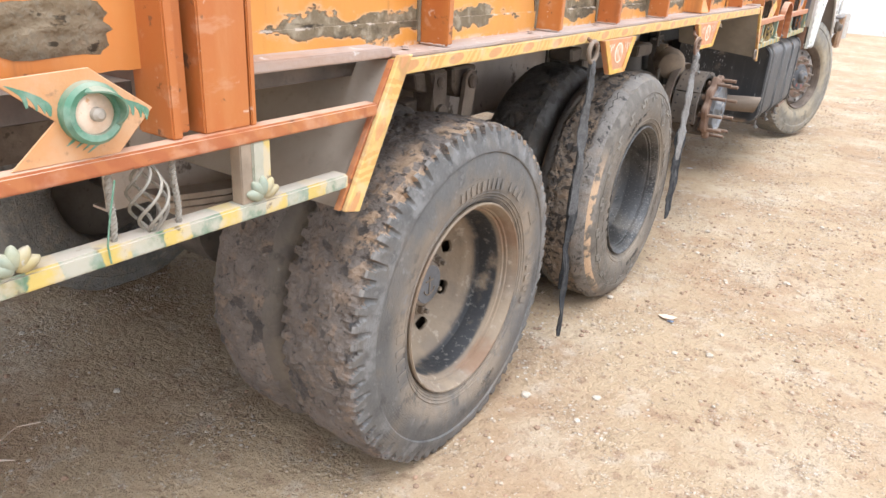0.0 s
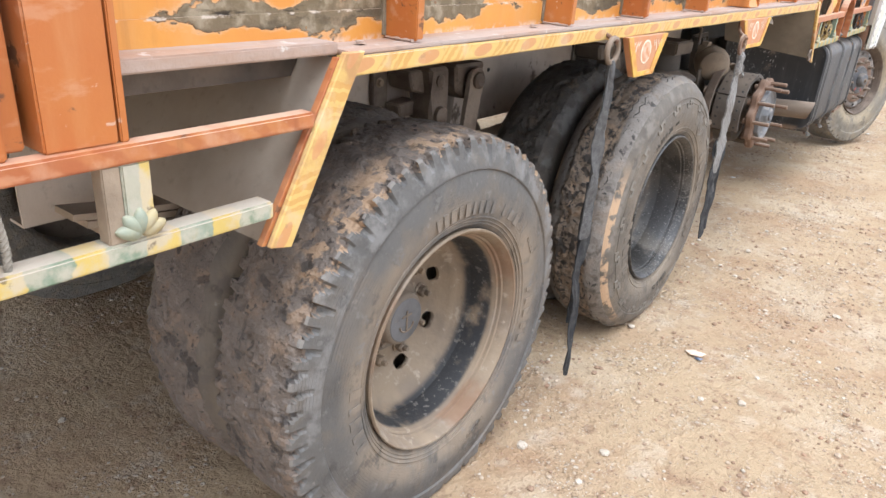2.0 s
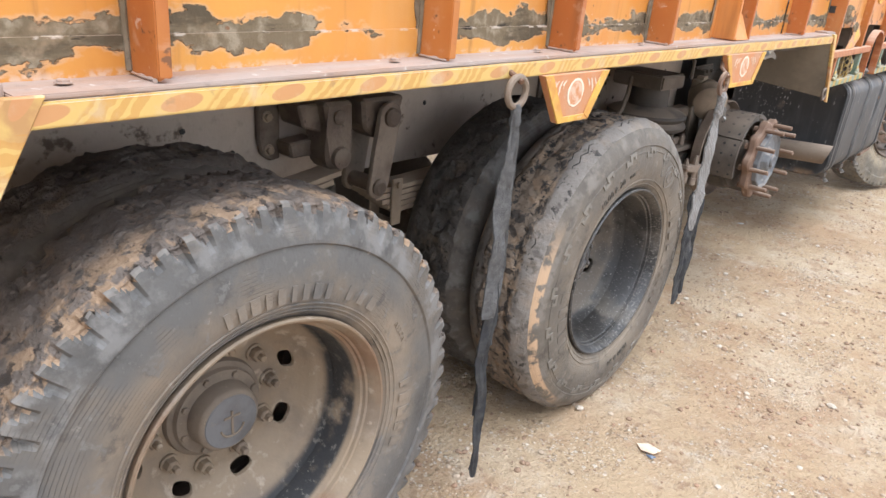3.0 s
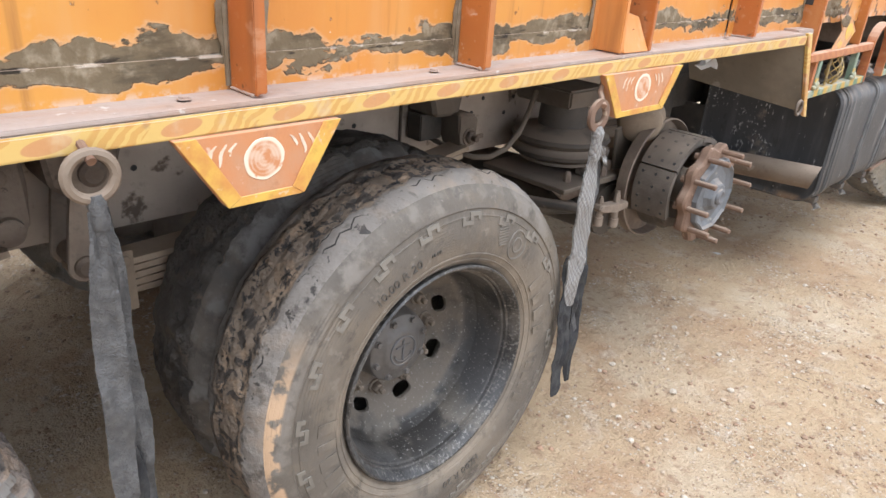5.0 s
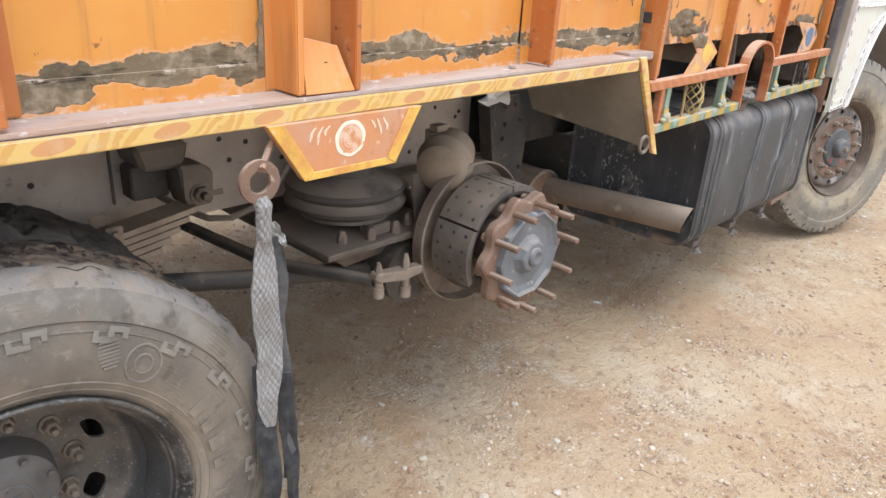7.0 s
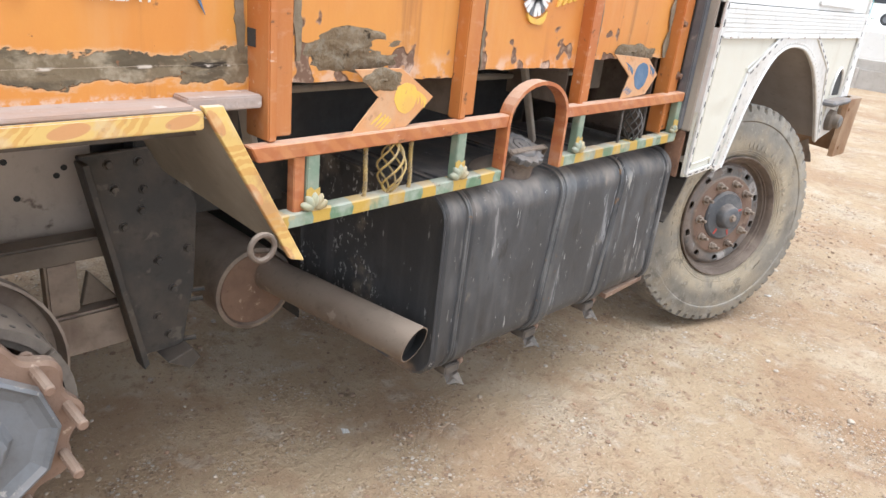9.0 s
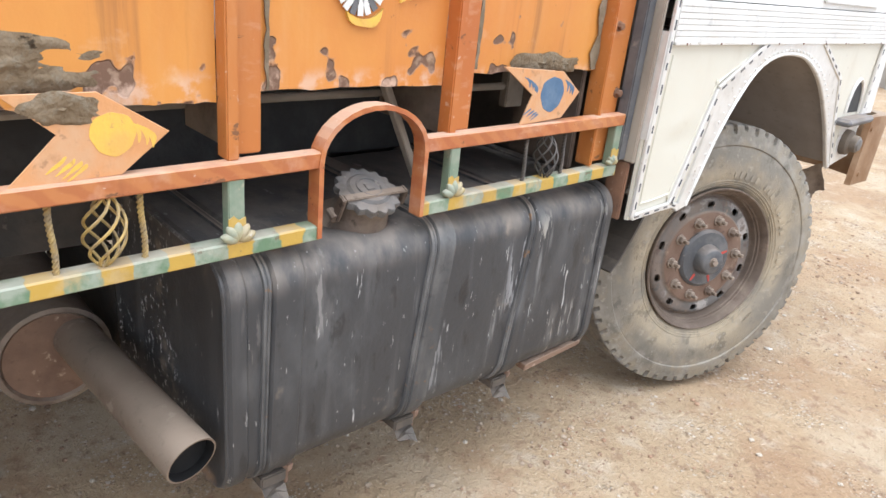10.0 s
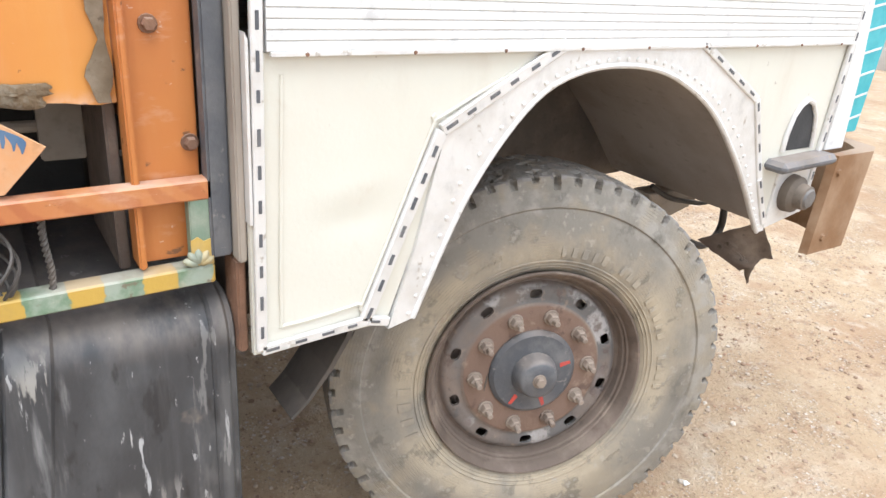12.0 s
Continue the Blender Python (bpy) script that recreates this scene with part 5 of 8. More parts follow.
# hanging trapezoid plates below the edging
def apron(y0, y1, b0, b1, zt, zb, blob):
    bm = slab([(y0, zt), (b0, zb), (b1, zb), (y1, zt)], -0.01, 0.008, 0.002)
    p = part("apron_plate", bm, APRON, truck, "orange plate with yellow border and pale round mark")
    w = 0.026
    part("border", slab([(y0, zt), (b0, zb), (b0 + w * 0.9, zb + w * 0.6), (y0 + w * 1.4, zt)], 0.0085, 0.0125, 0.0008), OCHRE, p)
    part("border", slab([(y1 - w * 1.4, zt), (b1 - w * 0.9, zb + w * 0.6), (b1, zb), (y1, zt)], 0.0085, 0.0125, 0.0008), OCHRE, p)
    part("border", slab([(b0 + w * 0.9 + 0.001, zb + w * 0.62), (b0 + 0.002, zb), (b1 - 0.002, zb), (b1 - w * 0.9 - 0.001, zb + w * 0.62)], 0.0085, 0.0120, 0.0008), OCHRE, p)
    ym, zm = (y0 + y1) / 2, (zt + zb) / 2 + 0.012
    part("round_mark", lathe([(0.0085, blob), (0.0093, blob * 0.98), (0.0095, blob * 0.5)], 40, shift=lambda x, r, a: (x, r * (1 + 0.03 * math.sin(2 * a + 1) + 0.015 * math.sin(7 * a)))), BRUSHED, p).matrix_basis = pose(0, ym, zm)
    for s in (-1, 1):
        bm = bmesh.new()
        for i in range(3):
            a = ym + s * (blob * 1.35 + i * 0.018)
            pts = [(a + s * (0.012 * f + 0.004 * math.sin(3 * f)) + 0.001 * math.sin(9 * f + i), zm + 0.034 - (0.020 + 0.008 * ((i * 2) % 3)) * f, 0.0026 * math.sin(math.pi * (0.12 + 0.8 * f)) + 0.0006) for f in np.linspace(0, 1, 7)]
            add_slab(bm, [(y - w_, z) for y, z, w_ in pts] + [(y + w_, z) for y, z, w_ in pts[::-1]], 0.008, 0.0092)
        part("brush_stroke", bm, PALE, p)


apron(2.672, 2.986, 2.757, 2.905, 1.227, 1.101, 0.038)
apron(3.830, 4.236, 3.914, 4.160, 1.238, 1.115, 0.040)

# painted shell with rays, and chalked writing on the side sheets
for k in range(9):
    a = radians(195 + 150 * k / 8)
    c = Vector((-0.046, 6.225, 1.530))
    d = Vector((0, math.cos(a), math.sin(a)))
    part("shell_stroke", beam(c + d * 0.012, c + d * 0.060, 0.003, 0.013, up=(0, -d.z, d.y)), WHITE if k % 3 else HUBGREY, truck)
c = Vector((0, 6.235, 1.528))
ring_in = [(c.y + 0.064 * math.cos(a), c.z + 0.064 * math.sin(a)) for a in np.linspace(radians(232), radians(318), 16)]
ring_out = [(c.y + (0.066 + 0.016 * math.sin(math.pi * q) + 0.003 * math.sin(11 * q)) * math.cos(a), c.z + (0.066 + 0.016 * math.sin(math.pi * q) + 0.003 * math.sin(11 * q)) * math.sin(a))
            for q, a in zip(np.linspace(0, 1, 16), np.linspace(radians(232), radians(318), 16))]
part("yellow_stroke", slab(ring_in + ring_out[::-1], -0.056, -0.0462), YELLOW, truck)
for k in range(4):
    y = 6.325 + 0.026 * k
    part("yellow_stroke", slab([(y, 1.498 + 0.006 * k), (y + 0.012, 1.502 + 0.006 * k), (y + 0.030, 1.540 + 0.004 * k), (y + 0.022, 1.542 + 0.004 * k), (y + 0.008, 1.520 + 0.006 * k)], -0.056, -0.0464), YELLOW, truck)


def wall_text(body, size, y, z, x):
    bm = text_bmesh(body, size, 0.0008)
    for v in bm.verts:
        v.co = Vector((x + v.co.z, y + v.co.x + 0.18 * v.co.y, z + v.co.y))
    part("chalked_lettering", bm, WHITE, truck, "white hand-painted letters")


wall_text("IS", 0.042, 4.955, 1.448, -0.088)
wall_text("GREAT", 0.042, 5.115, 1.450, -0.088)
for y, z, dy, dz in ((4.80, 1.44, 0.02, 0.06), (5.275, 1.44, -0.02, 0.06)):
    part("dark_brush_stroke", slab([(y, z), (y + dy, z + dz), (y + dy * 1.7, z + dz)], -0.0905, -0.0875), BLUE, truck)


# thick mud filler smeared over the worst holes
def smear(yc, zc, ry, rz, x, seed, rough=0.012, wild=0.42):
    bm = bmesh.new()
    rings = [[bm.verts.new((x + 0.012, yc, zc))]]
    for i in range(1, 9):
        f = i / 8
        row = []
        for k in range(40):
            a = 2 * math.pi * k / 40
            ca, sa = math.cos(a), math.sin(a)
            wob = 1 + wild * noise.noise(Vector((ca * 1.7 + seed, sa * 1.7, seed))) + 0.15 * noise.noise(Vector((ca * 6, sa * 6 + seed, 1.0)))
            y = yc + ry * f * wob * ca * (abs(ca) + 0.3) ** -0.25
            z = zc + rz * f * wob * sa * (abs(sa) + 0.3) ** -0.25
            h = (0.0025 + 0.4 * rough) * (1 - f ** 4) + rough * noise.fractal(Vector((y * 22, z * 45, seed)), 1.0, 2.0, 3) * (1 - f ** 3)
            row.append(bm.verts.new((x + max(h, 0.001 if f < 1 else -0.004), y, z)))
        rings.append(row)
    for k in range(40):
        bm.faces.new((rings[0][0], rings[1][k], rings[1][(k + 1) % 40]))
        for i in range(1, 8):
            bm.faces.new((rings[i][k], rings[i + 1][k], rings[i + 1][(k + 1) % 40], rings[i][(k + 1) % 40]))
    part("mud_filler", bm, PATCH, truck, "dried brown mud filler over rust holes", smooth=True, angle=60)


smear(5.612, 1.384, 0.158, 0.054, -0.052, 1.3, 0.006, 0.2)
smear(5.662, 1.322, 0.058, 0.026, -0.0115, 6.2, 0.003, 0.3)
smear(0.78, 1.345, 0.13, 0.042, -0.085, 4.1, 0.006)
smear(6.80, 1.372, 0.10, 0.028, -0.050, 9.4, 0.0022)
smear(6.90, 1.368, 0.06, 0.018, -0.050, 3.4, 0.002)
smear(0.60, 1.325, 0.06, 0.02, -0.085, 2.7, 0.005)

def seam(y, z0, z1, x, w, seed, mat=None):
    """Olive filler smeared down an upright seam, with ragged edges."""
    n = 60
    a, b = [], []
    for i in range(n + 1):
        z = z0 + (z1 - z0) * i / n
        a.append((y - w * (0.15 + 1.5 * abs(noise.noise(Vector((z * 9, seed, 0)))) + 0.5 * abs(noise.noise(Vector((z * 50, seed, 3))))), z))
        b.append((y + w * (0.1 + 0.9 * abs(noise.noise(Vector((z * 11, seed, 9)))) + 0.4 * abs(noise.noise(Vector((z * 60, seed, 5))))), z))
    part("seam_filler", slab(a + b[::-1], x, x + 0.003), SEAM, truck)


for y, z0, x, w in ((2.335, 1.31, -0.103, 0.014), (2.825, 1.33, -0.103, 0.018), (2.905, 1.36, -0.103, 0.014), (3.38, 1.32, -0.103, 0.010), (3.895, 1.33, -0.102, 0.022), (4.742, 1.31, -0.103, 0.020),
                    (4.835, 1.40, -0.094, 0.022), (5.35, 1.37, -0.093, 0.014), (5.455, 1.36, -0.050, 0.012), (6.025, 1.33, -0.050, 0.010), (6.565, 1.36, -0.050, 0.010), (7.022, 1.352, -0.050, 0.024), (0.93, 1.36, -0.083, 0.010)):
    seam(y, z0, TOP, x, w, y)

# ---- chassis ----
WEB = -0.775
for x in (WEB, WEB - 0.86):
    bm = bmesh.new()
    prof = [(x, 0.775), (x, 1.055), (x - 0.07, 1.055), (x - 0.07, 1.048), (x - 0.007, 1.048), (x - 0.007, 0.782), (x - 0.07, 0.782), (x - 0.07, 0.775)]
    ends = [[bm.verts.new((a, y, b)) for a, b in prof] for y in (1.22, 5.29)]
    for i in range(8):
        bm.faces.new((ends[0][i], ends[0][(i + 1) % 8], ends[1][(i + 1) % 8], ends[1][i]))
    bm.faces.new(ends[0])
    bm.faces.new(ends[1][::-1])
    part("chassis_rail", bm, CHASSIS, truck, "dust-coated steel chassis rail")
    part("front_rail", box(x - 0.07, x, 5.291, 8.9, 0.775, 1.055, 0.004), BRACKET, truck, "black front end of the chassis")
for x in (WEB, WEB - 0.86):
    part("rear_rail", box(x - 0.07, x, REAR, 1.218, 0.955, 1.05, 0.004), GREASE, truck, "dark brown rear end of the chassis")
part("sub_frame", box(WEB - 0.06, WEB - 0.002, REAR, 7.0, 1.057, 1.099, 0.003), DARKSTEEL, truck)
for k, (yy, zz) in enumerate(((2.15, 0.98), (2.3, 0.9), (2.62, 0.98), (2.9, 0.93), (3.1, 0.98), (3.62, 0.95), (4.15, 1.0), (4.18, 0.93), (4.24, 0.98),
                              (4.37, 0.91), (4.42, 0.97), (4.44, 1.01), (4.52, 0.89), (5.08, 1.0), (5.10, 0.9), (5.2, 0.95), (5.22, 0.97), (4.95, 0.84))):
    # black disc on the web, coloured as the dark inside a hole
    part("bolt_hole", lathe([(WEB - 0.001, 0.009), (WEB + 0.002, 0.008)], 10, centre=(0, yy, zz)), BLACK, truck)
for yy in (0.9, 2.65, 4.4, 6.0, 7.4):
    part("cross_member", box(WEB - 0.85, WEB - 0.071, yy, yy + 0.09, 0.83, 1.0, 0.005), DARKSTEEL, truck)


# ---- wheels ----
def tyre_mesh(R, lugs, depth, crust, seed, cx, width=0.275, flat=None, round_edge=0.0, reach=0.05, groove=0.0, torn=0.0, top=0.5, square=False):
    """A tyre turned about x, its outer bead at x = cx: a moulded ledge under the shoulder, wedge-shaped notches between the lugs,
    zigzag grooves over the tread and a torn strip where the tread has come off."""
    w, e = width, round_edge
    half = [(-0.012, 0.300), (0.002, 0.314), (0.010, 0.330), (0.0165, 0.354), (0.0195, 0.378), (0.020, 0.396), (0.0175, 0.422)]
    if lugs:
        half += [(0.0125, R - 0.088), (0.0105, R - 0.080), (0.0150, R - 0.076), (0.0145, R - 0.070), (0.0105, R - 0.054), (0.0075, R - 0.044), (0.005, R - 0.035),
                 (0.003, R - 0.026), (0.001, R - 0.017), (-0.001, R - 0.009), (-0.004, R - 0.003), (-0.010, R)]
    else:
        half += [(0.0145, 0.440), (0.0115, 0.452), (0.0145, 0.455), (0.010, 0.470), (0.004, R - 0.040), (-0.001 - e * 0.1, R - 0.028 - e * 0.2), (-0.006 - e * 0.3, R - 0.015 - e * 0.3),
                 (-0.014 - e * 0.6, R - 0.006 - e * 0.15), (-0.024 - e, R - 0.002)]
    x_end = half[-1][0]
    inner = -w + 0.02 - x_end
    rows = 22
    prof = half + [(x_end + (inner - x_end) * k / rows, R + 0.005 * math.sin(math.pi * k / rows)) for k in range(1, rows)] + [(-w + 0.02 - x, r) for x, r in half[::-1]]
    per = 8
    segs = lugs * per if lugs else 300
    bites = [depth * (0.55 + 0.9 * abs(noise.noise(Vector((n * 3.7, seed, 0.5))))) for n in range(max(lugs, 1))]
    longs = [reach * (1.0 if n % 2 else 0.72) * (0.85 + 0.4 * noise.noise(Vector((n * 5.3, seed, 3.5)))) for n in range(max(lugs, 1))]

    def shift(x, r, a):
        i = int(round(a / (2 * math.pi) * segs)) % segs
        dx, dr = 0.0, 0.0
        mid = x + w / 2 - 0.01
        if lugs and r > R - reach * 1.3:
            n, k = divmod(i, per)
            long = longs[n]
            q = (r - (R - long)) / long
            wide = 2 if square else 4 if q > 0.66 else 3 if q > 0.36 else 2
            if q > 0 and k < wide and abs(mid) > w / 2 - 0.045:
                on_top = max(0.0, 1.0 - max(0.0, w / 2 - 0.016 - abs(mid)) / 0.030)
                if r >= R - 0.0045:
                    dr -= bites[n] * top * on_top
                    dx -= math.copysign(bites[n] * 0.5 * on_top, mid)
                else:
                    dx -= math.copysign(bites[n] * (1.0 if square else min(1.0, 0.25 + q)), mid)
        if r > R - 0.02:
            p = Vector((x * 9 + seed, math.cos(a) * 7, math.sin(a) * 7))
            f = noise.fractal(p * 1.5, 1.0, 2.0, 4)
            dr += crust * (f - 0.6 * max(0.0, noise.noise(p * 9.0)))
            if groove and abs(mid) < w / 2 - 0.02:
                zig = abs(((x / 0.075) % 1.0) - 0.5) * 2.0
                u = (a / (2 * math.pi) * 30 + 0.7 * zig) % 1.0
                if u < 0.16:
                    dr -= groove * min(1.0, max(0.0, 0.75 + 1.3 * noise.noise(p * 0.6)))
            if torn:
                t = (x + 0.125 + 0.016 * noise.noise(Vector((a * 4.0, seed, 2.0))) + 0.010 * noise.noise(Vector((a * 19.0, seed, 4.0)))) / 0.056
                dr -= torn * max(0.0, min(1.0, (1.0 - abs(t)) * 4.0)) * (0.7 + 0.6 * noise.noise(Vector((x * 60, a * 30, seed))))
        return cx + x + dx, r + dr

    bm = lathe(prof, segs, True, shift=shift)
    if flat is not None:
        for v in bm.verts:
            if v.co.z < flat:
                v.co.x += 0.25 * (flat - v.co.z) * (1 if v.co.x > cx - w / 2 else -1)
                v.co.z = flat
    return bm


def split_tyre(ob, tread, side, R, cx, width=0.275, edge=0.010):
    """The tread band takes the muddy tread material, the flanks keep the sidewall's."""
    me = ob.data
    me.materials.clear()
    me.materials.append(side)
    me.materials.append(tread)
    me.materials.append(RUBBED)
    for p in me.polygons:
        r = math.hypot(p.center.y, p.center.z)
        if edge < 0.01 and r > R - 0.006 and -0.0085 < p.center.x - cx < 0.002:
            p.material_index = 2
            continue
        if r > R - 0.030 and -width + 0.02 + edge * 0.6 < p.center.x - cx < -edge:
            p.material_index = 1


def rim_mesh():
    """The rolled flange, the lock ring's steps and the barrel of a steel wheel."""
    return lathe([(-0.262, 0.300), (-0.255, 0.268), (-0.20, 0.258), (-0.150, 0.257), (-0.100, 0.261), (-0.060, 0.266), (-0.042, 0.270), (-0.036, 0.272), (-0.033, 0.277), (-0.024, 0.278),
                  (-0.021, 0.283), (-0.012, 0.285), (-0.004, 0.289), (0.004, 0.294), (0.009, 0.297), (0.010, 0.301), (0.005, 0.304), (-0.004, 0.302), (-0.02, 0.298), (-0.24, 0.290)], 96, True)


def disc_mesh(prof, holes, per, first, size, turn, thick=0.010):
    """A pressed wheel disc, turned from prof, pierced by rounded hand holes that start at its row first and are four rows deep."""
    bm = bmesh.new()
    segs = holes * per

    def at(row, seg):
        i = max(0, min(len(prof) - 2, int(row)))
        f = row - i
        x, r = prof[i][0] + (prof[i + 1][0] - prof[i][0]) * f, prof[i][1] + (prof[i + 1][1] - prof[i][1]) * f
        a = 2 * math.pi * (seg / segs + turn / holes)
        return (x, r * math.cos(a), r * math.sin(a))

    grid = [[bm.verts.new(at(i, k)) for k in range(segs)] for i in range(len(prof))]
    for i in range(len(prof) - 1):
        for k in range(segs):
            if not (first <= i < first + 4 and k % per < 4):
                bm.faces.new((grid[i][k], grid[i][(k + 1) % segs], grid[i + 1][(k + 1) % segs], grid[i + 1][k]))
    walk_round = [(0, j) for j in range(4)] + [(j, 4) for j in range(4)] + [(4, 4 - j) for j in range(4)] + [(4 - j, 0) for j in range(4)]
    for h in range(holes):
        outer, inner = [], []
        for dv, du in walk_round:
            outer.append(grid[first + dv][(h * per + du) % segs])
            u, v = du / 2 - 1, dv / 2 - 1
            s = size / (abs(u) ** 3 + abs(v) ** 3) ** (1 / 3)
            inner.append(bm.verts.new(at(first + 2 + 2 * v * s, h * per + 2 + 2 * u * s)))
        for j in range(16):
            bm.faces.new((outer[j], outer[(j + 1) % 16], inner[(j + 1) % 16], inner[j]))
    bm.faces.new(grid[-1])
    ext = bmesh.ops.extrude_face_region(bm, geom=bm.faces[:])
    for e in ext["geom"]:
        if isinstance(e, bmesh.types.BMVert):
            e.co.x -= thick
    return bm


def build_wheel(at, steer, R, style):
    w = style
    m = pose(*at, 0, w.get("camber", 0), steer)
    rim = part("wheel", rim_mesh(), w["rim"], truck, w["label"], smooth=True)
    rim.matrix_basis = m
    part("wheel_disc", disc_mesh(w["disc"], w["holes"], w["per"], w["first"], w.get("hole_size", 0.85), w["turn"]), w["rim"], rim, smooth=True, angle=40)
    flat = 0.004 - at[2]
    ty = part("tyre", tyre_mesh(R, w["lugs"], w["depth"], w["crust"], w["seed"], 0.0, flat=flat, round_edge=w.get("soft", 0), reach=w.get("reach", 0.05), groove=w.get("groove", 0.0), torn=w.get("torn", 0.0), top=w.get("top", 0.45), square=w.get("square", False)), w["side"], rim, w["tyre_label"], smooth=True, angle=20 if w["lugs"] else 40)
    split_tyre(ty, w["tread"], w["side"], R, 0.0, edge=0.006 if w["lugs"] else 0.014)
    if w.get("dual", True):
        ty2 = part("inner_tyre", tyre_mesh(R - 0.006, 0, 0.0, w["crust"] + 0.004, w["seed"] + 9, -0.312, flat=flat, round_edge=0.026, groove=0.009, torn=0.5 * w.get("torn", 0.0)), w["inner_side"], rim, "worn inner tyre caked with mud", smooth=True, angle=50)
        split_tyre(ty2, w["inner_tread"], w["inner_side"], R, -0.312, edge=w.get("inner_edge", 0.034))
        part("inner_rim", lathe([(-0.32, 0.300), (-0.33, 0.27), (-0.56, 0.27), (-0.57, 0.30), (-0.56, 0.302), (-0.33, 0.302)], 48, True), w["rim"], rim, smooth=True)
    d = w["nut_at"]
    for k in range(10):
        a = 2 * math.pi * (k + w.get("nut_turn", 0.15)) / 10
        part("wheel_nut", nut(d, w["pcd"] * math.cos(a), w["pcd"] * math.sin(a), 0.0165, 0.026, True, w.get("stud", 0.014)), w["nut"], rim)
    hub = part("hub_cap", lathe(w["hub"], 40), w["hubmat"], rim, smooth=True)
    for k in range(w.get("hubbolts", 0)):
        a = 2 * math.pi * (k + 0.4) / w["hubbolts"]
        part("hub_bolt", nut(w["bolt_at"][0], w["bolt_at"][1] * math.cos(a), w["bolt_at"][1] * math.sin(a), 0.0085, 0.010, True), w["hubmat"], hub)
    # moulded rings and lettering on the flank
    for r, x in w.get("rings", ((0.318, 0.0045), (0.326, 0.0085), (0.336, 0.0125))):
        part("moulded_ring", tube(ring_pts((x, 0, 0), r, "x", 90), 0.0022, 6, closed=True), w["side"], rim, smooth=True)
    for kind, *rest in w["marks"]:
        if kind == "text":
            part("raised_size_marking", bend_text(*rest), w.get("text_mark", w["mark"]), rim)
        else:
            r_, a0_, a1_, n_, wd_, ht_, x_ = rest
            for k in range(n_):
                b0, b1 = a0_ + (a1_ - a0_) * k / n_, a0_ + (a1_ - a0_) * (k + 1) / n_
                part("raised_marking", arc_bars(r_, b0, b1, 1, wd_ * (0.55 + 0.4 * ((k * 7) % 5) / 4), ht_, x_), w["mark"], rim)
    return rim


MARK_BROWN = make_simple("raised_rubber_brown", (0.150, 0.132, 0.110), (0.20, 0.175, 0.142), 12, 0.7, 0, 0.2, 60, 0)
MARK_LIGHT = make_simple("raised_rubber_worn", (0.165, 0.146, 0.120), (0.215, 0.190, 0.155), 12, 0.7, 0, 0.2, 60, 0)
MARK_DARK = make_simple("raised_rubber_clean", (0.075, 0.067, 0.058), (0.11, 0.096, 0.08), 12, 0.6, 0, 0.2, 60, 0)
D = radians
DEEP_DISC = [(-0.118, 0.2585), (-0.140, 0.252), (-0.152, 0.246), (-0.158, 0.240), (-0.162, 0.234), (-0.172, 0.228), (-0.184, 0.219), (-0.193, 0.211), (-0.201, 0.203), (-0.209, 0.195), (-0.216, 0.187), (-0.222, 0.178), (-0.225, 0.165), (-0.226, 0.140), (-0.226, 0.10)]
LUG = dict(label="tan muddy disc wheel with dual lug tyres", tyre_label="grey lug tyre with muddy worn tread", lugs=70, depth=0.022, crust=0.0075, groove=0.007, seed=1.0, soft=0.0, reach=0.052,
           disc=DEEP_DISC, holes=8, per=10, first=7, turn=0.18, nut_at=-0.224, pcd=0.146, rim=RIM_TAN, side=SIDE_GREY, inner_side=SIDE_MUD_LIT, tread=TREAD_LUG, inner_tread=TREAD_LUG, nut=RIM_TAN, mark=SIDE_GREY,
           hub=[(-0.228, 0.118), (-0.212, 0.114), (-0.206, 0.104), (-0.196, 0.100), (-0.192, 0.079), (-0.158, 0.075), (-0.150, 0.069), (-0.147, 0.060), (-0.1465, 0.02)], hubmat=HUBTAN, hubbolts=8, bolt_at=(-0.198, 0.090),
           marks=(("bars", 0.348, D(72), D(112), 9, 0.020, 0.032, 0.0195), ("bars", 0.352, D(116), D(134), 3, 0.022, 0.030, 0.0195), ("text", "NYLON", 0.018, 0.368, D(152), 0.0198),
                  ("text", "10.00-20", 0.024, 0.362, D(248), 0.0196), ("bars", 0.346, D(172), D(204), 5, 0.024, 0.036, 0.0195), ("bars", 0.346, D(335), D(367), 5, 0.024, 0.036, 0.0195)))
w1 = build_wheel((-0.010, 1.893, 0.505), 0, 0.535, LUG)
part("hub_face", lathe([(-0.1475, 0.064), (-0.1455, 0.062), (-0.1445, 0.02)], 32), HUBGREY, w1, "grey painted hub face", smooth=True)
bm = add_box(bmesh.new(), -0.1445, -0.1415, -0.003, 0.003, -0.034, 0.030, 0.001)
add_box(bm, -0.1445, -0.1415, -0.020, 0.020, 0.012, 0.018, 0.001)
add_tube(bm, [(-0.143, 0.028 * math.sin(a), -0.008 - 0.026 * math.cos(a)) for a in np.linspace(-1.4, 1.4, 11)], 0.0026, 6)
part("hub_emblem", bm, HUBTAN, w1, "plain emblem cast in the hub face", smooth=True)
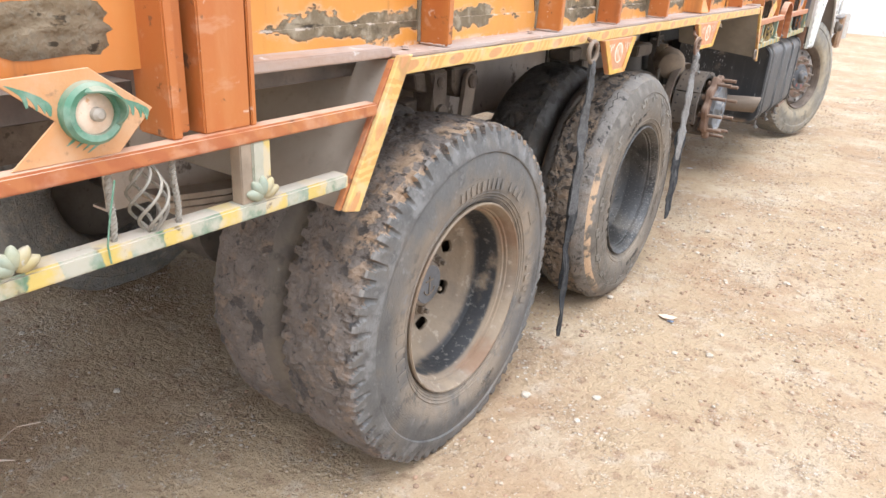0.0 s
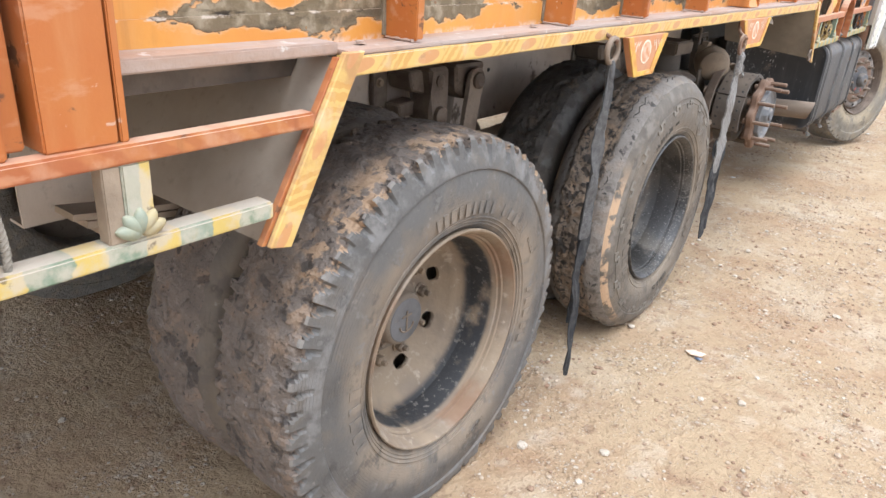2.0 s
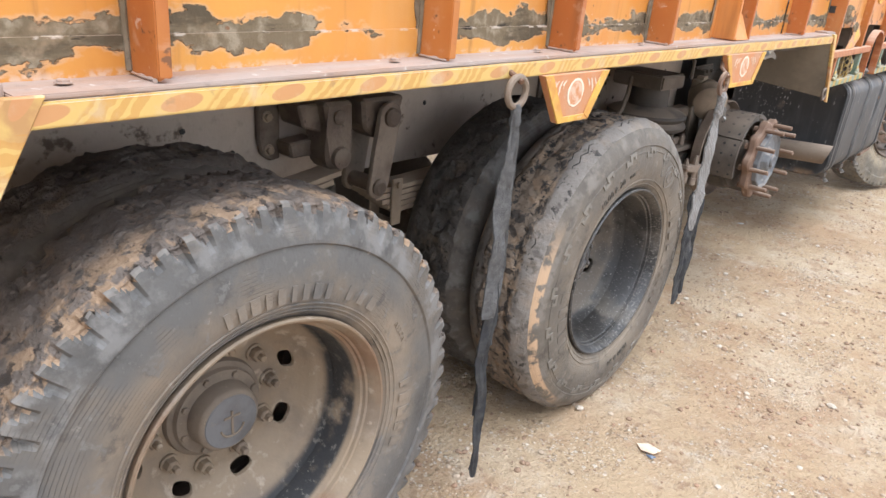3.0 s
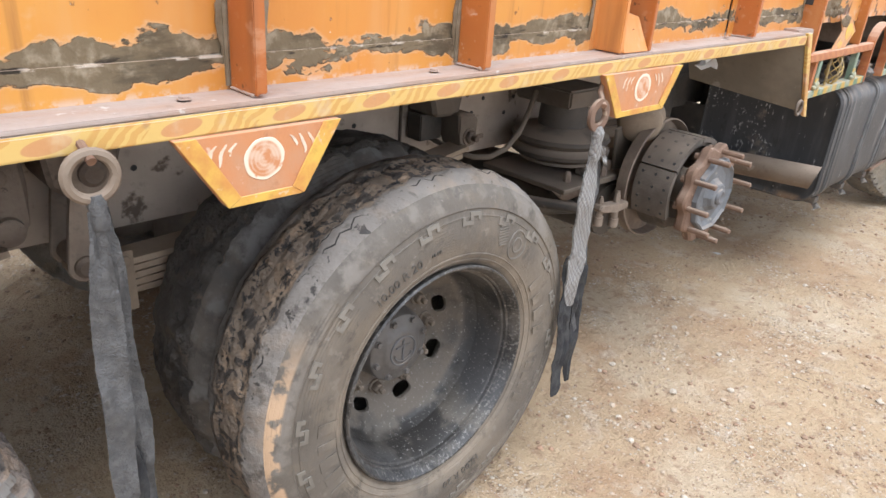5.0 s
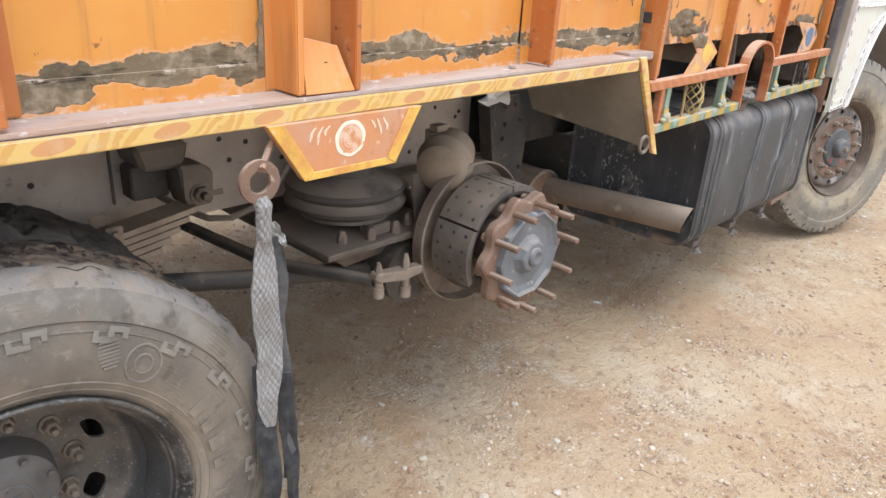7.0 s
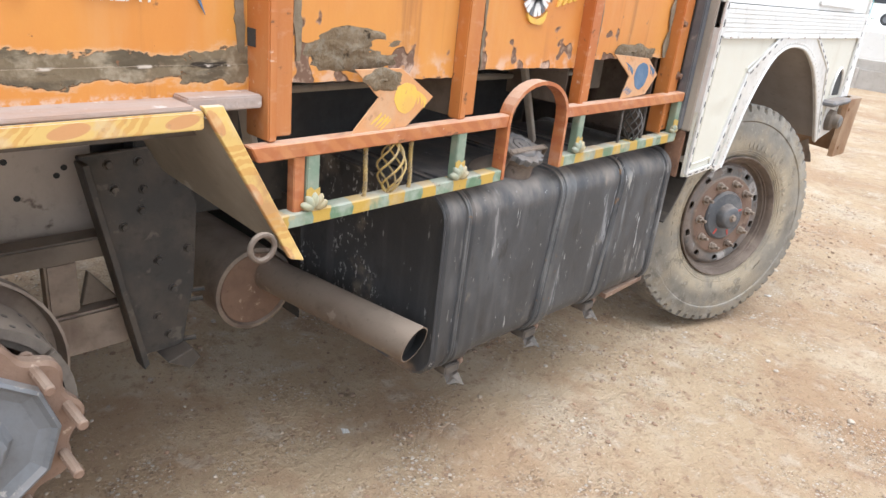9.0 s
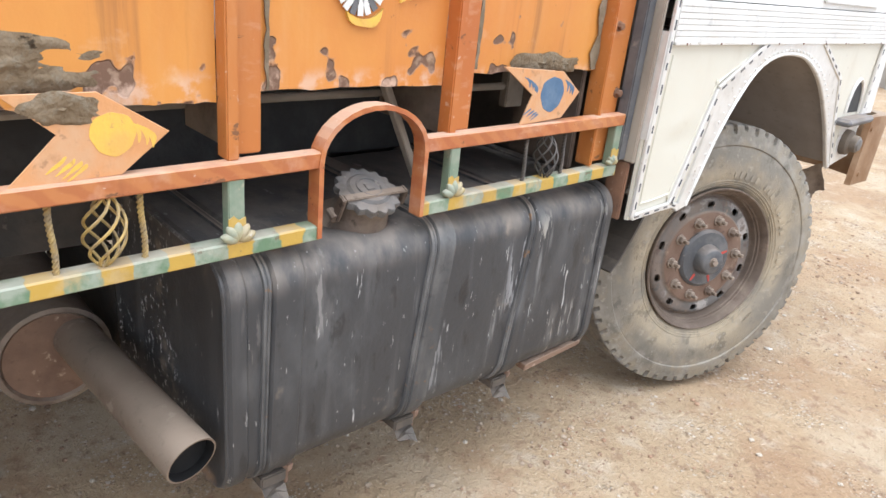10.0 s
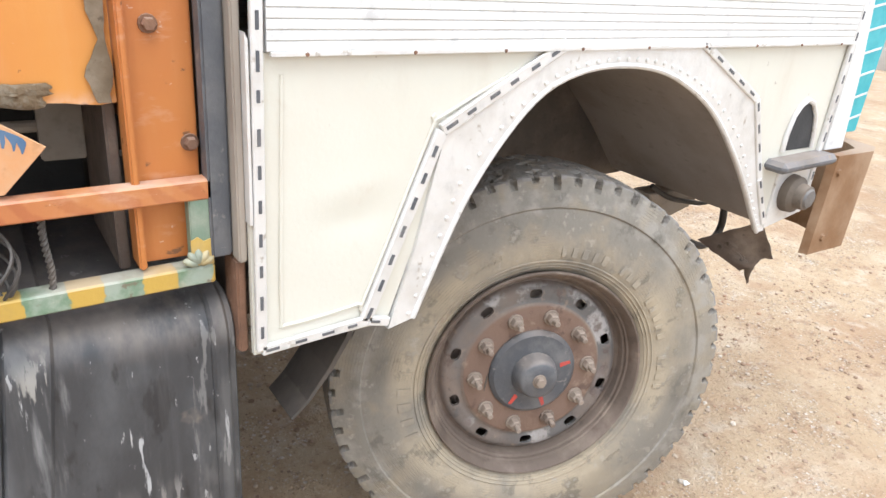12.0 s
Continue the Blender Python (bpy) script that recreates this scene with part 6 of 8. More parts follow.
BALD = dict(LUG, inner_edge=0.030, mark=SIDE_BROWN, text_mark=MARK_DARK, inner_side=SIDE_INNER, label="greasy black disc wheel with dual bald tyres", tyre_label="brown-grey bald tyre with chipped tan shoulder", lugs=0, crust=0.0060, groove=0.0, torn=0.010, seed=5.0, soft=0.02,
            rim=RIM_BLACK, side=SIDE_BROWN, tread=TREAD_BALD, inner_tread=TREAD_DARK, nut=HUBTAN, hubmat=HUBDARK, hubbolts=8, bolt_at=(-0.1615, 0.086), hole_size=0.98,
            hub=[(-0.228, 0.108), (-0.205, 0.104), (-0.175, 0.101), (-0.166, 0.098), (-0.162, 0.092), (-0.160, 0.072), (-0.152, 0.062), (-0.148, 0.054), (-0.1475, 0.02)],
            rings=((0.322, 0.0065), (0.338, 0.0128), (0.436, 0.0150)),
            marks=(("text", "10.00 R 20", 0.032, 0.356, D(62), 0.0198), ("text", "16 PR", 0.014, 0.366, D(80), 0.0198), ("bars", 0.345, D(148), D(182), 4, 0.034, 0.048, 0.0195), ("bars", 0.345, D(188), D(215), 5, 0.020, 0.034, 0.0195),
                   ("bars", 0.345, D(330), D(368), 5, 0.032, 0.048, 0.0195), ("text", "10.00 R 20", 0.032, 0.356, D(255), 0.0198)))
w2 = build_wheel((-0.012, 3.325, 0.512), 0, 0.528, BALD)


# stepped marks round the shoulder, a ribbed patch and a round stamp
def flank(r):
    """How far the flank stands out at a radius."""
    return float(np.interp(r, (0.314, 0.330, 0.354, 0.378, 0.396, 0.422, 0.440, 0.452, 0.455, 0.470, 0.488), (0.002, 0.010, 0.0165, 0.0195, 0.020, 0.0175, 0.0145, 0.0115, 0.0145, 0.010, 0.004)))


for k in range(20):
    a = D(k * 18 + 6)
    bm = bmesh.new()
    for d0, d1, r0, r1 in ((-0.012, 0.072, 0.438, 0.4475), (-0.012, 0.012, 0.428, 0.438), (0.050, 0.072, 0.428, 0.438), (-0.072, 0.012, 0.4175, 0.427), (-0.072, -0.050, 0.427, 0.437)):
        add_slab(bm, [(-r * math.cos(b), r * math.sin(b)) for b, r in ((a + d0, r0), (a + d0 / 2 + d1 / 2, r0), (a + d1, r0), (a + d1, r1), (a + d0 / 2 + d1 / 2, r1), (a + d0, r1))], 0.0, 1.0)
    for v in bm.verts:
        v.co.x = flank(math.hypot(v.co.y, v.co.z)) + (0.0036 if v.co.x > 0.5 else -0.003)
    part("raised_step_mark", bm, MARK_LIGHT, w2)
for i in range(9):
    bm = box(0.0175, 0.0212, 0.155 - 0.020 * math.sqrt(1 - ((i - 4) / 5) ** 2), 0.155 + 0.020 * math.sqrt(1 - ((i - 4) / 5) ** 2), 0.335 + i * 0.0075, 0.339 + i * 0.0075, 0.0)
    bm.transform(Matrix.Rotation(D(-2), 4, "X"))
    part("stamp_rib", bm, MARK_BROWN, w2)
for rr, thick in ((0.034, 0.0030), (0.017, 0.0026)):
    ring = [(flank(math.hypot(0.225 + rr * math.cos(a), 0.315 + 1.15 * rr * math.sin(a))), 0.225 + rr * math.cos(a), 0.315 + 1.15 * rr * math.sin(a)) for a in np.linspace(0, 2 * math.pi, 24, endpoint=False)]
    part("round_stamp", tube(ring, thick, 5, closed=True), MARK_BROWN, w2, smooth=True)
bm = add_tube(bmesh.new(), ring_pts((-0.1465, 0, 0), 0.043, "x", 28), 0.003, 6, closed=True)
add_box(bm, -0.1485, -0.144, -0.0035, 0.0035, -0.03, 0.034, 0.001)
add_box(bm, -0.1485, -0.144, -0.024, 0.024, 0.010, 0.017, 0.001)
add_tube(bm, [(-0.146, 0.030 * math.sin(a), -0.004 - 0.028 * math.cos(a)) for a in np.linspace(-1.4, 1.4, 11)], 0.0028, 6)
part("hub_emblem", bm, HUBGREY, w2, "plain round emblem cast in the hub cap", smooth=True)

FRONT_DISC = [(-0.052, 0.269), (-0.060, 0.262), (-0.058, 0.256), (-0.048, 0.251), (-0.043, 0.245), (-0.040, 0.239), (-0.039, 0.232), (-0.0385, 0.225), (-0.039, 0.218), (-0.040, 0.211), (-0.041, 0.204),
              (-0.038, 0.198), (-0.034, 0.194), (-0.033, 0.188), (-0.033, 0.160), (-0.033, 0.12), (-0.033, 0.09)]
STEER = dict(LUG, top=0.22, square=True, reach=0.030, groove=0.010, label="rusty steered front wheel with ten studs", tyre_label="tan dusty front tyre with lug tread", lugs=60, depth=0.028, crust=0.002, seed=12.0, soft=0.0, dual=False,
             disc=FRONT_DISC, holes=10, per=15, first=5, turn=0.43, hole_size=0.95, nut_at=-0.032, pcd=0.162, nut_turn=0.12, camber=-4, rim=RIM_RUST, side=SIDE_TAN, tread=TREAD_DUSTY, nut=SHACKLE, mark=SIDE_TAN, stud=0.020,
             hub=[(-0.050, 0.124), (-0.028, 0.123), (-0.022, 0.117), (-0.018, 0.112), (-0.016, 0.064), (0.010, 0.057), (0.022, 0.052), (0.026, 0.046), (0.0265, 0.012)], hubmat=HUBBLACK, hubbolts=0,
             marks=(("bars", 0.350, D(92), D(116), 5, 0.017, 0.026, 0.0188), ("bars", 0.350, D(121), D(135), 3, 0.017, 0.026, 0.0188), ("bars", 0.350, D(141), D(165), 5, 0.016, 0.026, 0.0188), ("bars", 0.350, D(171), D(190), 4, 0.017, 0.026, 0.0188), ("text", "10.00-20", 0.026, 0.362, D(62), 0.0196), ("bars", 0.346, D(-26), D(10), 5, 0.024, 0.036, 0.0195), ("text", "NYLON", 0.016, 0.362, D(226), 0.0196)))
w4 = build_wheel((-0.028, 7.995, 0.575), -20, 0.552, STEER)
for a in (15, 290, 235):
    bm = slab([(0.076, -0.006), (0.108, -0.003), (0.106, 0.005), (0.078, 0.007)], -0.0205, -0.0155)
    bm.transform(Matrix.Rotation(D(a), 4, "X"))
    part("red_mark", bm, RED, w4)
part("brake_drum", lathe([(-0.066, 0.10), (-0.068, 0.222), (-0.078, 0.234), (-0.24, 0.236), (-0.25, 0.20)], 48), GREASE, w4, "dark brake drum behind the disc", smooth=True)
part("hub_nut", nut(0.0255, 0, 0, 0.015, 0.016), SHACKLE, w4)

# far-side wheels and axles
for yy, zz in ((1.893, 0.505), (3.325, 0.512)):
    ob = part("far_tyre", tyre_mesh(0.53, 0, 0, 0.005, 3.0, 0.0, width=0.59, flat=0.004 - zz), TREAD_DUSTY, truck, smooth=True, angle=50)
    ob.matrix_basis = pose(-1.82, yy, zz)
    part("far_disc", lathe([(-2.16, 0.31), (-2.155, 0.02)], 40, centre=(0, yy, zz)), DARKSTEEL, truck)
    part("far_disc", lathe([(-1.97, 0.31), (-2.0, 0.25), (-2.0, 0.02)], 40, centre=(0, yy, zz)), DRABGREY, truck)
    part("axle", tube([(-2.1, yy, zz), (-1.35, yy, zz), (-1.30, yy, zz), (-1.05, yy, zz), (-1.0, yy, zz), (-0.3, yy, zz)], [0.075, 0.075, 0.19, 0.19, 0.075, 0.075], 24), DARKSTEEL, truck, smooth=True)
    part("brake_drum", lathe([(-0.74, 0.205), (-0.60, 0.21), (-0.58, 0.20), (-0.30, 0.20)], 36, centre=(0, yy, zz)), DARKSTEEL, truck, smooth=True)
ob = part("far_tyre", tyre_mesh(0.53, 0, 0, 0.004, 8.0, 0.0, flat=0.004 - 0.53), TREAD_DARK, truck, smooth=True, angle=50)
ob.matrix_basis = pose(-2.05, 8.02, 0.53, 0, 0, -19)
part("front_axle", beam((-2.1, 7.98, 0.52), (-0.3, 7.98, 0.52), 0.10, 0.10, 0.01), DARKSTEEL, truck)
part("spindle", lathe([(-0.32, 0.10), (-0.25, 0.13), (-0.10, 0.12)], 24, centre=(0, 8.0, 0.53)), DARKSTEEL, truck, smooth=True)


# ---- springs and their hangers ----
def leaf_spring(y0, y1, zc, z_end0, z_end1, x=-0.66, leaves=5, width=0.085):
    for k in range(leaves):
        trim = 0.028 * k
        bm = bmesh.new()
        pts = []
        for i in range(13):
            f = i / 12
            y = y0 + trim + (y1 - y0 - 2 * trim) * f
            g = (y - y0) / (y1 - y0)
            z = (z_end0 + (z_end1 - z_end0) * g) - (z_end0 / 2 + z_end1 / 2 - zc) * 4 * g * (1 - g) - 0.0195 * k
            pts.append((x, y, z))
        for a, b in zip(pts[:-1], pts[1:]):
            add_beam(bm, a, b, width, 0.0155, 0.0)
        part("spring_leaf", bm, SPRING, truck)


leaf_spring(1.25, 2.545, 0.80, 0.850, 0.852, x=-0.62)
leaf_spring(2.665, 3.97, 0.79, 0.762, 0.872, x=-0.62)
for yy, z0, z1 in ((2.27, 0.80, 0.895), (2.775, 0.64, 0.80), (3.735, 0.765, 0.875)):
    bm = add_box(bmesh.new(), -0.676, -0.667, yy - 0.022, yy + 0.022, z0, z1, 0.002)
    add_box(bm, -0.573, -0.564, yy - 0.022, yy + 0.022, z0, z1, 0.002)
    add_box(bm, -0.666, -0.574, yy - 0.018, yy + 0.018, z0, z0 + 0.008, 0.0)
    add_nut(bm, -0.564, yy, z1 - 0.02, 0.012, 0.012)
    part("spring_clip", bm, CREAMDUST, truck)
# rear hanger: bolted flange, twin webs and a rounded pillar with the spring pin
bm = slab([(2.375, 1.05), (2.45, 1.05), (2.45, 0.87), (2.415, 0.865), (2.385, 0.89), (2.375, 0.94)], -0.774, -0.752, 0.004)
add_slab(bm, [(2.43, 1.05), (2.54, 1.05), (2.53, 0.96), (2.45, 0.985)], -0.75, -0.64, 0.006)
add_slab(bm, [(2.43, 0.93), (2.53, 0.94), (2.52, 0.885), (2.44, 0.885)], -0.75, -0.68, 0.006)
add_slab(bm, [(2.495, 1.06), (2.605, 1.06), (2.610, 0.98), (2.600, 0.90), (2.59, 0.865), (2.555, 0.845), (2.52, 0.86), (2.505, 0.90), (2.515, 0.98)], -0.70, -0.60, 0.012)
hanger = part("spring_hanger", bm, GREASE, truck, "greasy cast spring hanger bolted to the chassis")
for yy, zz in ((2.405, 1.0), (2.41, 0.90)):
    part("hanger_bolt", nut(-0.752, yy, zz, 0.013, 0.014), CREAMDUST, hanger)
bm = add_lathe(bmesh.new(), [(-0.72, 0.030), (-0.60, 0.034), (-0.585, 0.032), (-0.58, 0.022)], 18, centre=(0, 2.556, 0.893))
part("spring_pin", bm, GREASE, truck, smooth=True)
part("spring_pin", lathe([(-0.62, 0.022), (-0.595, 0.022), (-0.59, 0.014)], 16, centre=(0, 2.55, 1.015)), GREASE, truck, smooth=True)
bm = bmesh.new()
for x in (-0.695, -0.575):
    add_slab(bm, [(2.73 + 0.046 * math.cos(a), 1.005 + 0.046 * math.sin(a)) for a in np.linspace(D(10), D(190), 9)] + [(2.668, 0.90)] +
             [(2.69 + 0.040 * math.cos(a), 0.785 + 0.040 * math.sin(a)) for a in np.linspace(D(190), D(370), 9)], x - 0.009, x + 0.009, 0.003)
shk = part("shackle", bm, SHACKLE, truck, "dusty brown spring shackle")
part("shackle_pin", lathe([(-0.72, 0.03), (-0.555, 0.03), (-0.548, 0.02)], 16, centre=(0, 2.73, 1.005)), GREASE, shk, smooth=True)
part("shackle_pin", lathe([(-0.72, 0.027), (-0.558, 0.027), (-0.55, 0.018)], 16, centre=(0, 2.69, 0.785)), GREASE, shk, smooth=True)
part("hanger_bracket", slab([(2.64, 1.06), (2.82, 1.06), (2.79, 0.96), (2.70, 0.93), (2.65, 0.97)], -0.774, -0.60, 0.01), GREASE, truck)
# front hanger of the second spring: a domed bracket, a dark block for the shaded pocket and a bolted end plate
bm = slab([(3.83, 1.05), (3.985, 1.05), (3.97, 0.985), (3.945, 0.975), (3.85, 0.98)], -0.774, -0.63, 0.012)
add_slab(bm, [(3.935, 0.99), (4.01, 0.985), (4.035, 0.965), (4.03, 0.87), (3.955, 0.865), (3.945, 0.90)], -0.70, -0.60, 0.008)
hanger = part("spring_hanger", bm, DRABGREY, truck, "dust-coated box spring hanger")
# solid block, its dark colour stands for the shade in the recess
part("pocket_shade_block", box(-0.76, -0.69, 3.84, 3.944, 0.885, 0.978, 0.004), BRACKET, hanger)
part("spring_pin", nut(-0.60, 3.99, 0.905, 0.024, 0.02, True, 0.02), GREASE, truck)
part("pin_retainer", box(-0.598, -0.592, 4.0, 4.055, 0.894, 0.910, 0.001), GREASE, truck)
part("flange_edge", box(-0.774, -0.765, 3.815, 3.822, 0.86, 1.05, 0.001), DARKSTEEL, truck)

# ---- lifted axle with the wheel taken off ----
HY, HZ = 4.79, 0.70
backing = part("backing_plate", lathe([(-0.325, 0.10), (-0.325, 0.232), (-0.318, 0.243), (-0.275, 0.246), (-0.272, 0.240), (-0.312, 0.232), (-0.316, 0.10)], 56, True, centre=(0, HY, HZ)), SHACKLE, truck, "dusty brake backing plate", smooth=True)


def shoe(a0, a1, x0, x1, r0, r1, name, mat, n=14):
    bm = bmesh.new()
    rows = []
    for i in range(n + 1):
        a = a0 + (a1 - a0) * i / n
        rows.append([bm.verts.new((x, HY + r * math.cos(a), HZ + r * math.sin(a))) for x, r in ((x0, r0), (x1, r0), (x1, r1), (x0, r1))])
    for a, b in zip(rows[:-1], rows[1:]):
        for k in range(4):
            bm.faces.new((a[k], a[(k + 1) % 4], b[(k + 1) % 4], b[k]))
    bm.faces.new(rows[0])
    bm.faces.new(rows[-1][::-1])
    return part(name, bm, mat, backing, smooth=True)


for a0, a1 in ((35, 92), (94, 150), (152, 206), (286, 330), (332, 392)):
    lin = shoe(D(a0), D(a1), -0.268, -0.118, 0.186, 0.206, "brake_lining", LINING)
    for i in range(4):
        a = D(a0 + (a1 - a0) * (i + 0.5) / 4)
        for x in (-0.245, -0.19, -0.14):
            # flush black disc that paints the dark of a rivet hole
            bm = lathe([(0, 0.0065), (0.0015, 0.006)], 8)
            bm.transform(Matrix.Translation((x, HY + 0.2055 * math.cos(a), HZ + 0.2055 * math.sin(a))) @ Matrix.Rotation(a, 4, "X") @ Matrix.Rotation(D(90), 4, "Z"))
            part("rivet_hole", bm, BLACK, backing)
for a0, a1 in ((30, 210), (214, 390)):
    shoe(D(a0), D(a1), -0.262, -0.124 if a0 < 100 else -0.19, 0.172, 0.185, "brake_shoe", DARKSTEEL, 24)
    shoe(D(a0 + 4), D(a1 - 4), -0.215, -0.165, 0.135, 0.1715, "shoe_web", DARKSTEEL, 24)
part("axle_end", lathe([(-0.90, 0.06), (-0.33, 0.065), (-0.26, 0.075), (-0.10, 0.07), (-0.08, 0.09), (-0.06, 0.09)], 32, centre=(0, HY, HZ)), DARKSTEEL, truck, smooth=True)


def hub_flange():
    """Ten rounded lobes round a thick rusty flange."""
    def shift(x, r, a):
        return x, r + (0.012 * math.cos(10 * a) if r > 0.15 else 0.0)
    return lathe([(-0.088, 0.10), (-0.092, 0.178), (-0.084, 0.186), (-0.060, 0.186), (-0.052, 0.178), (-0.050, 0.145), (-0.050, 0.10)], 120, True, centre=(0, HY, HZ), shift=shift)


hub = part("wheel_hub", hub_flange(), FLANGE, truck, "rusty wheel hub with bare studs", smooth=True)
part("hub_face", lathe([(-0.049, 0.148), (-0.030, 0.146), (-0.026, 0.139), (-0.036, 0.130), (-0.044, 0.110), (-0.044, 0.068), (-0.032, 0.058), (-0.018, 0.052), (-0.014, 0.046), (-0.014, 0.02)], 10, centre=(0, HY, HZ)), HUBPALE, hub, "grey hub cover")
part("hub_centre", lathe([(-0.02, 0.034), (-0.006, 0.030), (-0.002, 0.022), (-0.008, 0.010)], 24, centre=(0, HY, HZ)), HUBGREY, hub, smooth=True)
for k in range(10):
    a = D(9 + 36 * k)
    bm = lathe([(-0.105, 0.015), (-0.092, 0.015), (-0.0915, 0.0105), (0.028, 0.0105), (0.031, 0.008)], 10, centre=(0, HY + 0.1675 * math.cos(a), HZ + 0.1675 * math.sin(a)))
    part("wheel_stud", bm, FLANGE, hub, smooth=True)
# air bag, its seat, brake chamber and steering arm
bag = [(0.990, 0.09), (0.905, 0.095), (0.896, 0.13), (0.886, 0.165), (0.874, 0.187), (0.860, 0.193), (0.848, 0.183), (0.842, 0.175), (0.834, 0.188), (0.820, 0.197), (0.806, 0.192), (0.794, 0.172), (0.787, 0.12)]
bm = bmesh.new()
add_lathe(bm, [(z, r) for z, r in bag], 48)
bm.transform(Matrix.Translation((-0.55, 4.46, 0)) @ Matrix.Rotation(D(-90), 4, "Y"))
part("air_bag", bm, AIRBAG, truck, "dusty rubber air bag", smooth=True)
part("air_bag_cap", box(-0.70, -0.44, 4.34, 4.58, 0.992, 1.06, 0.008), DRABGREY, truck)
part("bag_plate", lathe([(-0.006, 0.150), (0.006, 0.150)], 32), DRABGREY, truck).matrix_basis = pose(-0.55, 4.46, 0.778, 0, 90, 0)
seat = part("bag_seat", slab([(4.235, 0.735), (4.70, 0.735), (4.76, 0.712), (4.76, 0.698), (4.69, 0.716), (4.235, 0.716)], -0.74, -0.34, 0.003), DRABGREY, truck, "dusty plate under the air bag")
for yy, xx in ((4.33, -0.40), (4.42, -0.37), (4.52, -0.37), (4.60, -0.40)):
    part("seat_bolt", tube([(xx, yy, 0.735), (xx, yy, 0.758), (xx, yy, 0.775)], [0.015, 0.015, 0.008], 6), SHACKLE, seat)
part("seat_block", box(-0.44, -0.38, 4.43, 4.51, 0.736, 0.772, 0.004), DRABGREY, seat)
part("seat_gusset", slab([(4.26, 0.714), (4.68, 0.714), (4.62, 0.655), (4.36, 0.64)], -0.43, -0.418, 0.003), GREASE, seat)
part("seat_bracket", slab([(4.60, 0.90), (4.70, 0.93), (4.76, 0.72), (4.63, 0.70)], -0.40, -0.385, 0.003), DRABGREY, truck)
part("axle_beam", tube([(-2.1, 4.58, 0.56), (-0.36, 4.58, 0.58)], 0.105, 24), BRACKET, truck, smooth=True)
part("axle_arm", tube([(-0.42, 4.62, 0.58), (-0.34, 4.74, 0.66), (-0.33, HY, HZ)], 0.08, 16), DARKSTEEL, truck, smooth=True)
part("radius_rod", tube([(-0.60, 3.72, 0.70), (-0.52, 4.10, 0.64), (-0.44, 4.62, 0.56)], 0.028, 12), BRACKET, truck, smooth=True)
bm = bmesh.new()
add_lathe(bm, [(-0.05, 0.05), (-0.03, 0.082), (0.05, 0.086), (0.058, 0.094), (0.074, 0.094), (0.084, 0.086), (0.13, 0.080), (0.148, 0.06), (0.154, 0.02)], 40)
bm.transform(Matrix.Translation((-0.40, 4.78, 0.945)) @ Matrix.Rotation(D(-58), 4, "Z") @ Matrix.Rotation(D(8), 4, "Y"))
part("brake_chamber", bm, CREAMDUST, truck, "beige dusty brake chamber", smooth=True)
part("chamber_bracket", box(-0.46, -0.385, 4.70, 4.79, 0.90, 1.045, 0.02), CREAMDUST, truck)
part("air_hose", tube([(-0.42, 4.60, 1.04), (-0.42, 4.60, 1.12), (-0.5, 4.62, 1.2)], 0.009, 8), DARKSTEEL, truck)
arm = part("steering_arm", slab([(4.325, 0.668), (4.335, 0.690), (4.44, 0.672), (4.52, 0.668), (4.52, 0.640), (4.44, 0.640), (4.345, 0.655)], -0.275, -0.235, 0.006), SHACKLE, truck, "dusty brown steering arm")
for yy, lo in ((4.352, 0.592), (4.462, 0.562)):
    bm = bmesh.new()
    for r, z0, z1 in ((0.019, lo + 0.012, lo + 0.045), (0.014, lo + 0.045, 0.662)):
        add_tube(bm, [(-0.255, yy, z0), (-0.255, yy, z1)], r, 12)
    part("ball_joint", bm, SHACKLE, arm, smooth=True)
    part("joint_nut", tube([(-0.255, yy, 0.668), (-0.255, yy, 0.692), (-0.255, yy, 0.716)], [0.014, 0.012, 0.006], 6), SHACKLE, arm)
part("tie_rod", tube([(-0.27, 4.345, 0.655), (-0.55, 4.17, 0.66), (-1.9, 4.05, 0.63)], 0.020, 12), BRACKET, truck, smooth=True)
part("brake_hose", tube([(-0.60, 4.34, 1.03), (-0.57, 4.27, 0.965), (-0.55, 4.20, 0.90), (-0.54, 4.12, 0.855), (-0.55, 4.05, 0.835), (-0.58, 4.0, 0.835), (-0.66, 3.96, 0.85), (-0.76, 3.9, 0.90)], 0.010, 8), DRABGREY, truck, smooth=True)

# tapering hanger plate with bolts, box behind it
plate = part("hanger_plate", slab([(5.215, 1.03), (5.46, 1.04), (5.535, 0.86), (5.515, 0.60), (5.475, 0.40), (5.335, 0.40)], -0.675, -0.655, 0.004), BRACKET, truck, "black tapering hanger plate with bolts")
part("plate_flange", slab([(5.33, 0.385), (5.345, 0.40), (5.225, 1.02), (5.207, 1.02)], -0.66, -0.60, 0.002), BRACKET, plate)
part("plate_foot", slab([(5.40, 0.385), (5.47, 0.34), (5.505, 0.37), (5.48, 0.41)], -0.70, -0.60, 0.003), BRACKET, plate)
for yy, zz in ((5.29, 1.0), (5.37, 1.0), (5.44, 1.0), (5.30, 0.93), (5.38, 0.92), (5.37, 0.86), (5.32, 0.82), (5.41, 0.70), (5.45, 0.60), (5.50, 0.72), (5.40, 0.52), (5.43, 0.45), (5.48, 0.93)):
    part("bolt", nut(-0.655, yy, zz, 0.011, 0.012), BRACKET, plate)
part("support_beam", box(-0.735, -0.660, 4.55, 5.272, 0.742, 0.802, 0.006), DRABGREY, truck)
part("beam_post", box(-0.72, -0.672, 5.115, 5.195, 0.588, 0.741, 0.006), SHACKLE, truck)
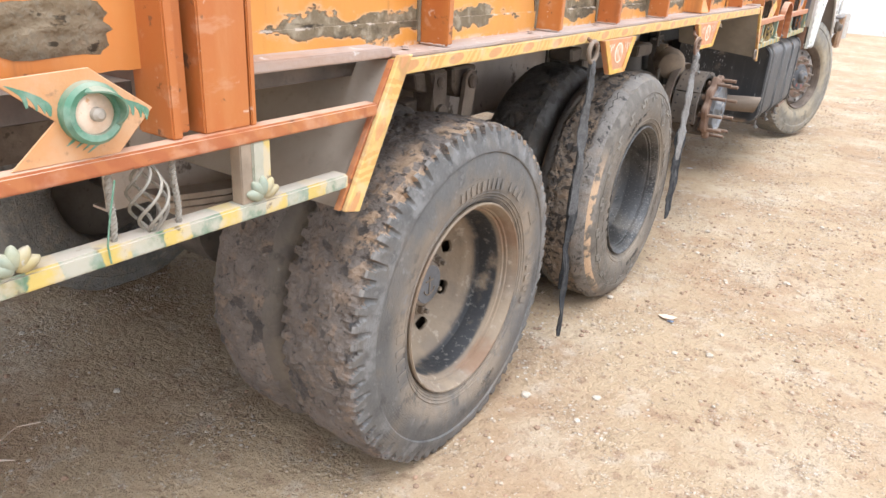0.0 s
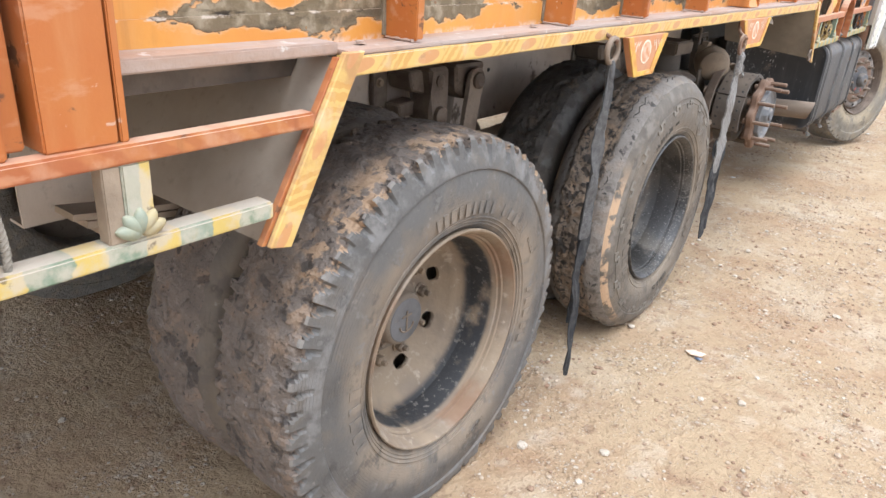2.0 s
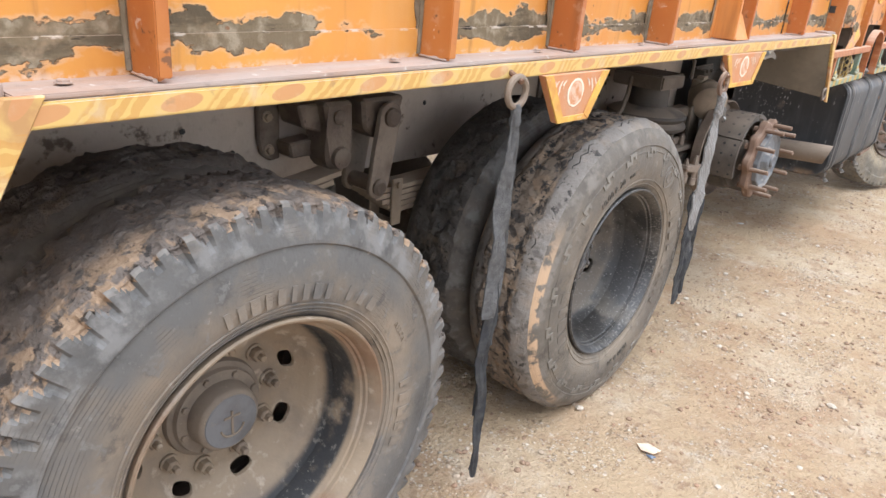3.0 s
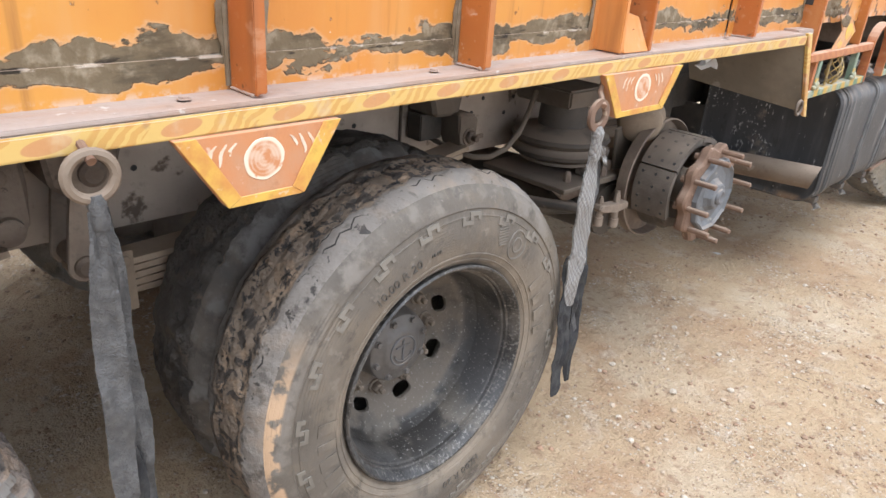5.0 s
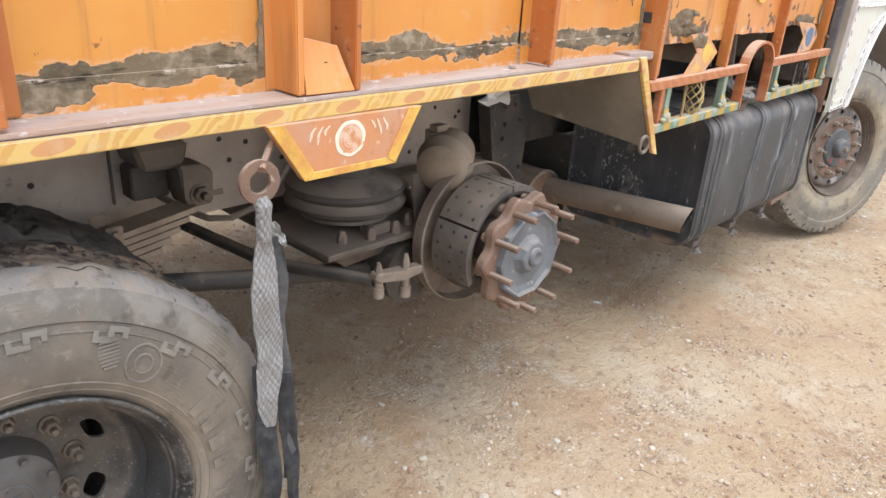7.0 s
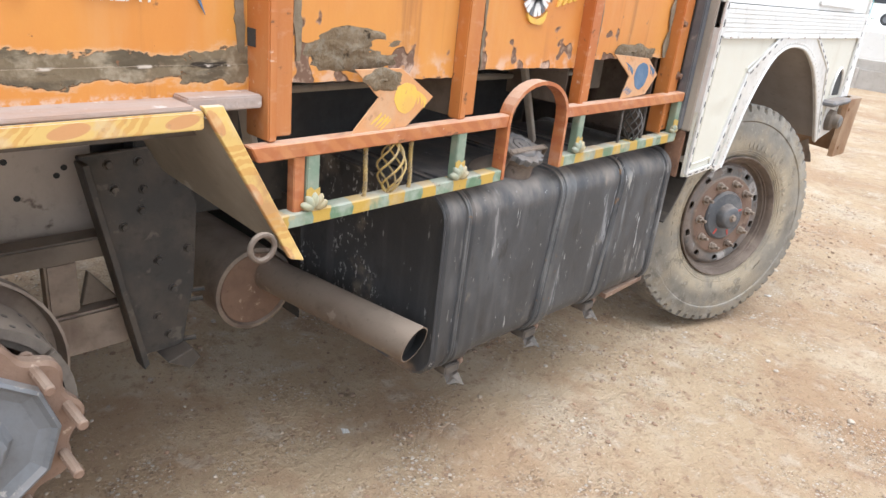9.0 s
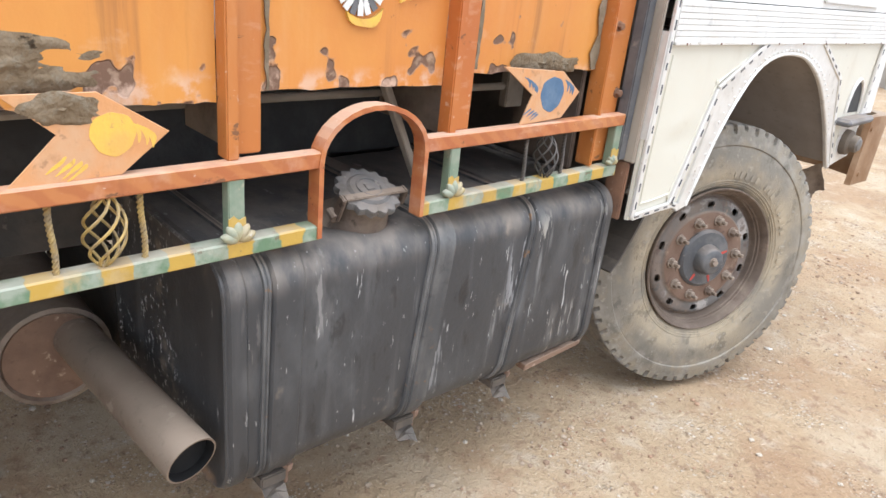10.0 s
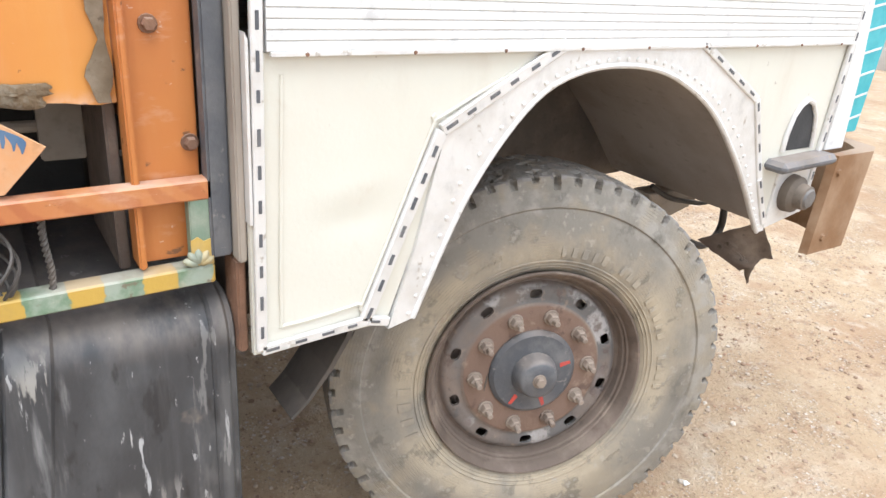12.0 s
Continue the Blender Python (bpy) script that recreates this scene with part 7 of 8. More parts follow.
part("side_channel", box(-0.73, -0.660, 5.02, 5.318, 0.460, 0.586, 0.008), SHACKLE, truck, "dusty steel channel with bare grey patches")
part("channel_brace", slab([(5.20, 0.60), (5.225, 0.70), (5.30, 0.60)], -0.70, -0.68, 0.003), DRABGREY, truck)
for zz in (0.575, 0.545, 0.415):
    part("bolt_end", tube([(-0.665, 5.50 - (0.575 - zz) * 0.2, zz), (-0.645, 5.545 - (0.575 - zz) * 0.2, zz + 0.004)], 0.008, 8), BRACKET, plate)

# ---- silencer and tail pipe ----
sil = part("silencer", lathe([(-1.55, 0.10), (-1.54, 0.138), (-0.70, 0.138), (-0.695, 0.144), (-0.680, 0.144), (-0.676, 0.132), (-0.690, 0.125), (-0.690, 0.04)], 40, centre=(0, 5.745, 0.510)), SHACKLE, truck, "dusty silencer drum with rusty end", smooth=True)
part("end_plate", lathe([(-0.689, 0.126), (-0.684, 0.124)], 32, centre=(0, 5.745, 0.510)), FLANGE, sil)
bm = bmesh.new()
start, end, rad = Vector((-0.72, 5.80, 0.548)), Vector((0.0, 5.832, 0.588)), 0.0575
d = (end - start).normalized()
u = d.cross(Vector((0, 0, 1))).normalized()
v2 = u.cross(d)
rings = []
for c, r, cut in ((start, rad, 0.0), (end, rad, 0.5), (end, rad - 0.004, 0.5), (start + d * 0.1, rad - 0.004, 0.0)):
    ring = []
    for k in range(28):
        a = 2 * math.pi * k / 28
        ring.append(bm.verts.new(c + (u * math.cos(a) + v2 * math.sin(a)) * r + d * (cut * r * (math.sin(a) * 0.7 + math.cos(a) * 0.35))))
    rings.append(ring)
for a, b in zip(rings[:-1], rings[1:]):
    for k in range(28):
        bm.faces.new((a[k], a[(k + 1) % 28], b[(k + 1) % 28], b[k]))
pipe = part("tail_pipe", bm, PIPE, truck, "dusty tail pipe with slanted end", smooth=True)
# inner wall coloured near-black for the shade inside the pipe
pipe.data.materials.append(HOLE_SHADE)
for p in list(pipe.data.polygons)[56:84]:
    p.material_index = 1
# solid black plug in place of the bore's shaded depth
part("pipe_bore", tube([start + d * 0.06, end - d * 0.045], [0.0525, 0.0525], 24), HOLE_SHADE, truck, smooth=True)

# ---- fuel tank ----
TY0, TY1, TZ0, TZ1, TX = 5.905, 7.185, 0.43, 1.000, -0.66


def tank_profile(grow=0.0):
    pts = []
    for cx, cz, a0, a1, r in ((-0.075, TZ1 - 0.075, 0, 90, 0.075), (TX + 0.06, TZ1 - 0.06, 90, 180, 0.06), (TX + 0.06, TZ0 + 0.06, 180, 270, 0.06), (-0.10, TZ0 + 0.10, 270, 360, 0.10)):
        for k in range(9):
            a = D(a0 + (a1 - a0) * k / 8)
            pts.append((cx + (r + grow) * math.cos(a), cz + (r + grow) * math.sin(a)))
    return pts


def loft(sections):
    bm = bmesh.new()
    rings = [[bm.verts.new((x, y, z)) for x, z in pts] for y, pts in sections]
    n = len(rings[0])
    for a, b in zip(rings[:-1], rings[1:]):
        for k in range(n):
            bm.faces.new((a[k], b[k], b[(k + 1) % n], a[(k + 1) % n]))
    bm.faces.new(rings[0])
    bm.faces.new(rings[-1][::-1])
    return bm


secs = [(TY0 + 0.004, tank_profile(-0.012)), (TY0, tank_profile(-0.004)), (TY0 + 0.003, tank_profile(0.0))]
for k in range(1, 40):
    f = k / 40
    yy = TY0 + (TY1 - TY0) * f
    dent = 0.004 * noise.noise(Vector((yy * 4, 1.2, 0)))
    secs.append((yy, tank_profile(dent - 0.002)))
secs += [(TY1 - 0.003, tank_profile(0.0)), (TY1, tank_profile(-0.004)), (TY1 - 0.004, tank_profile(-0.012))]
secs[0] = (TY0 + 0.006, secs[0][1])
tank = part("fuel_tank", loft(secs), TANK, truck, "weathered black fuel tank streaked with grey", smooth=True, angle=40)
for y0, y1 in ((TY0 + 0.008, TY0 + 0.052), (TY1 - 0.045, TY1 - 0.012)):
    part("rolled_rim", loft([(y0, tank_profile(0.001)), (y0 + 0.006, tank_profile(0.007)), (y1 - 0.006, tank_profile(0.007)), (y1, tank_profile(0.001))]), TANK, tank, smooth=True)
def leaning_band(y_top, y_low, width, grow, name, mat, label=""):
    """A band round the tank that leans from y_top at the top to y_low at the bottom, its edges turned down on to the tank."""
    rings = []
    for dy, g in ((-0.5, 0.001), (-0.42, grow), (-0.16, grow + 0.001), (0.0, grow - 0.002), (0.16, grow + 0.001), (0.42, grow), (0.5, 0.001)):
        ring = []
        for x, z in tank_profile(g):
            f = min(1.0, max(0.0, (TZ1 - z) / (TZ1 - TZ0)))
            ring.append((x + 0.0015 * noise.noise(Vector((z * 14, y_top, dy * 3))), y_top + (y_low - y_top) * f + width * dy + 0.004 * noise.noise(Vector((z * 9, x * 9, y_top))), z))
        rings.append(ring)
    bm = bmesh.new()
    rows = [[bm.verts.new(p) for p in ring] for ring in rings]
    n = len(rows[0])
    for a, b in zip(rows[:-1], rows[1:]):
        for k in range(n):
            bm.faces.new((a[k], b[k], b[(k + 1) % n], a[(k + 1) % n]))
    bm.faces.new(rows[0])
    bm.faces.new(rows[-1][::-1])
    return part(name, bm, mat, tank, label, smooth=True)


for y_top, y_low, wide, mat, label in ((6.052, 6.034, 0.078, TANK, "blackened strap round the tank"), (6.492, 6.425, 0.062, TANK_STRAP, "scraped grey strap round the tank"), (6.862, 6.792, 0.074, TANK, "blackened strap round the tank")):
    leaning_band(y_top, y_low, wide, 0.009, "tank_strap", mat, label)
    leaning_band(y_top - wide * 0.66, y_low - wide * 0.62, 0.018, 0.006, "strap_edge", TANK_STRAP)
    bm = add_box(bmesh.new(), -0.085, -0.02, y_low - 0.035, y_low + 0.030, TZ0 - 0.020, TZ0 + 0.012, 0.004)
    rows = []
    for i in range(7):
        f = i / 6
        rows.append([bm.verts.new((-0.060 + 0.070 * f + 0.008 * math.sin(5 * f + j), y_low - 0.035 + 0.035 * j - 0.012 * f * j + 0.010 * f, TZ0 - 0.012 - 0.034 * f + 0.010 * math.sin(7 * f + 1.7 * j))) for j in range(3)])
    for a, b in zip(rows[:-1], rows[1:]):
        for j in range(2):
            q = (a[j], a[j + 1], b[j + 1], b[j])
            bm.faces.new(q)
    part("strap_clamp", bm, CLAMP, tank, "twisted steel strap end")
    part("clamp_bolt", tube([(-0.045, y_low + 0.040, TZ0 - 0.045), (-0.035, y_low + 0.038, TZ0 + 0.045)], 0.007, 8), FLANGE, tank)
    part("clamp_nut", tube([(-0.037, y_low + 0.039, TZ0 + 0.000), (-0.037, y_low + 0.039, TZ0 + 0.018)], 0.015, 6), FLANGE, tank)
part("tank_skirt", slab([(6.90, TZ0 + 0.020), (7.178, TZ0 + 0.030), (7.172, TZ0 + 0.012), (6.90, TZ0 - 0.002)], -0.055, -0.018, 0.002), FLANGE, tank, "rusty lower lip of the tank")
FILLER = Matrix.Translation((-0.125, 6.298, 0.990)) @ Matrix.Rotation(D(24), 4, "Y")
bm = lathe([(-0.03, 0.118), (-0.010, 0.104), (0.008, 0.088), (0.024, 0.072), (0.070, 0.062), (0.074, 0.067), (0.088, 0.067)], 32)
bm.transform(FILLER @ Matrix.Rotation(D(-90), 4, "Y"))
part("filler_neck", bm, GREASE, tank, "oily brown filler neck", smooth=True)
bm = lathe([(0.086, 0.071), (0.098, 0.076), (0.106, 0.074), (0.110, 0.060), (0.108, 0.052), (0.114, 0.045), (0.1155, 0.014)], 96, shift=lambda x, r, a: (x, r + (0.0045 * math.cos(16 * a) if r > 0.069 else 0)))
bm.transform(FILLER @ Matrix.Rotation(D(-90), 4, "Y"))
cap = part("filler_cap", bm, CAPGREY, tank, "grey toothed filler cap", smooth=True)
bm = add_tube(bmesh.new(), ring_pts((0, 0, 0.1155), 0.030, "z", 24), 0.003, 6, closed=True)
add_box(bm, -0.012, 0.012, -0.012, 0.012, 0.113, 0.118, 0.002)
bm.transform(FILLER)
part("cap_emblem", bm, CAPGREY, cap, smooth=True)
bm = add_box(bmesh.new(), 0.014, 0.034, -0.082, 0.084, 0.112, 0.118, 0.002)
add_box(bm, 0.012, 0.036, -0.090, -0.081, 0.055, 0.118, 0.002)
add_box(bm, 0.012, 0.036, 0.083, 0.092, 0.075, 0.118, 0.002)
bm.transform(FILLER)
part("cap_bar", bm, GREASE, cap, "hinged locking bar")
bm = tube([(0.0, -0.090, 0.06), (0.03, -0.092, 0.06)], 0.010, 10)
bm.transform(FILLER)
part("bar_hinge", bm, GREASE, cap)
# added plate, black in place of the shade between silencer and tank
part("gap_dark_plate", box(-1.42, TX - 0.002, 5.905, 5.912, 0.36, 0.80, 0.002), BRACKET, truck, "added black plate that darkens the gap behind the silencer")
for yy in (6.08, 6.5, 6.9):
    part("tank_bearer", box(WEB, TX + 0.01, yy, yy + 0.07, 0.45, 1.0, 0.006), BRACKET, truck)

# ---- cab ----
CX = 0.045
ARCH = [(7.535, 0.905), (7.60, 1.06), (7.652, 1.165), (7.73, 1.275), (7.819, 1.358), (7.93, 1.398), (8.06, 1.405), (8.19, 1.385), (8.32, 1.33), (8.423, 1.262), (8.53, 1.16), (8.62, 1.06), (8.69, 0.97), (8.742, 0.905)]
OUT = [(7.478, 0.893), (7.53, 1.06), (7.583, 1.297), (7.72, 1.372), (7.864, 1.447), (7.97, 1.452), (8.07, 1.454), (8.17, 1.455), (8.275, 1.456), (8.42, 1.385), (8.560, 1.306), (8.65, 1.12), (8.72, 0.98), (8.775, 0.905)]
bm = slab([(7.203, 0.905), (7.477, 0.905)] + OUT[1:-1] + [(8.776, 0.905), (8.95, 0.95), (8.975, 1.10), (9.005, 1.452), (7.203, 1.438)], CX - 0.012, CX, 0.0)
for k in range(1, 58):
    bmesh.ops.bisect_plane(bm, geom=bm.verts[:] + bm.edges[:] + bm.faces[:], plane_co=(0, 7.203 + 0.031 * k, 0), plane_no=(0, 1, 0))
for k in range(1, 18):
    bmesh.ops.bisect_plane(bm, geom=bm.verts[:] + bm.edges[:] + bm.faces[:], plane_co=(0, 0, 0.905 + 0.031 * k), plane_no=(0, 0, 1))
for v in bm.verts:
    y, z = v.co.y, v.co.z
    hollow = 0.0016 * noise.noise(Vector((y * 4.5, z * 4.5, 1.0))) + 0.0008 * noise.noise(Vector((y * 13, z * 13, 5.0)))
    ridge = math.exp(-((y - 7.385) / 0.055) ** 2 - ((z - 1.185 - 0.25 * (y - 7.385)) / 0.016) ** 2)
    pit = math.exp(-((y - 7.40) / 0.06) ** 2 - ((z - 1.15) / 0.030) ** 2)
    v.co.x += hollow + 0.006 * ridge - 0.006 * pit - 0.002
cab = part("cab_side", bm, CREAM, truck, "cream sheet cab flank with riveted wheel arch", smooth=True, angle=50)


def smooth_line(pts, n=4):
    """A soft curve through the points."""
    out = []
    for i in range(len(pts) - 1):
        p0, p1, p2, p3 = (Vector(pts[max(0, min(len(pts) - 1, i + k))]) for k in (-1, 0, 1, 2))
        for j in range(n):
            t = j / n
            out.append(tuple(0.5 * (2 * p1 + (p2 - p0) * t + (2 * p0 - 5 * p1 + 4 * p2 - p3) * t * t + (3 * p1 - p0 - 3 * p2 + p3) * t ** 3)))
    return out + [tuple(pts[-1])]


def straight_line(pts, n=4):
    return [tuple(Vector(pts[i]).lerp(Vector(pts[i + 1]), j / n)) for i in range(len(pts) - 1) for j in range(n)] + [tuple(pts[-1])]


ARCH, OUT2 = smooth_line(ARCH), straight_line(OUT)
bm = bmesh.new()
for i in range(len(ARCH) - 1):
    add_slab(bm, [ARCH[i], ARCH[i + 1], OUT2[i + 1], OUT2[i]], CX - 0.010, CX + 0.006)
bmesh.ops.remove_doubles(bm, verts=bm.verts, dist=0.0005)
arch_p = part("arch_trim", bm, ALU, truck, "scuffed bare metal wheel arch trim")
lipbm = bmesh.new()
add_tube(lipbm, [(CX + 0.004, y, z) for y, z in ARCH], 0.007, 8)
part("arch_lip", lipbm, ALU, arch_p, smooth=True)
for i in range(0, len(ARCH) - 1):
    for f in (0.5,):
        y = (ARCH[i][0] * (1 - f) + ARCH[i + 1][0] * f) * 0.72 + (OUT2[i][0] * (1 - f) + OUT2[i + 1][0] * f) * 0.28
        z = (ARCH[i][1] * (1 - f) + ARCH[i + 1][1] * f) * 0.72 + (OUT2[i][1] * (1 - f) + OUT2[i + 1][1] * f) * 0.28
        part("rivet", lathe([(CX + 0.005, 0.0055), (CX + 0.0085, 0.0045), (CX + 0.0095, 0.002)], 10, centre=(0, y, z)), ALU, arch_p, smooth=True)


def piping(pts, parent, w=0.02):
    """Pale cover strips end to end, each with short black dashes showing through it."""
    for (a, b), (c, d) in zip(pts[:-1], pts[1:]):
        n = max(1, round(math.hypot(c - a, d - b) / 0.058))
        up = (0, -(d - b), c - a)
        p = part("cover_strip", beam((CX + 0.005, a, b), (CX + 0.005, c, d), 0.012, w, 0.002, up=up), ALU, parent)
        for k in range(n):
            f0 = (k + 0.15 + 0.10 * noise.noise(Vector((a * 7, b * 7, k * 1.7)))) / n
            f1 = f0 + (0.42 + 0.16 * noise.noise(Vector((a * 5, b * 9, k * 2.3)))) / n
            part("dash", beam((CX + 0.0115, a + (c - a) * f0, b + (d - b) * f0), (CX + 0.0115, a + (c - a) * f1, b + (d - b) * f1), 0.002, w * 0.28, 0.0, up=up), CHANNEL, p)


piping([(7.222, 1.75), (7.215, 0.915), (7.43, 0.925), (7.478, 0.912)], cab)
piping([(7.425, 0.925), (7.572, 1.295), (7.86, 1.452)], cab, 0.026)
piping([(8.29, 1.455), (8.568, 1.308), (8.675, 1.08), (8.76, 0.93)], cab, 0.022)
piping([(8.955, 0.98), (8.985, 1.74)], cab, 0.020)
# a raised bead round the flat of the flank, and a dent pressed into it
bead = [(7.262, 1.405), (7.258, 1.20), (7.256, 0.975), (7.270, 0.952), (7.410, 0.962), (7.425, 0.972), (7.555, 1.300), (7.570, 1.318), (7.800, 1.428)]
part("pressed_bead", tube([(CX - 0.0010, y, z) for y, z in smooth_line(bead, 5)], 0.0035, 8), CREAM, cab, smooth=True)
# corrugated band over the flank
bm = bmesh.new()
prof = []
for k in range(7):
    z = 1.440 + k * 0.0165
    prof += [(CX + 0.006, z), (CX + 0.009, z + 0.0018), (CX + 0.009, z + 0.0150)]
prof += [(CX + 0.004, 1.557), (CX - 0.008, 1.557), (CX - 0.008, 1.440)]
a = [bm.verts.new((x, 7.235, z)) for x, z in prof]
b = [bm.verts.new((x, 8.99, z + 0.014)) for x, z in prof]
for i in range(len(prof)):
    j = (i + 1) % len(prof)
    bm.faces.new((a[i], a[j], b[j], b[i]))
bm.faces.new(a)
bm.faces.new(b[::-1])
part("corrugated_band", bm, WHITE, cab, "white corrugated metal band")
part("band_edge", beam((CX + 0.008, 7.24, 1.437), (CX + 0.008, 8.985, 1.452), 0.010, 0.008, 0.001), ALU, cab)
for k in range(9):
    part("screw", lathe([(CX + 0.012, 0.004), (CX + 0.015, 0.003)], 8, centre=(0, 7.3 + k * 0.2, 1.437 + k * 0.0016)), RUST, cab)
part("cab_upper", slab([(7.203, 1.560), (8.99, 1.574), (8.93, 2.2), (7.203, 2.2)], CX - 0.012, CX, 0.0), WHITE, truck, "white cab door side")
part("door_handle_strip", box(CX, CX + 0.012, 8.2, 8.75, 1.588, 1.606, 0.003), ALU, truck)
part("cab_roof", box(-2.30, CX - 0.014, 7.21, 8.92, 2.19, 2.24, 0.02), WHITE, truck)
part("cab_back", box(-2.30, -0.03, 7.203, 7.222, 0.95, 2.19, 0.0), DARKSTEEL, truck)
part("cab_front", slab([(8.93, 0.95), (8.97, 1.10), (9.0, 1.6), (8.94, 2.19), (8.92, 2.19), (8.98, 1.6), (8.95, 1.10), (8.91, 0.95)], -2.30, CX - 0.014), WHITE, truck)
part("cab_corner", box(-0.12, CX - 0.016, 9.012, 9.085, 1.135, 2.19, 0.020), WHITE, truck, "white rounded corner of the cab", smooth=True)
part("far_cab_side", box(-2.33, -2.305, 7.21, 8.93, 0.95, 2.19, 0.0), WHITE, truck)
part("cab_floor", box(-2.30, -0.55, 7.23, 8.9, 1.40, 1.43, 0.0), DARKSTEEL, truck)
# rubber seal and corner irons behind the cab
part("rubber_seal", box(-0.006, 0.032, 7.187, 7.202, 1.085, TOP, 0.003), SHEET, truck, "dusty rubber strip behind the cab")
part("corner_channel", box(-0.034, 0.004, 7.150, 7.186, 1.09, TOP, 0.004), CHANNEL, truck, "dark grey steel channel behind the cab")
part("corner_iron", box(-0.05, 0.018, 7.186, 7.202, 0.90, 1.083, 0.003), RUST, truck)
part("corner_flange", slab([(7.201, 1.16), (7.206, 1.16), (7.206, 1.46), (7.201, 1.47)], 0.028, CX + 0.008), ALU, truck)
# inner wheel arch
bm = bmesh.new()
rows = []
for i, (y, z) in enumerate(ARCH):
    yy = 8.1 + (y - 8.1) * 1.06
    rows.append([bm.verts.new((x, yy, z + 0.015)) for x in (CX - 0.012, -0.25, -0.58)])
for a, b in zip(rows[:-1], rows[1:]):
    for k in range(2):
        bm.faces.new((a[k], a[k + 1], b[k + 1], b[k]))
ext = bmesh.ops.extrude_face_region(bm, geom=bm.faces[:])
for e in ext["geom"]:
    if isinstance(e, bmesh.types.BMVert):
        e.co.z += 0.004
part("inner_arch", bm, ARCHIN, truck, "dusty brown inner wheel arch", smooth=True)
part("arch_wall", slab([(7.45, 0.86), (8.95, 0.90), (8.90, 1.42), (7.55, 1.42)], -0.60, -0.585), DARKSTEEL, truck)
part("mud_flap", slab([(7.47, 0.90), (7.44, 0.83), (7.40, 0.765), (7.35, 0.70), (7.31, 0.665), (7.306, 0.672), (7.343, 0.705), (7.390, 0.77), (7.43, 0.835), (7.455, 0.90)], -0.17, -0.04, 0.001), BRACKET, truck, "bent black rubber mud flap")
part("brake_hose", tube(smooth_line([(-0.24, 9.00, 1.02), (-0.25, 9.006, 0.909), (-0.25, 9.030, 0.83), (-0.25, 9.035, 0.765), (-0.25, 9.0, 0.72), (-0.25, 8.941, 0.708), (-0.26, 8.86, 0.74)], 5), 0.013, 10), BRACKET, truck, smooth=True)
part("steering_hose", tube(smooth_line([(-0.34, 8.72, 0.93), (-0.32, 8.80, 0.885), (-0.30, 8.887, 0.865), (-0.30, 8.97, 0.850), (-0.30, 9.029, 0.864), (-0.30, 9.06, 0.93)], 5), 0.009, 8), BRACKET, truck, smooth=True)
part("front_spring_hanger", slab([(8.72, 0.90), (9.0, 0.90), (8.98, 0.83), (8.86, 0.80), (8.75, 0.84)], -0.42, -0.34, 0.006), SHEET, truck)
# bent lower flap, crumpled along its edge
bm = bmesh.new()
tl, tr, low_l, low_r = Vector((-0.20, 8.845, 0.770)), Vector((-0.03, 8.905, 0.888)), Vector((-0.09, 8.930, 0.690)), Vector((0.0, 8.985, 0.745))
rows = []
for i in range(13):
    f = i / 12
    row = []
    for j in range(9):
        g = j / 8
        p = tl.lerp(tr, f).lerp(low_l.lerp(low_r, f), g)
        tip = math.exp(-((f - 0.62) / 0.16) ** 2) * g ** 3
        p.z += -0.075 * tip + 0.012 * math.sin(9 * f) * g
        p.x += 0.030 * g * math.sin(5.5 * f + 0.6) + 0.008 * noise.noise(Vector((f * 5, g * 5, 2.0)))
        p.y += 0.012 * noise.noise(Vector((f * 6, g * 4, 7.0)))
        row.append(bm.verts.new(p))
    rows.append(row)
for a, b in zip(rows[:-1], rows[1:]):
    for j in range(8):
        bm.faces.new((a[j], a[j + 1], b[j + 1], b[j]))
ext = bmesh.ops.extrude_face_region(bm, geom=bm.faces[:])
for e in ext["geom"]:
    if isinstance(e, bmesh.types.BMVert):
        e.co += Vector((-0.004, -0.003, -0.004))
part("bent_flap", bm, GREASE, truck, "crumpled brown sheet flap", smooth=True, angle=50)
# step hole, step, fog lamp, bumper
hole = [(8.765, 1.150), (8.765, 1.20), (8.778, 1.25), (8.80, 1.28), (8.83, 1.295), (8.86, 1.285), (8.89, 1.25), (8.905, 1.20), (8.915, 1.15)]
# flat black plate, the hollow's shade is only in its colour
part("recess_shade_plate", slab(hole, CX - 0.011, CX + 0.001), BLACK, cab, "flat black oval for the shaded step recess")
part("recess_rim", tube([(CX + 0.002, y, z) for y, z in hole], 0.008, 8), ALU, cab, smooth=True)
part("step", slab([(8.70, 1.10), (8.70, 1.132), (8.98, 1.138), (8.98, 1.106)], 0.0, CX + 0.062, 0.012), HUBGREY, truck, "worn dark metal cab step")
bm = lathe([(0.02, 0.050), (0.05, 0.058), (0.075, 0.055), (0.085, 0.040), (0.11, 0.036), (0.115, 0.02)], 28, centre=(0, 8.86, 1.015))
fog = part("fog_lamp", bm, DRABGREY, truck, "small dusty fog lamp", smooth=True)
part("lens", lathe([(0.112, 0.030), (0.118, 0.026), (0.120, 0.010)], 24, centre=(0, 8.86, 1.015)), HUBDARK, fog, smooth=True)
part("lamp_plate", slab([(8.775, 0.91), (8.965, 0.94), (8.975, 1.098), (8.78, 1.098)], CX - 0.012, CX + 0.004, 0.002), ALU, truck)
bm = bmesh.new()
secs = []
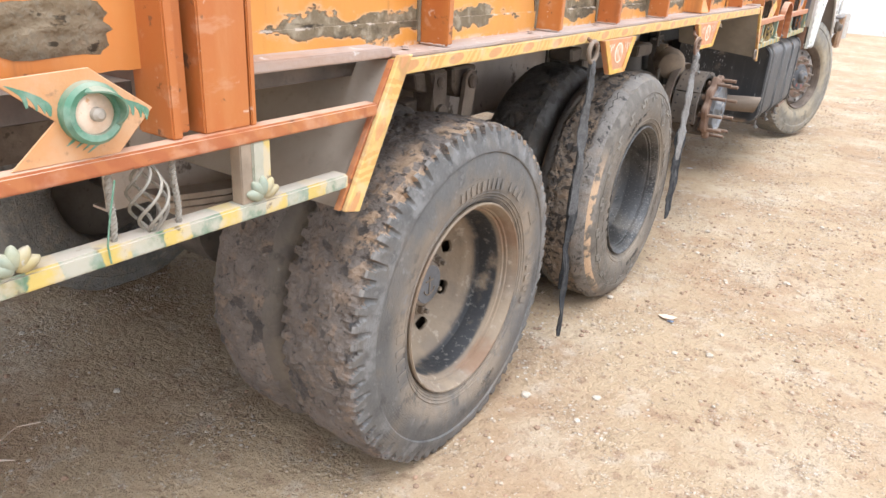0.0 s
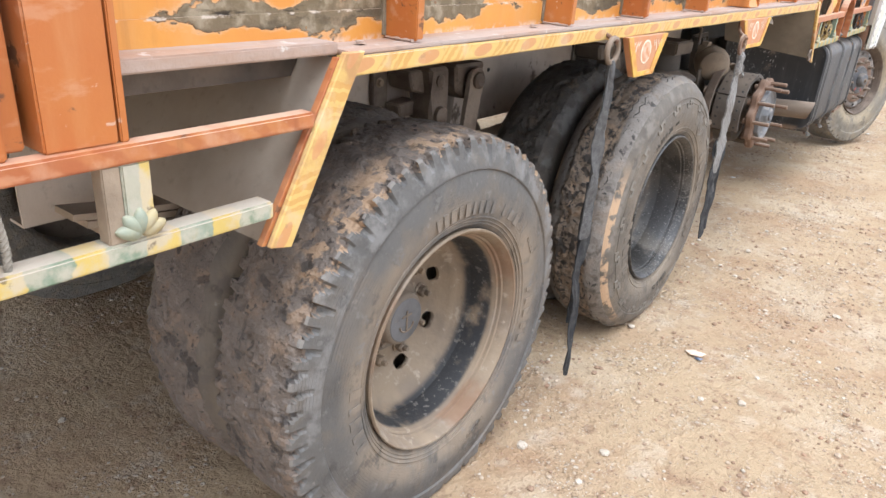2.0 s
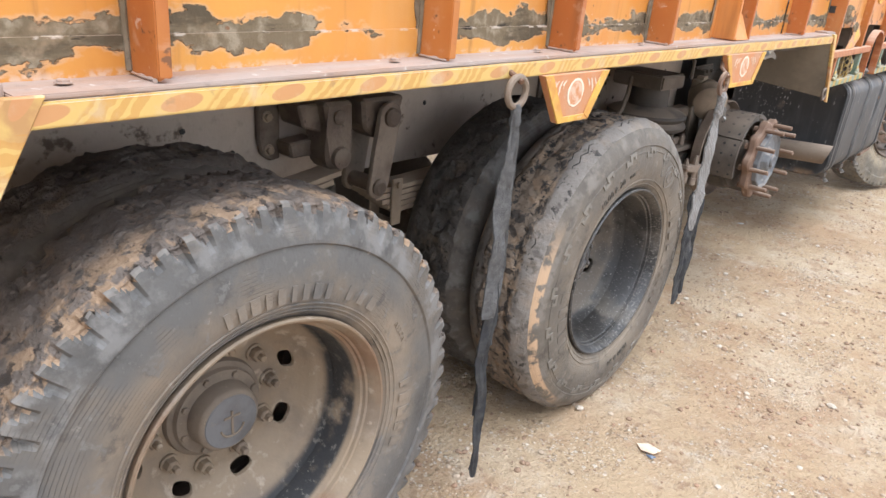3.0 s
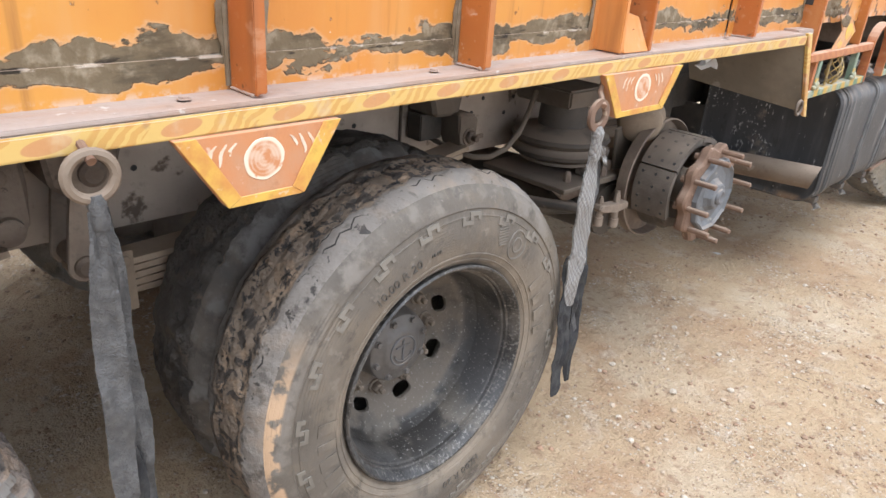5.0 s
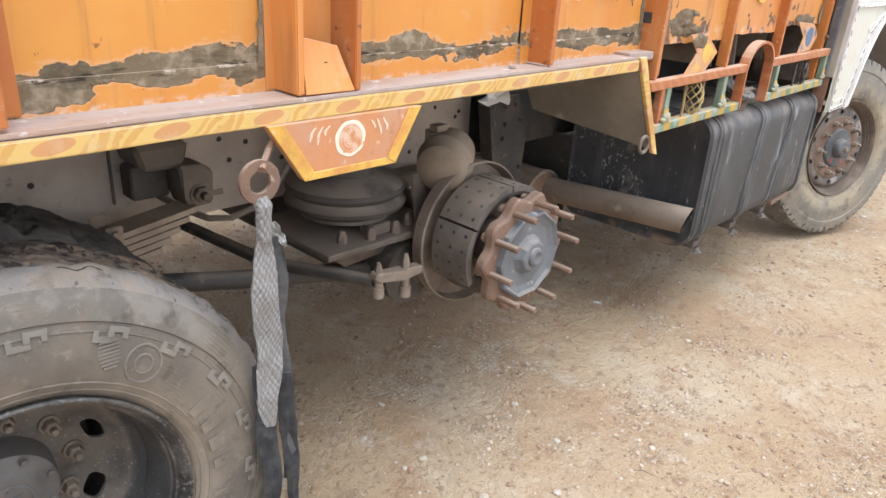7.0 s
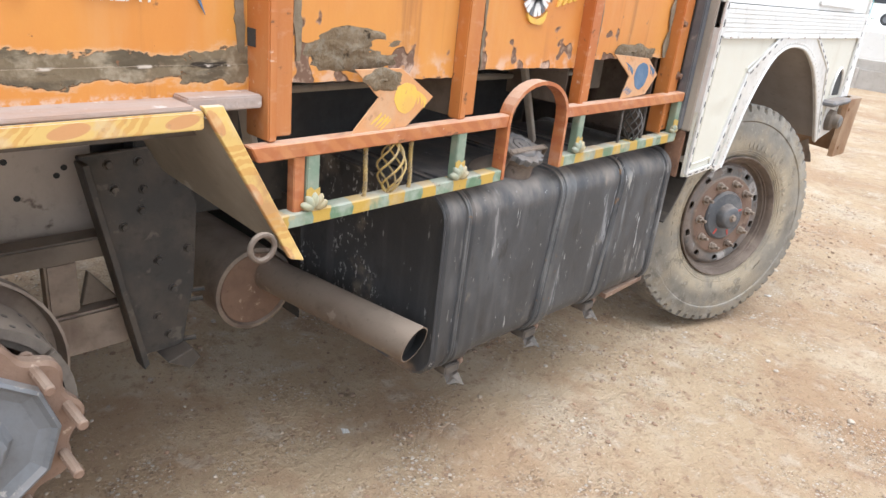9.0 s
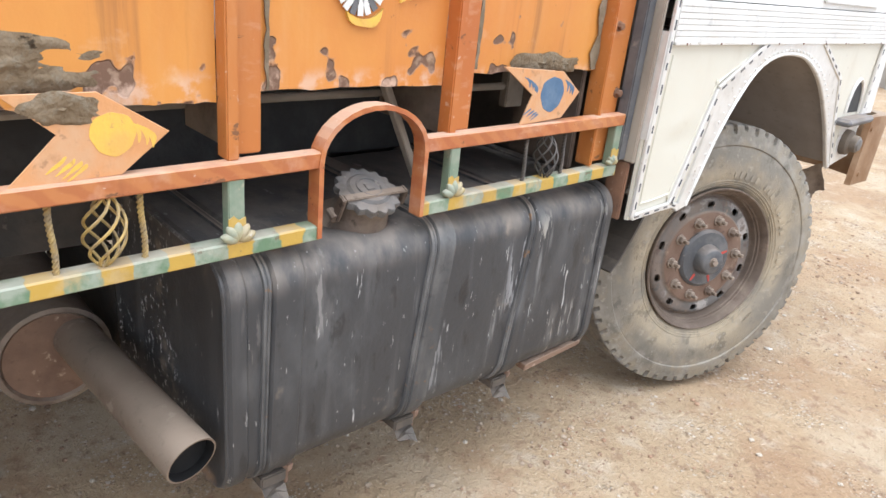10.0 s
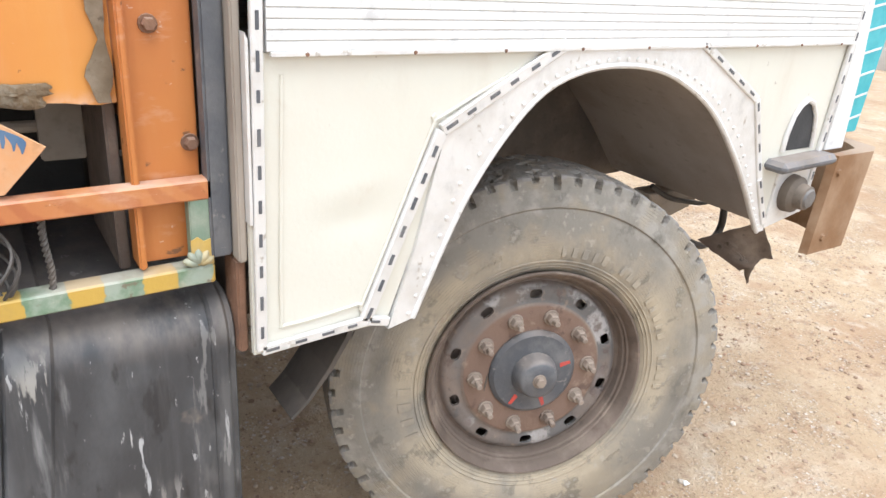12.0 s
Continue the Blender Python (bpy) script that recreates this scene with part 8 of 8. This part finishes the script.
outline = [(CX + 0.02, 8.99), (CX + 0.045, 9.0), (CX + 0.05, 9.20), (CX + 0.02, 9.27), (-0.10, 9.31), (-2.2, 9.31), (-2.2, 9.26), (-0.10, 9.26), (0.0, 9.22), (CX + 0.005, 9.17)]
lo = [bm.verts.new((x, y, 0.80)) for x, y in outline]
hi = [bm.verts.new((x, y + 0.015, 1.125)) for x, y in outline]
n = len(outline)
for i in range(n):
    bm.faces.new((lo[i], lo[(i + 1) % n], hi[(i + 1) % n], hi[i]))
bm.faces.new(lo[::-1])
bm.faces.new(hi)
bump = part("bumper", bm, BUMPER, truck, "rust-stained bumper end")
for yy, zz in ((9.04, 1.07), (9.06, 0.85)):
    part("bumper_bolt", nut(CX + 0.046, yy, zz, 0.011, 0.006), BUMPER, bump)
# white corner strip of the cab, and the teal panel set back behind it
part("corner_strip", slab([(9.007, 1.130), (9.112, 1.130), (9.086, 1.35), (9.040, 1.57), (9.022, 1.76), (9.007, 1.76)], CX - 0.012, CX, 0.003), WHITE, truck, "white corner strip of the cab front")
panel = part("corner_panel", slab([(9.14, 1.150), (9.325, 1.150), (9.340, 1.50), (9.345, 1.80), (9.14, 1.80)], -0.048, -0.030, 0.004), TEAL, truck, "teal corner panel crossed by white tape")
for k in range(8):
    z = 1.175 + 0.072 * k
    part("white_tape", slab([(9.142, z), (9.322, z + 0.030), (9.322, z + 0.037), (9.142, z + 0.007)], -0.030, -0.0280), WHITE, panel)


# ---- hanging straps ----
def ribbon(pts, widths, side, thick=0.004, cup=0.010, seed=0.0):
    """A band of webbing through the points, creased along its length and turning a little as it hangs; side: the way its width lies."""
    bm = bmesh.new()
    fine = [Vector(p) for p in smooth_line(pts, 3)]
    wide = np.interp(np.linspace(0, len(widths) - 1, len(fine)), range(len(widths)), widths)
    us = (-0.5, -0.3, -0.1, 0.1, 0.3, 0.5)
    rows = []
    for i, (p, w) in enumerate(zip(fine, wide)):
        turn_by = 0.55 * noise.noise(Vector((i * 0.13, seed, 1.0))) + 0.2 * noise.noise(Vector((i * 0.45, seed, 3.0)))
        s = (Matrix.Rotation(turn_by, 3, "Z") @ Vector(side)).normalized()
        n = s.cross(Vector((0, 0, 1))).normalized()
        fold = [cup * (1 - 4 * u * u) * noise.noise(Vector((i * 0.10, seed, 7.0))) + cup * 0.5 * noise.noise(Vector((u * 5, i * 0.22, seed + 2))) for u in us]
        frag = [0.0015 * noise.noise(Vector((i * 1.9, seed, u * 9))) for u in us]
        front = [bm.verts.new(p + s * (u * w + g) + n * (f + thick / 2)) for u, f, g in zip(us, fold, frag)]
        back = [bm.verts.new(p + s * (u * w + g) + n * (f - thick / 2)) for u, f, g in zip(us, fold, frag)]
        rows.append(front + back[::-1])
    for a, b in zip(rows[:-1], rows[1:]):
        for k in range(12):
            bm.faces.new((a[k], a[(k + 1) % 12], b[(k + 1) % 12], b[k]))
    bm.faces.new(rows[0])
    bm.faces.new(rows[-1][::-1])
    return bm


def run(p0, p1, n, sway, seed):
    out = []
    for i in range(n):
        f = i / (n - 1)
        p = Vector(p0).lerp(Vector(p1), f)
        p.x += sway * noise.noise(Vector((f * 4, seed, 0.0)))
        p.y += sway * noise.noise(Vector((f * 4, seed, 5.0)))
        out.append(p)
    return out


def tether(name, ring_c, ring_r, label, bands):
    th = tagged(new(name), label, "strap", group="tie-down straps")
    th.location = (0, 0, 0)
    part("ring", tube(ring_pts(ring_c, ring_r, "x", 24), 0.0085, 8, closed=True) if ring_r < 0.035 else lathe([(-0.005, 0.023), (0.005, 0.023), (0.006, 0.030), (0.005, 0.043), (-0.005, 0.043), (-0.006, 0.030)], 32, True, centre=ring_c), PIPE if ring_r < 0.035 else FLANGE, th, smooth=True)
    back = 0.0 if ring_r < 0.035 else 0.075
    part("hook", tube([(ring_c[0] - 0.05, ring_c[1] + back, DECK_LOW - 0.020), (ring_c[0] - 0.035, ring_c[1] + back * 0.6, ring_c[2] + ring_r + 0.012), (ring_c[0] - 0.005, ring_c[1] + back * 0.2, ring_c[2] + ring_r - 0.002), (ring_c[0] + 0.012, ring_c[1], ring_c[2] + ring_r - 0.010)], 0.007, 8), RUST, th)
    for nm, bm, mat, lab in bands:
        part(nm, bm, mat, th, lab, smooth=True)
    return th


side = (0.25, 1, 0)
tether("tie_down_strap", (0.024, 2.545, 1.200), 0.034, "dusty black webbing strap hanging from an iron ring", (
    ("upper_band", ribbon(run((0.030, 2.540, 1.150), (0.032, 2.528, 0.62), 16, 0.010, 1.0), [0.016, 0.022, 0.030, 0.036, 0.042, 0.046, 0.048, 0.048, 0.048, 0.046, 0.045, 0.044, 0.042, 0.042, 0.040, 0.036], side, seed=1.0), STRAPDUST, "dust-greyed webbing"),
    ("second_band", ribbon(run((0.020, 2.556, 1.150), (0.016, 2.572, 0.52), 16, 0.010, 8.0), [0.014, 0.020, 0.026, 0.030, 0.034, 0.036, 0.036, 0.036, 0.036, 0.034, 0.034, 0.032, 0.030, 0.028, 0.026, 0.02], side, seed=8.0), STRAPDUST, "dust-greyed webbing"),
    ("lower_band", ribbon(run((0.026, 2.534, 0.72), (0.034, 2.545, 0.10), 18, 0.014, 3.0), [0.040, 0.044, 0.042, 0.040, 0.038, 0.036, 0.034, 0.033, 0.032, 0.031, 0.03, 0.03, 0.028, 0.028, 0.026, 0.026, 0.03, 0.012], side, seed=3.0), STRAPBLACK, "black webbing tail"),
    ("back_band", ribbon(run((0.012, 2.55, 0.80), (0.015, 2.556, 0.30), 14, 0.012, 7.0), [0.02] + [0.03] * 13, side, seed=7.0), STRAPBLACK, ""),
    ("binding", tube([(0.024, 2.546, 1.172), (0.026, 2.547, 1.158), (0.027, 2.547, 1.148), (0.026, 2.548, 1.136), (0.026, 2.548, 1.122)], [0.010, 0.014, 0.012, 0.015, 0.013], 12), STRAPDUST, "")))
tether("tie_down_strap", (0.032, 3.795, 1.142), 0.036, "grey woven strap with black tail hanging from a rusty ring", (
    ("woven_band", ribbon(run((0.034, 3.798, 1.090), (0.036, 3.795, 0.58), 16, 0.010, 2.0), [0.026, 0.026, 0.030, 0.040, 0.048, 0.054, 0.056, 0.057, 0.057, 0.056, 0.055, 0.053, 0.05, 0.045, 0.038, 0.020], side, 0.007, seed=2.0), STRAPGREY, "pale grey woven webbing"),
    ("back_band", ribbon(run((0.022, 3.830, 1.02), (0.024, 3.850, 0.40), 14, 0.010, 4.0), [0.02, 0.03] + [0.034] * 12, side, seed=4.0), STRAPDUST, "dust-greyed webbing"),
    ("left_tail", ribbon(run((0.028, 3.792, 0.74), (0.034, 3.790, 0.262), 14, 0.012, 6.0), [0.054, 0.058, 0.056, 0.052, 0.050, 0.048, 0.046, 0.044, 0.042, 0.04, 0.04, 0.038, 0.036, 0.026], side, seed=6.0), STRAPBLACK, "black webbing tail"),
    ("right_tail", ribbon(run((0.034, 3.832, 0.70), (0.028, 3.858, 0.285), 12, 0.014, 9.0), [0.036, 0.042, 0.042, 0.040, 0.040, 0.038, 0.036, 0.034, 0.030, 0.026, 0.024, 0.014], side, seed=9.0), STRAPBLACK, ""),
    ("binding", tube([(0.032, 3.797, 1.112), (0.036, 3.799, 1.095), (0.035, 3.801, 1.07), (0.034, 3.80, 1.035), (0.036, 3.80, 1.02)], [0.012, 0.018, 0.014, 0.017, 0.013], 12), STRAPGREY, ""),
    ("loose_end", ribbon(run((0.044, 3.812, 1.06), (0.052, 3.836, 1.005), 6, 0.010, 5.0), [0.014, 0.018, 0.020, 0.018, 0.014, 0.008], side, seed=5.0), STRAPGREY, "")))


# a pale rag caught under the deck edge
bm = bmesh.new()
rows = []
for i in range(8):
    f = i / 7
    rows.append([bm.verts.new((-0.10 + 0.02 * math.sin(5 * f + j), 4.58 + 0.05 * j - 0.02 * f * j, 1.228 - 0.045 * f - 0.012 * math.sin(3 * j + 4 * f))) for j in range(4)])
for a, b in zip(rows[:-1], rows[1:]):
    for k in range(3):
        bm.faces.new((a[k], a[k + 1], b[k + 1], b[k]))
ext = bmesh.ops.extrude_face_region(bm, geom=bm.faces[:])
for e in ext["geom"]:
    if isinstance(e, bmesh.types.BMVert):
        e.co.x -= 0.003
tagged(part("rag", bm, WHITE, None, smooth=True), "crumpled white rag caught under the load bed edge", "rag")


# ---- distance ----
wall_low = tagged(new("boundary_wall"), "low weathered grey concrete wall across the yard", "wall", kind="structure")
part("plinth", box(-14.0, -1.2, 23.0, 23.5, -0.05, 0.42, 0.01), CONCRETE, wall_low)
part("parapet", box(-14.0, -1.2, 23.15, 23.42, 0.42, 0.64, 0.01), CONCRETE, wall_low)
part("pillar", box(-3.9, -3.4, 22.75, 22.998, -0.05, 0.46, 0.01), CONCRETE, wall_low)


# terrace kept white so that it reads as blown-out sunlit ground
terrace = tagged(new("terrace"), "raised terrace beyond the low wall, coloured white for glare", "terrace", kind="structure")
part("terrace_wall", box(-60.0, 90.0, 25.5, 25.9, -0.3, 1.205, 0.0), GLARE_WHITE, terrace)
part("terrace_floor", box(-60.0, 90.0, 25.905, 500.0, 0.9, 1.20, 0.0), GLARE_WHITE, terrace)


def parked_car(at):
    """A small hatchback seen from its side."""
    car = tagged(new("car"), "small white car parked on the terrace", "car")
    car.location = at
    side_line = [(-1.9, 0.25), (-1.95, 0.6), (-1.75, 0.85), (-1.0, 0.95), (-0.45, 1.42), (0.9, 1.45), (1.55, 0.98), (1.85, 0.85), (1.9, 0.3)]

    def shape(pts, y0, y1):
        b = bmesh.new()
        a = [b.verts.new((u, y0, v)) for u, v in pts]
        c = [b.verts.new((u, y1, v)) for u, v in pts]
        n = len(pts)
        for k in range(n):
            b.faces.new((a[k], a[(k + 1) % n], c[(k + 1) % n], c[k]))
        b.faces.new(a)
        b.faces.new(c[::-1])
        return b

    part("body", shape(side_line, -0.78, 0.78), WHITE, car)
    part("side_window", shape([(-0.75, 0.97), (-0.35, 1.36), (0.25, 1.38), (0.25, 0.97)], -0.79, -0.782), GLASS, car)
    part("side_window", shape([(0.32, 0.97), (0.32, 1.38), (0.85, 1.36), (1.2, 1.0)], -0.79, -0.782), GLASS, car)
    for u in (-1.22, 1.2):
        wheel = part("wheel", shape([(u + 0.29 * math.cos(a), 0.29 + 0.29 * math.sin(a)) for a in np.linspace(0, 6.1, 20)], -0.80, -0.62), BLACK, car)
        part("hub_cap", shape([(u + 0.17 * math.cos(a), 0.29 + 0.17 * math.sin(a)) for a in np.linspace(0, 6.1, 16)], -0.81, -0.801), HUBGREY, wheel)
        part("wheel", shape([(u + 0.29 * math.cos(a), 0.29 + 0.29 * math.sin(a)) for a in np.linspace(0, 6.1, 20)], 0.62, 0.80), BLACK, car)
    return car


parked_car((-9.6, 45.8, 1.202))


def sapling(at, lean, h, seed):
    rnd = random.Random(seed)
    th = tagged(new("sapling"), "thin leaning young tree with a small leafy crown", "tree")
    th.location = at
    bm = bmesh.new()
    tips = []
    for k in range(4):
        a = rnd.uniform(0, 6.28)
        pts = [(0.02 * math.cos(a), 0.02 * math.sin(a), -0.03)]
        for i in range(1, 7):
            f = i / 6
            pts.append((lean * f ** 1.3 + 0.28 * f * f * math.cos(a) + rnd.uniform(-0.015, 0.015), 0.28 * f * f * math.sin(a), h * f * rnd.uniform(0.93, 1.0)))
        add_tube(bm, pts, [0.010 * (1 - 0.7 * i / 6) for i in range(7)], 6)
        tips += [Vector(p) for p in pts[4:]]
    part("trunk", bm, BARK, th)
    co, fa = [], []
    for _ in range(1100):
        c = rnd.choice(tips) + Vector((rnd.gauss(0, 0.13), rnd.gauss(0, 0.13), rnd.gauss(0, 0.13)))
        d = Vector((rnd.gauss(0, 0.8), rnd.gauss(0, 0.8), rnd.gauss(-0.6, 0.6))).normalized()
        s = d.orthogonal().normalized() * rnd.uniform(0.010, 0.020)
        ln = rnd.uniform(0.07, 0.14)
        b = len(co)
        co += [c, c + d * ln * 0.5 + s, c + d * ln, c + d * ln * 0.5 - s]
        fa.append((b, b + 1, b + 2, b + 3))
    me = bpy.data.meshes.new("crown")
    me.from_pydata(co, [], fa)
    me.materials.append(LEAF)
    ob = new("crown", me)
    ob.parent = th
    return th


sapling((-4.5, 22.3, 0.0), 0.62, 1.55, 4)

# ---- gravel and litter ----
rnd = random.Random(11)


def lump(seed, sub=1):
    bm = bmesh.new()
    bmesh.ops.create_icosphere(bm, subdivisions=sub, radius=1.0)
    for v in bm.verts:
        v.co *= 1 + 0.35 * noise.noise(v.co * 1.3 + Vector((seed, 0, 0)))
        v.co.z *= 0.6
    return bm


def gravel():
    shapes = []
    for k in range(6):
        bm = lump(k * 3.7)
        bm.verts.index_update()
        shapes.append(([v.co.copy() for v in bm.verts], [[v.index for v in f.verts] for f in bm.faces]))
        bm.free()
    co, fa = [], []
    for _ in range(105000):
        x, y = rnd.uniform(-2.4, 2.6), rnd.uniform(-0.2, 11.5)
        if 0.75 * noise.noise(Vector((x * 0.9, y * 0.9, 4.0))) + 0.8 * noise.noise(Vector((x * 3.4, y * 3.4, 2.0))) < rnd.uniform(-0.35, 0.75):
            continue
        vs, fs = shapes[rnd.randrange(6)]
        r = min(0.013, 0.0022 + rnd.expovariate(1 / 0.0023))
        m = Matrix.Rotation(rnd.uniform(0, 6.28), 3, "Z")
        c = Vector((x, y, ground_height(x, y) + r * 0.25))
        b = len(co)
        co += [m @ v * r + c for v in vs]
        fa += [[b + i for i in f] for f in fs]
    me = bpy.data.meshes.new("gravel")
    me.from_pydata(co, [], fa)
    me.materials.append(PEBBLE)
    return tagged(new("gravel", me), "scattered pale fine gravel on the earth", "gravel", kind="stuff")


gravel()
stone_meshes = []
for k in range(5):
    bm = lump(20 + k * 2.3, 2)
    me = bpy.data.meshes.new("stone")
    bm.to_mesh(me)
    bm.free()
    me.materials.append(PEBBLE)
    stone_meshes.append(me)
spots = [(0.073, 2.221, 0.017), (-1.09, 1.34, 0.012), (-0.133, 4.945, 0.013), (0.109, 4.881, 0.012), (0.301, 5.485, 0.010), (0.178, 5.704, 0.011), (-0.28, 5.21, 0.010), (0.37, 7.895, 0.012), (0.06, 8.681, 0.013)]
for k in range(70):
    spots.append((rnd.uniform(-2.2, 2.0), rnd.uniform(0.6, 10.5), rnd.uniform(0.008, 0.016)))
for k, (x, y, r) in enumerate(spots):
    ob = new("stone", stone_meshes[k % 5])
    ob.matrix_basis = Matrix.Translation((x, y, ground_height(x, y) + r * 0.3)) @ Matrix.Rotation(rnd.uniform(0, 6.28), 4, "Z") @ Matrix.Diagonal((r * rnd.uniform(0.8, 1.3), r, r, 1))
    tagged(ob, "small pale stone lying on the earth", "stone", group="loose stones")


def scrap(name, label, category, x, y, pts, mat, thick=0.002):
    """A crumpled bit of litter."""
    bm = bmesh.new()
    vs = [bm.verts.new((a, b, 0.004 + 0.012 * abs(noise.noise(Vector((a * 60, b * 60, x)))))) for a, b in pts]
    c = bm.verts.new((0, 0, 0.012))
    for i in range(len(vs)):
        bm.faces.new((c, vs[i], vs[(i + 1) % len(vs)]))
    ext = bmesh.ops.extrude_face_region(bm, geom=bm.faces[:])
    for e in ext["geom"]:
        if isinstance(e, bmesh.types.BMVert):
            e.co.z -= thick
    ob = part(name, bm, mat)
    ob.location = (x, y, ground_height(x, y) + 0.001)
    tagged(ob, label, category)


scrap("plastic_scrap", "crumpled scrap of pale and dark plastic on earth", "litter", 0.285, 3.18, [(-0.04, 0), (-0.01, 0.03), (0.04, 0.02), (0.03, -0.02), (-0.01, -0.03)], PALE)
scrap("plastic_scrap", "small dark blue plastic scrap lying on earth", "litter", 0.31, 3.15, [(-0.015, 0), (0.0, 0.012), (0.018, 0.004), (0.01, -0.012)], BLUE)
scrap("paper_scrap", "small white scrap of paper on earth", "litter", 0.068, 8.683, [(-0.016, 0), (0.0, 0.014), (0.018, 0.008), (0.012, -0.012)], WHITE)
scrap("paper_scrap", "white scrap of paper on shaded earth", "litter", -0.42, 5.95, [(-0.02, 0), (0.0, 0.016), (0.024, 0.006), (0.01, -0.014)], WHITE)
bm = tube([(-1.03, 0.90, 0.006), (-1.10, 0.95, 0.008), (-1.13, 1.02, 0.010), (-1.10, 1.08, 0.008)], 0.0022, 6)
add_tube(bm, [(-1.03, 0.90, 0.006), (-0.98, 0.94, 0.006)], [0.005, 0.0015], 6)
tagged(part("straw", bm, PALE), "bent pale dry straw lying on earth", "straw")
bm = tube([(0.34, 4.93, 0.006), (0.39, 4.98, 0.008), (0.44, 4.99, 0.006)], 0.002, 5)
add_tube(bm, [(0.385, 4.975, 0.008), (0.36, 5.02, 0.008)], 0.0016, 5)
tagged(part("twig", bm, BARK), "thin forked dry twig lying on earth", "twig")
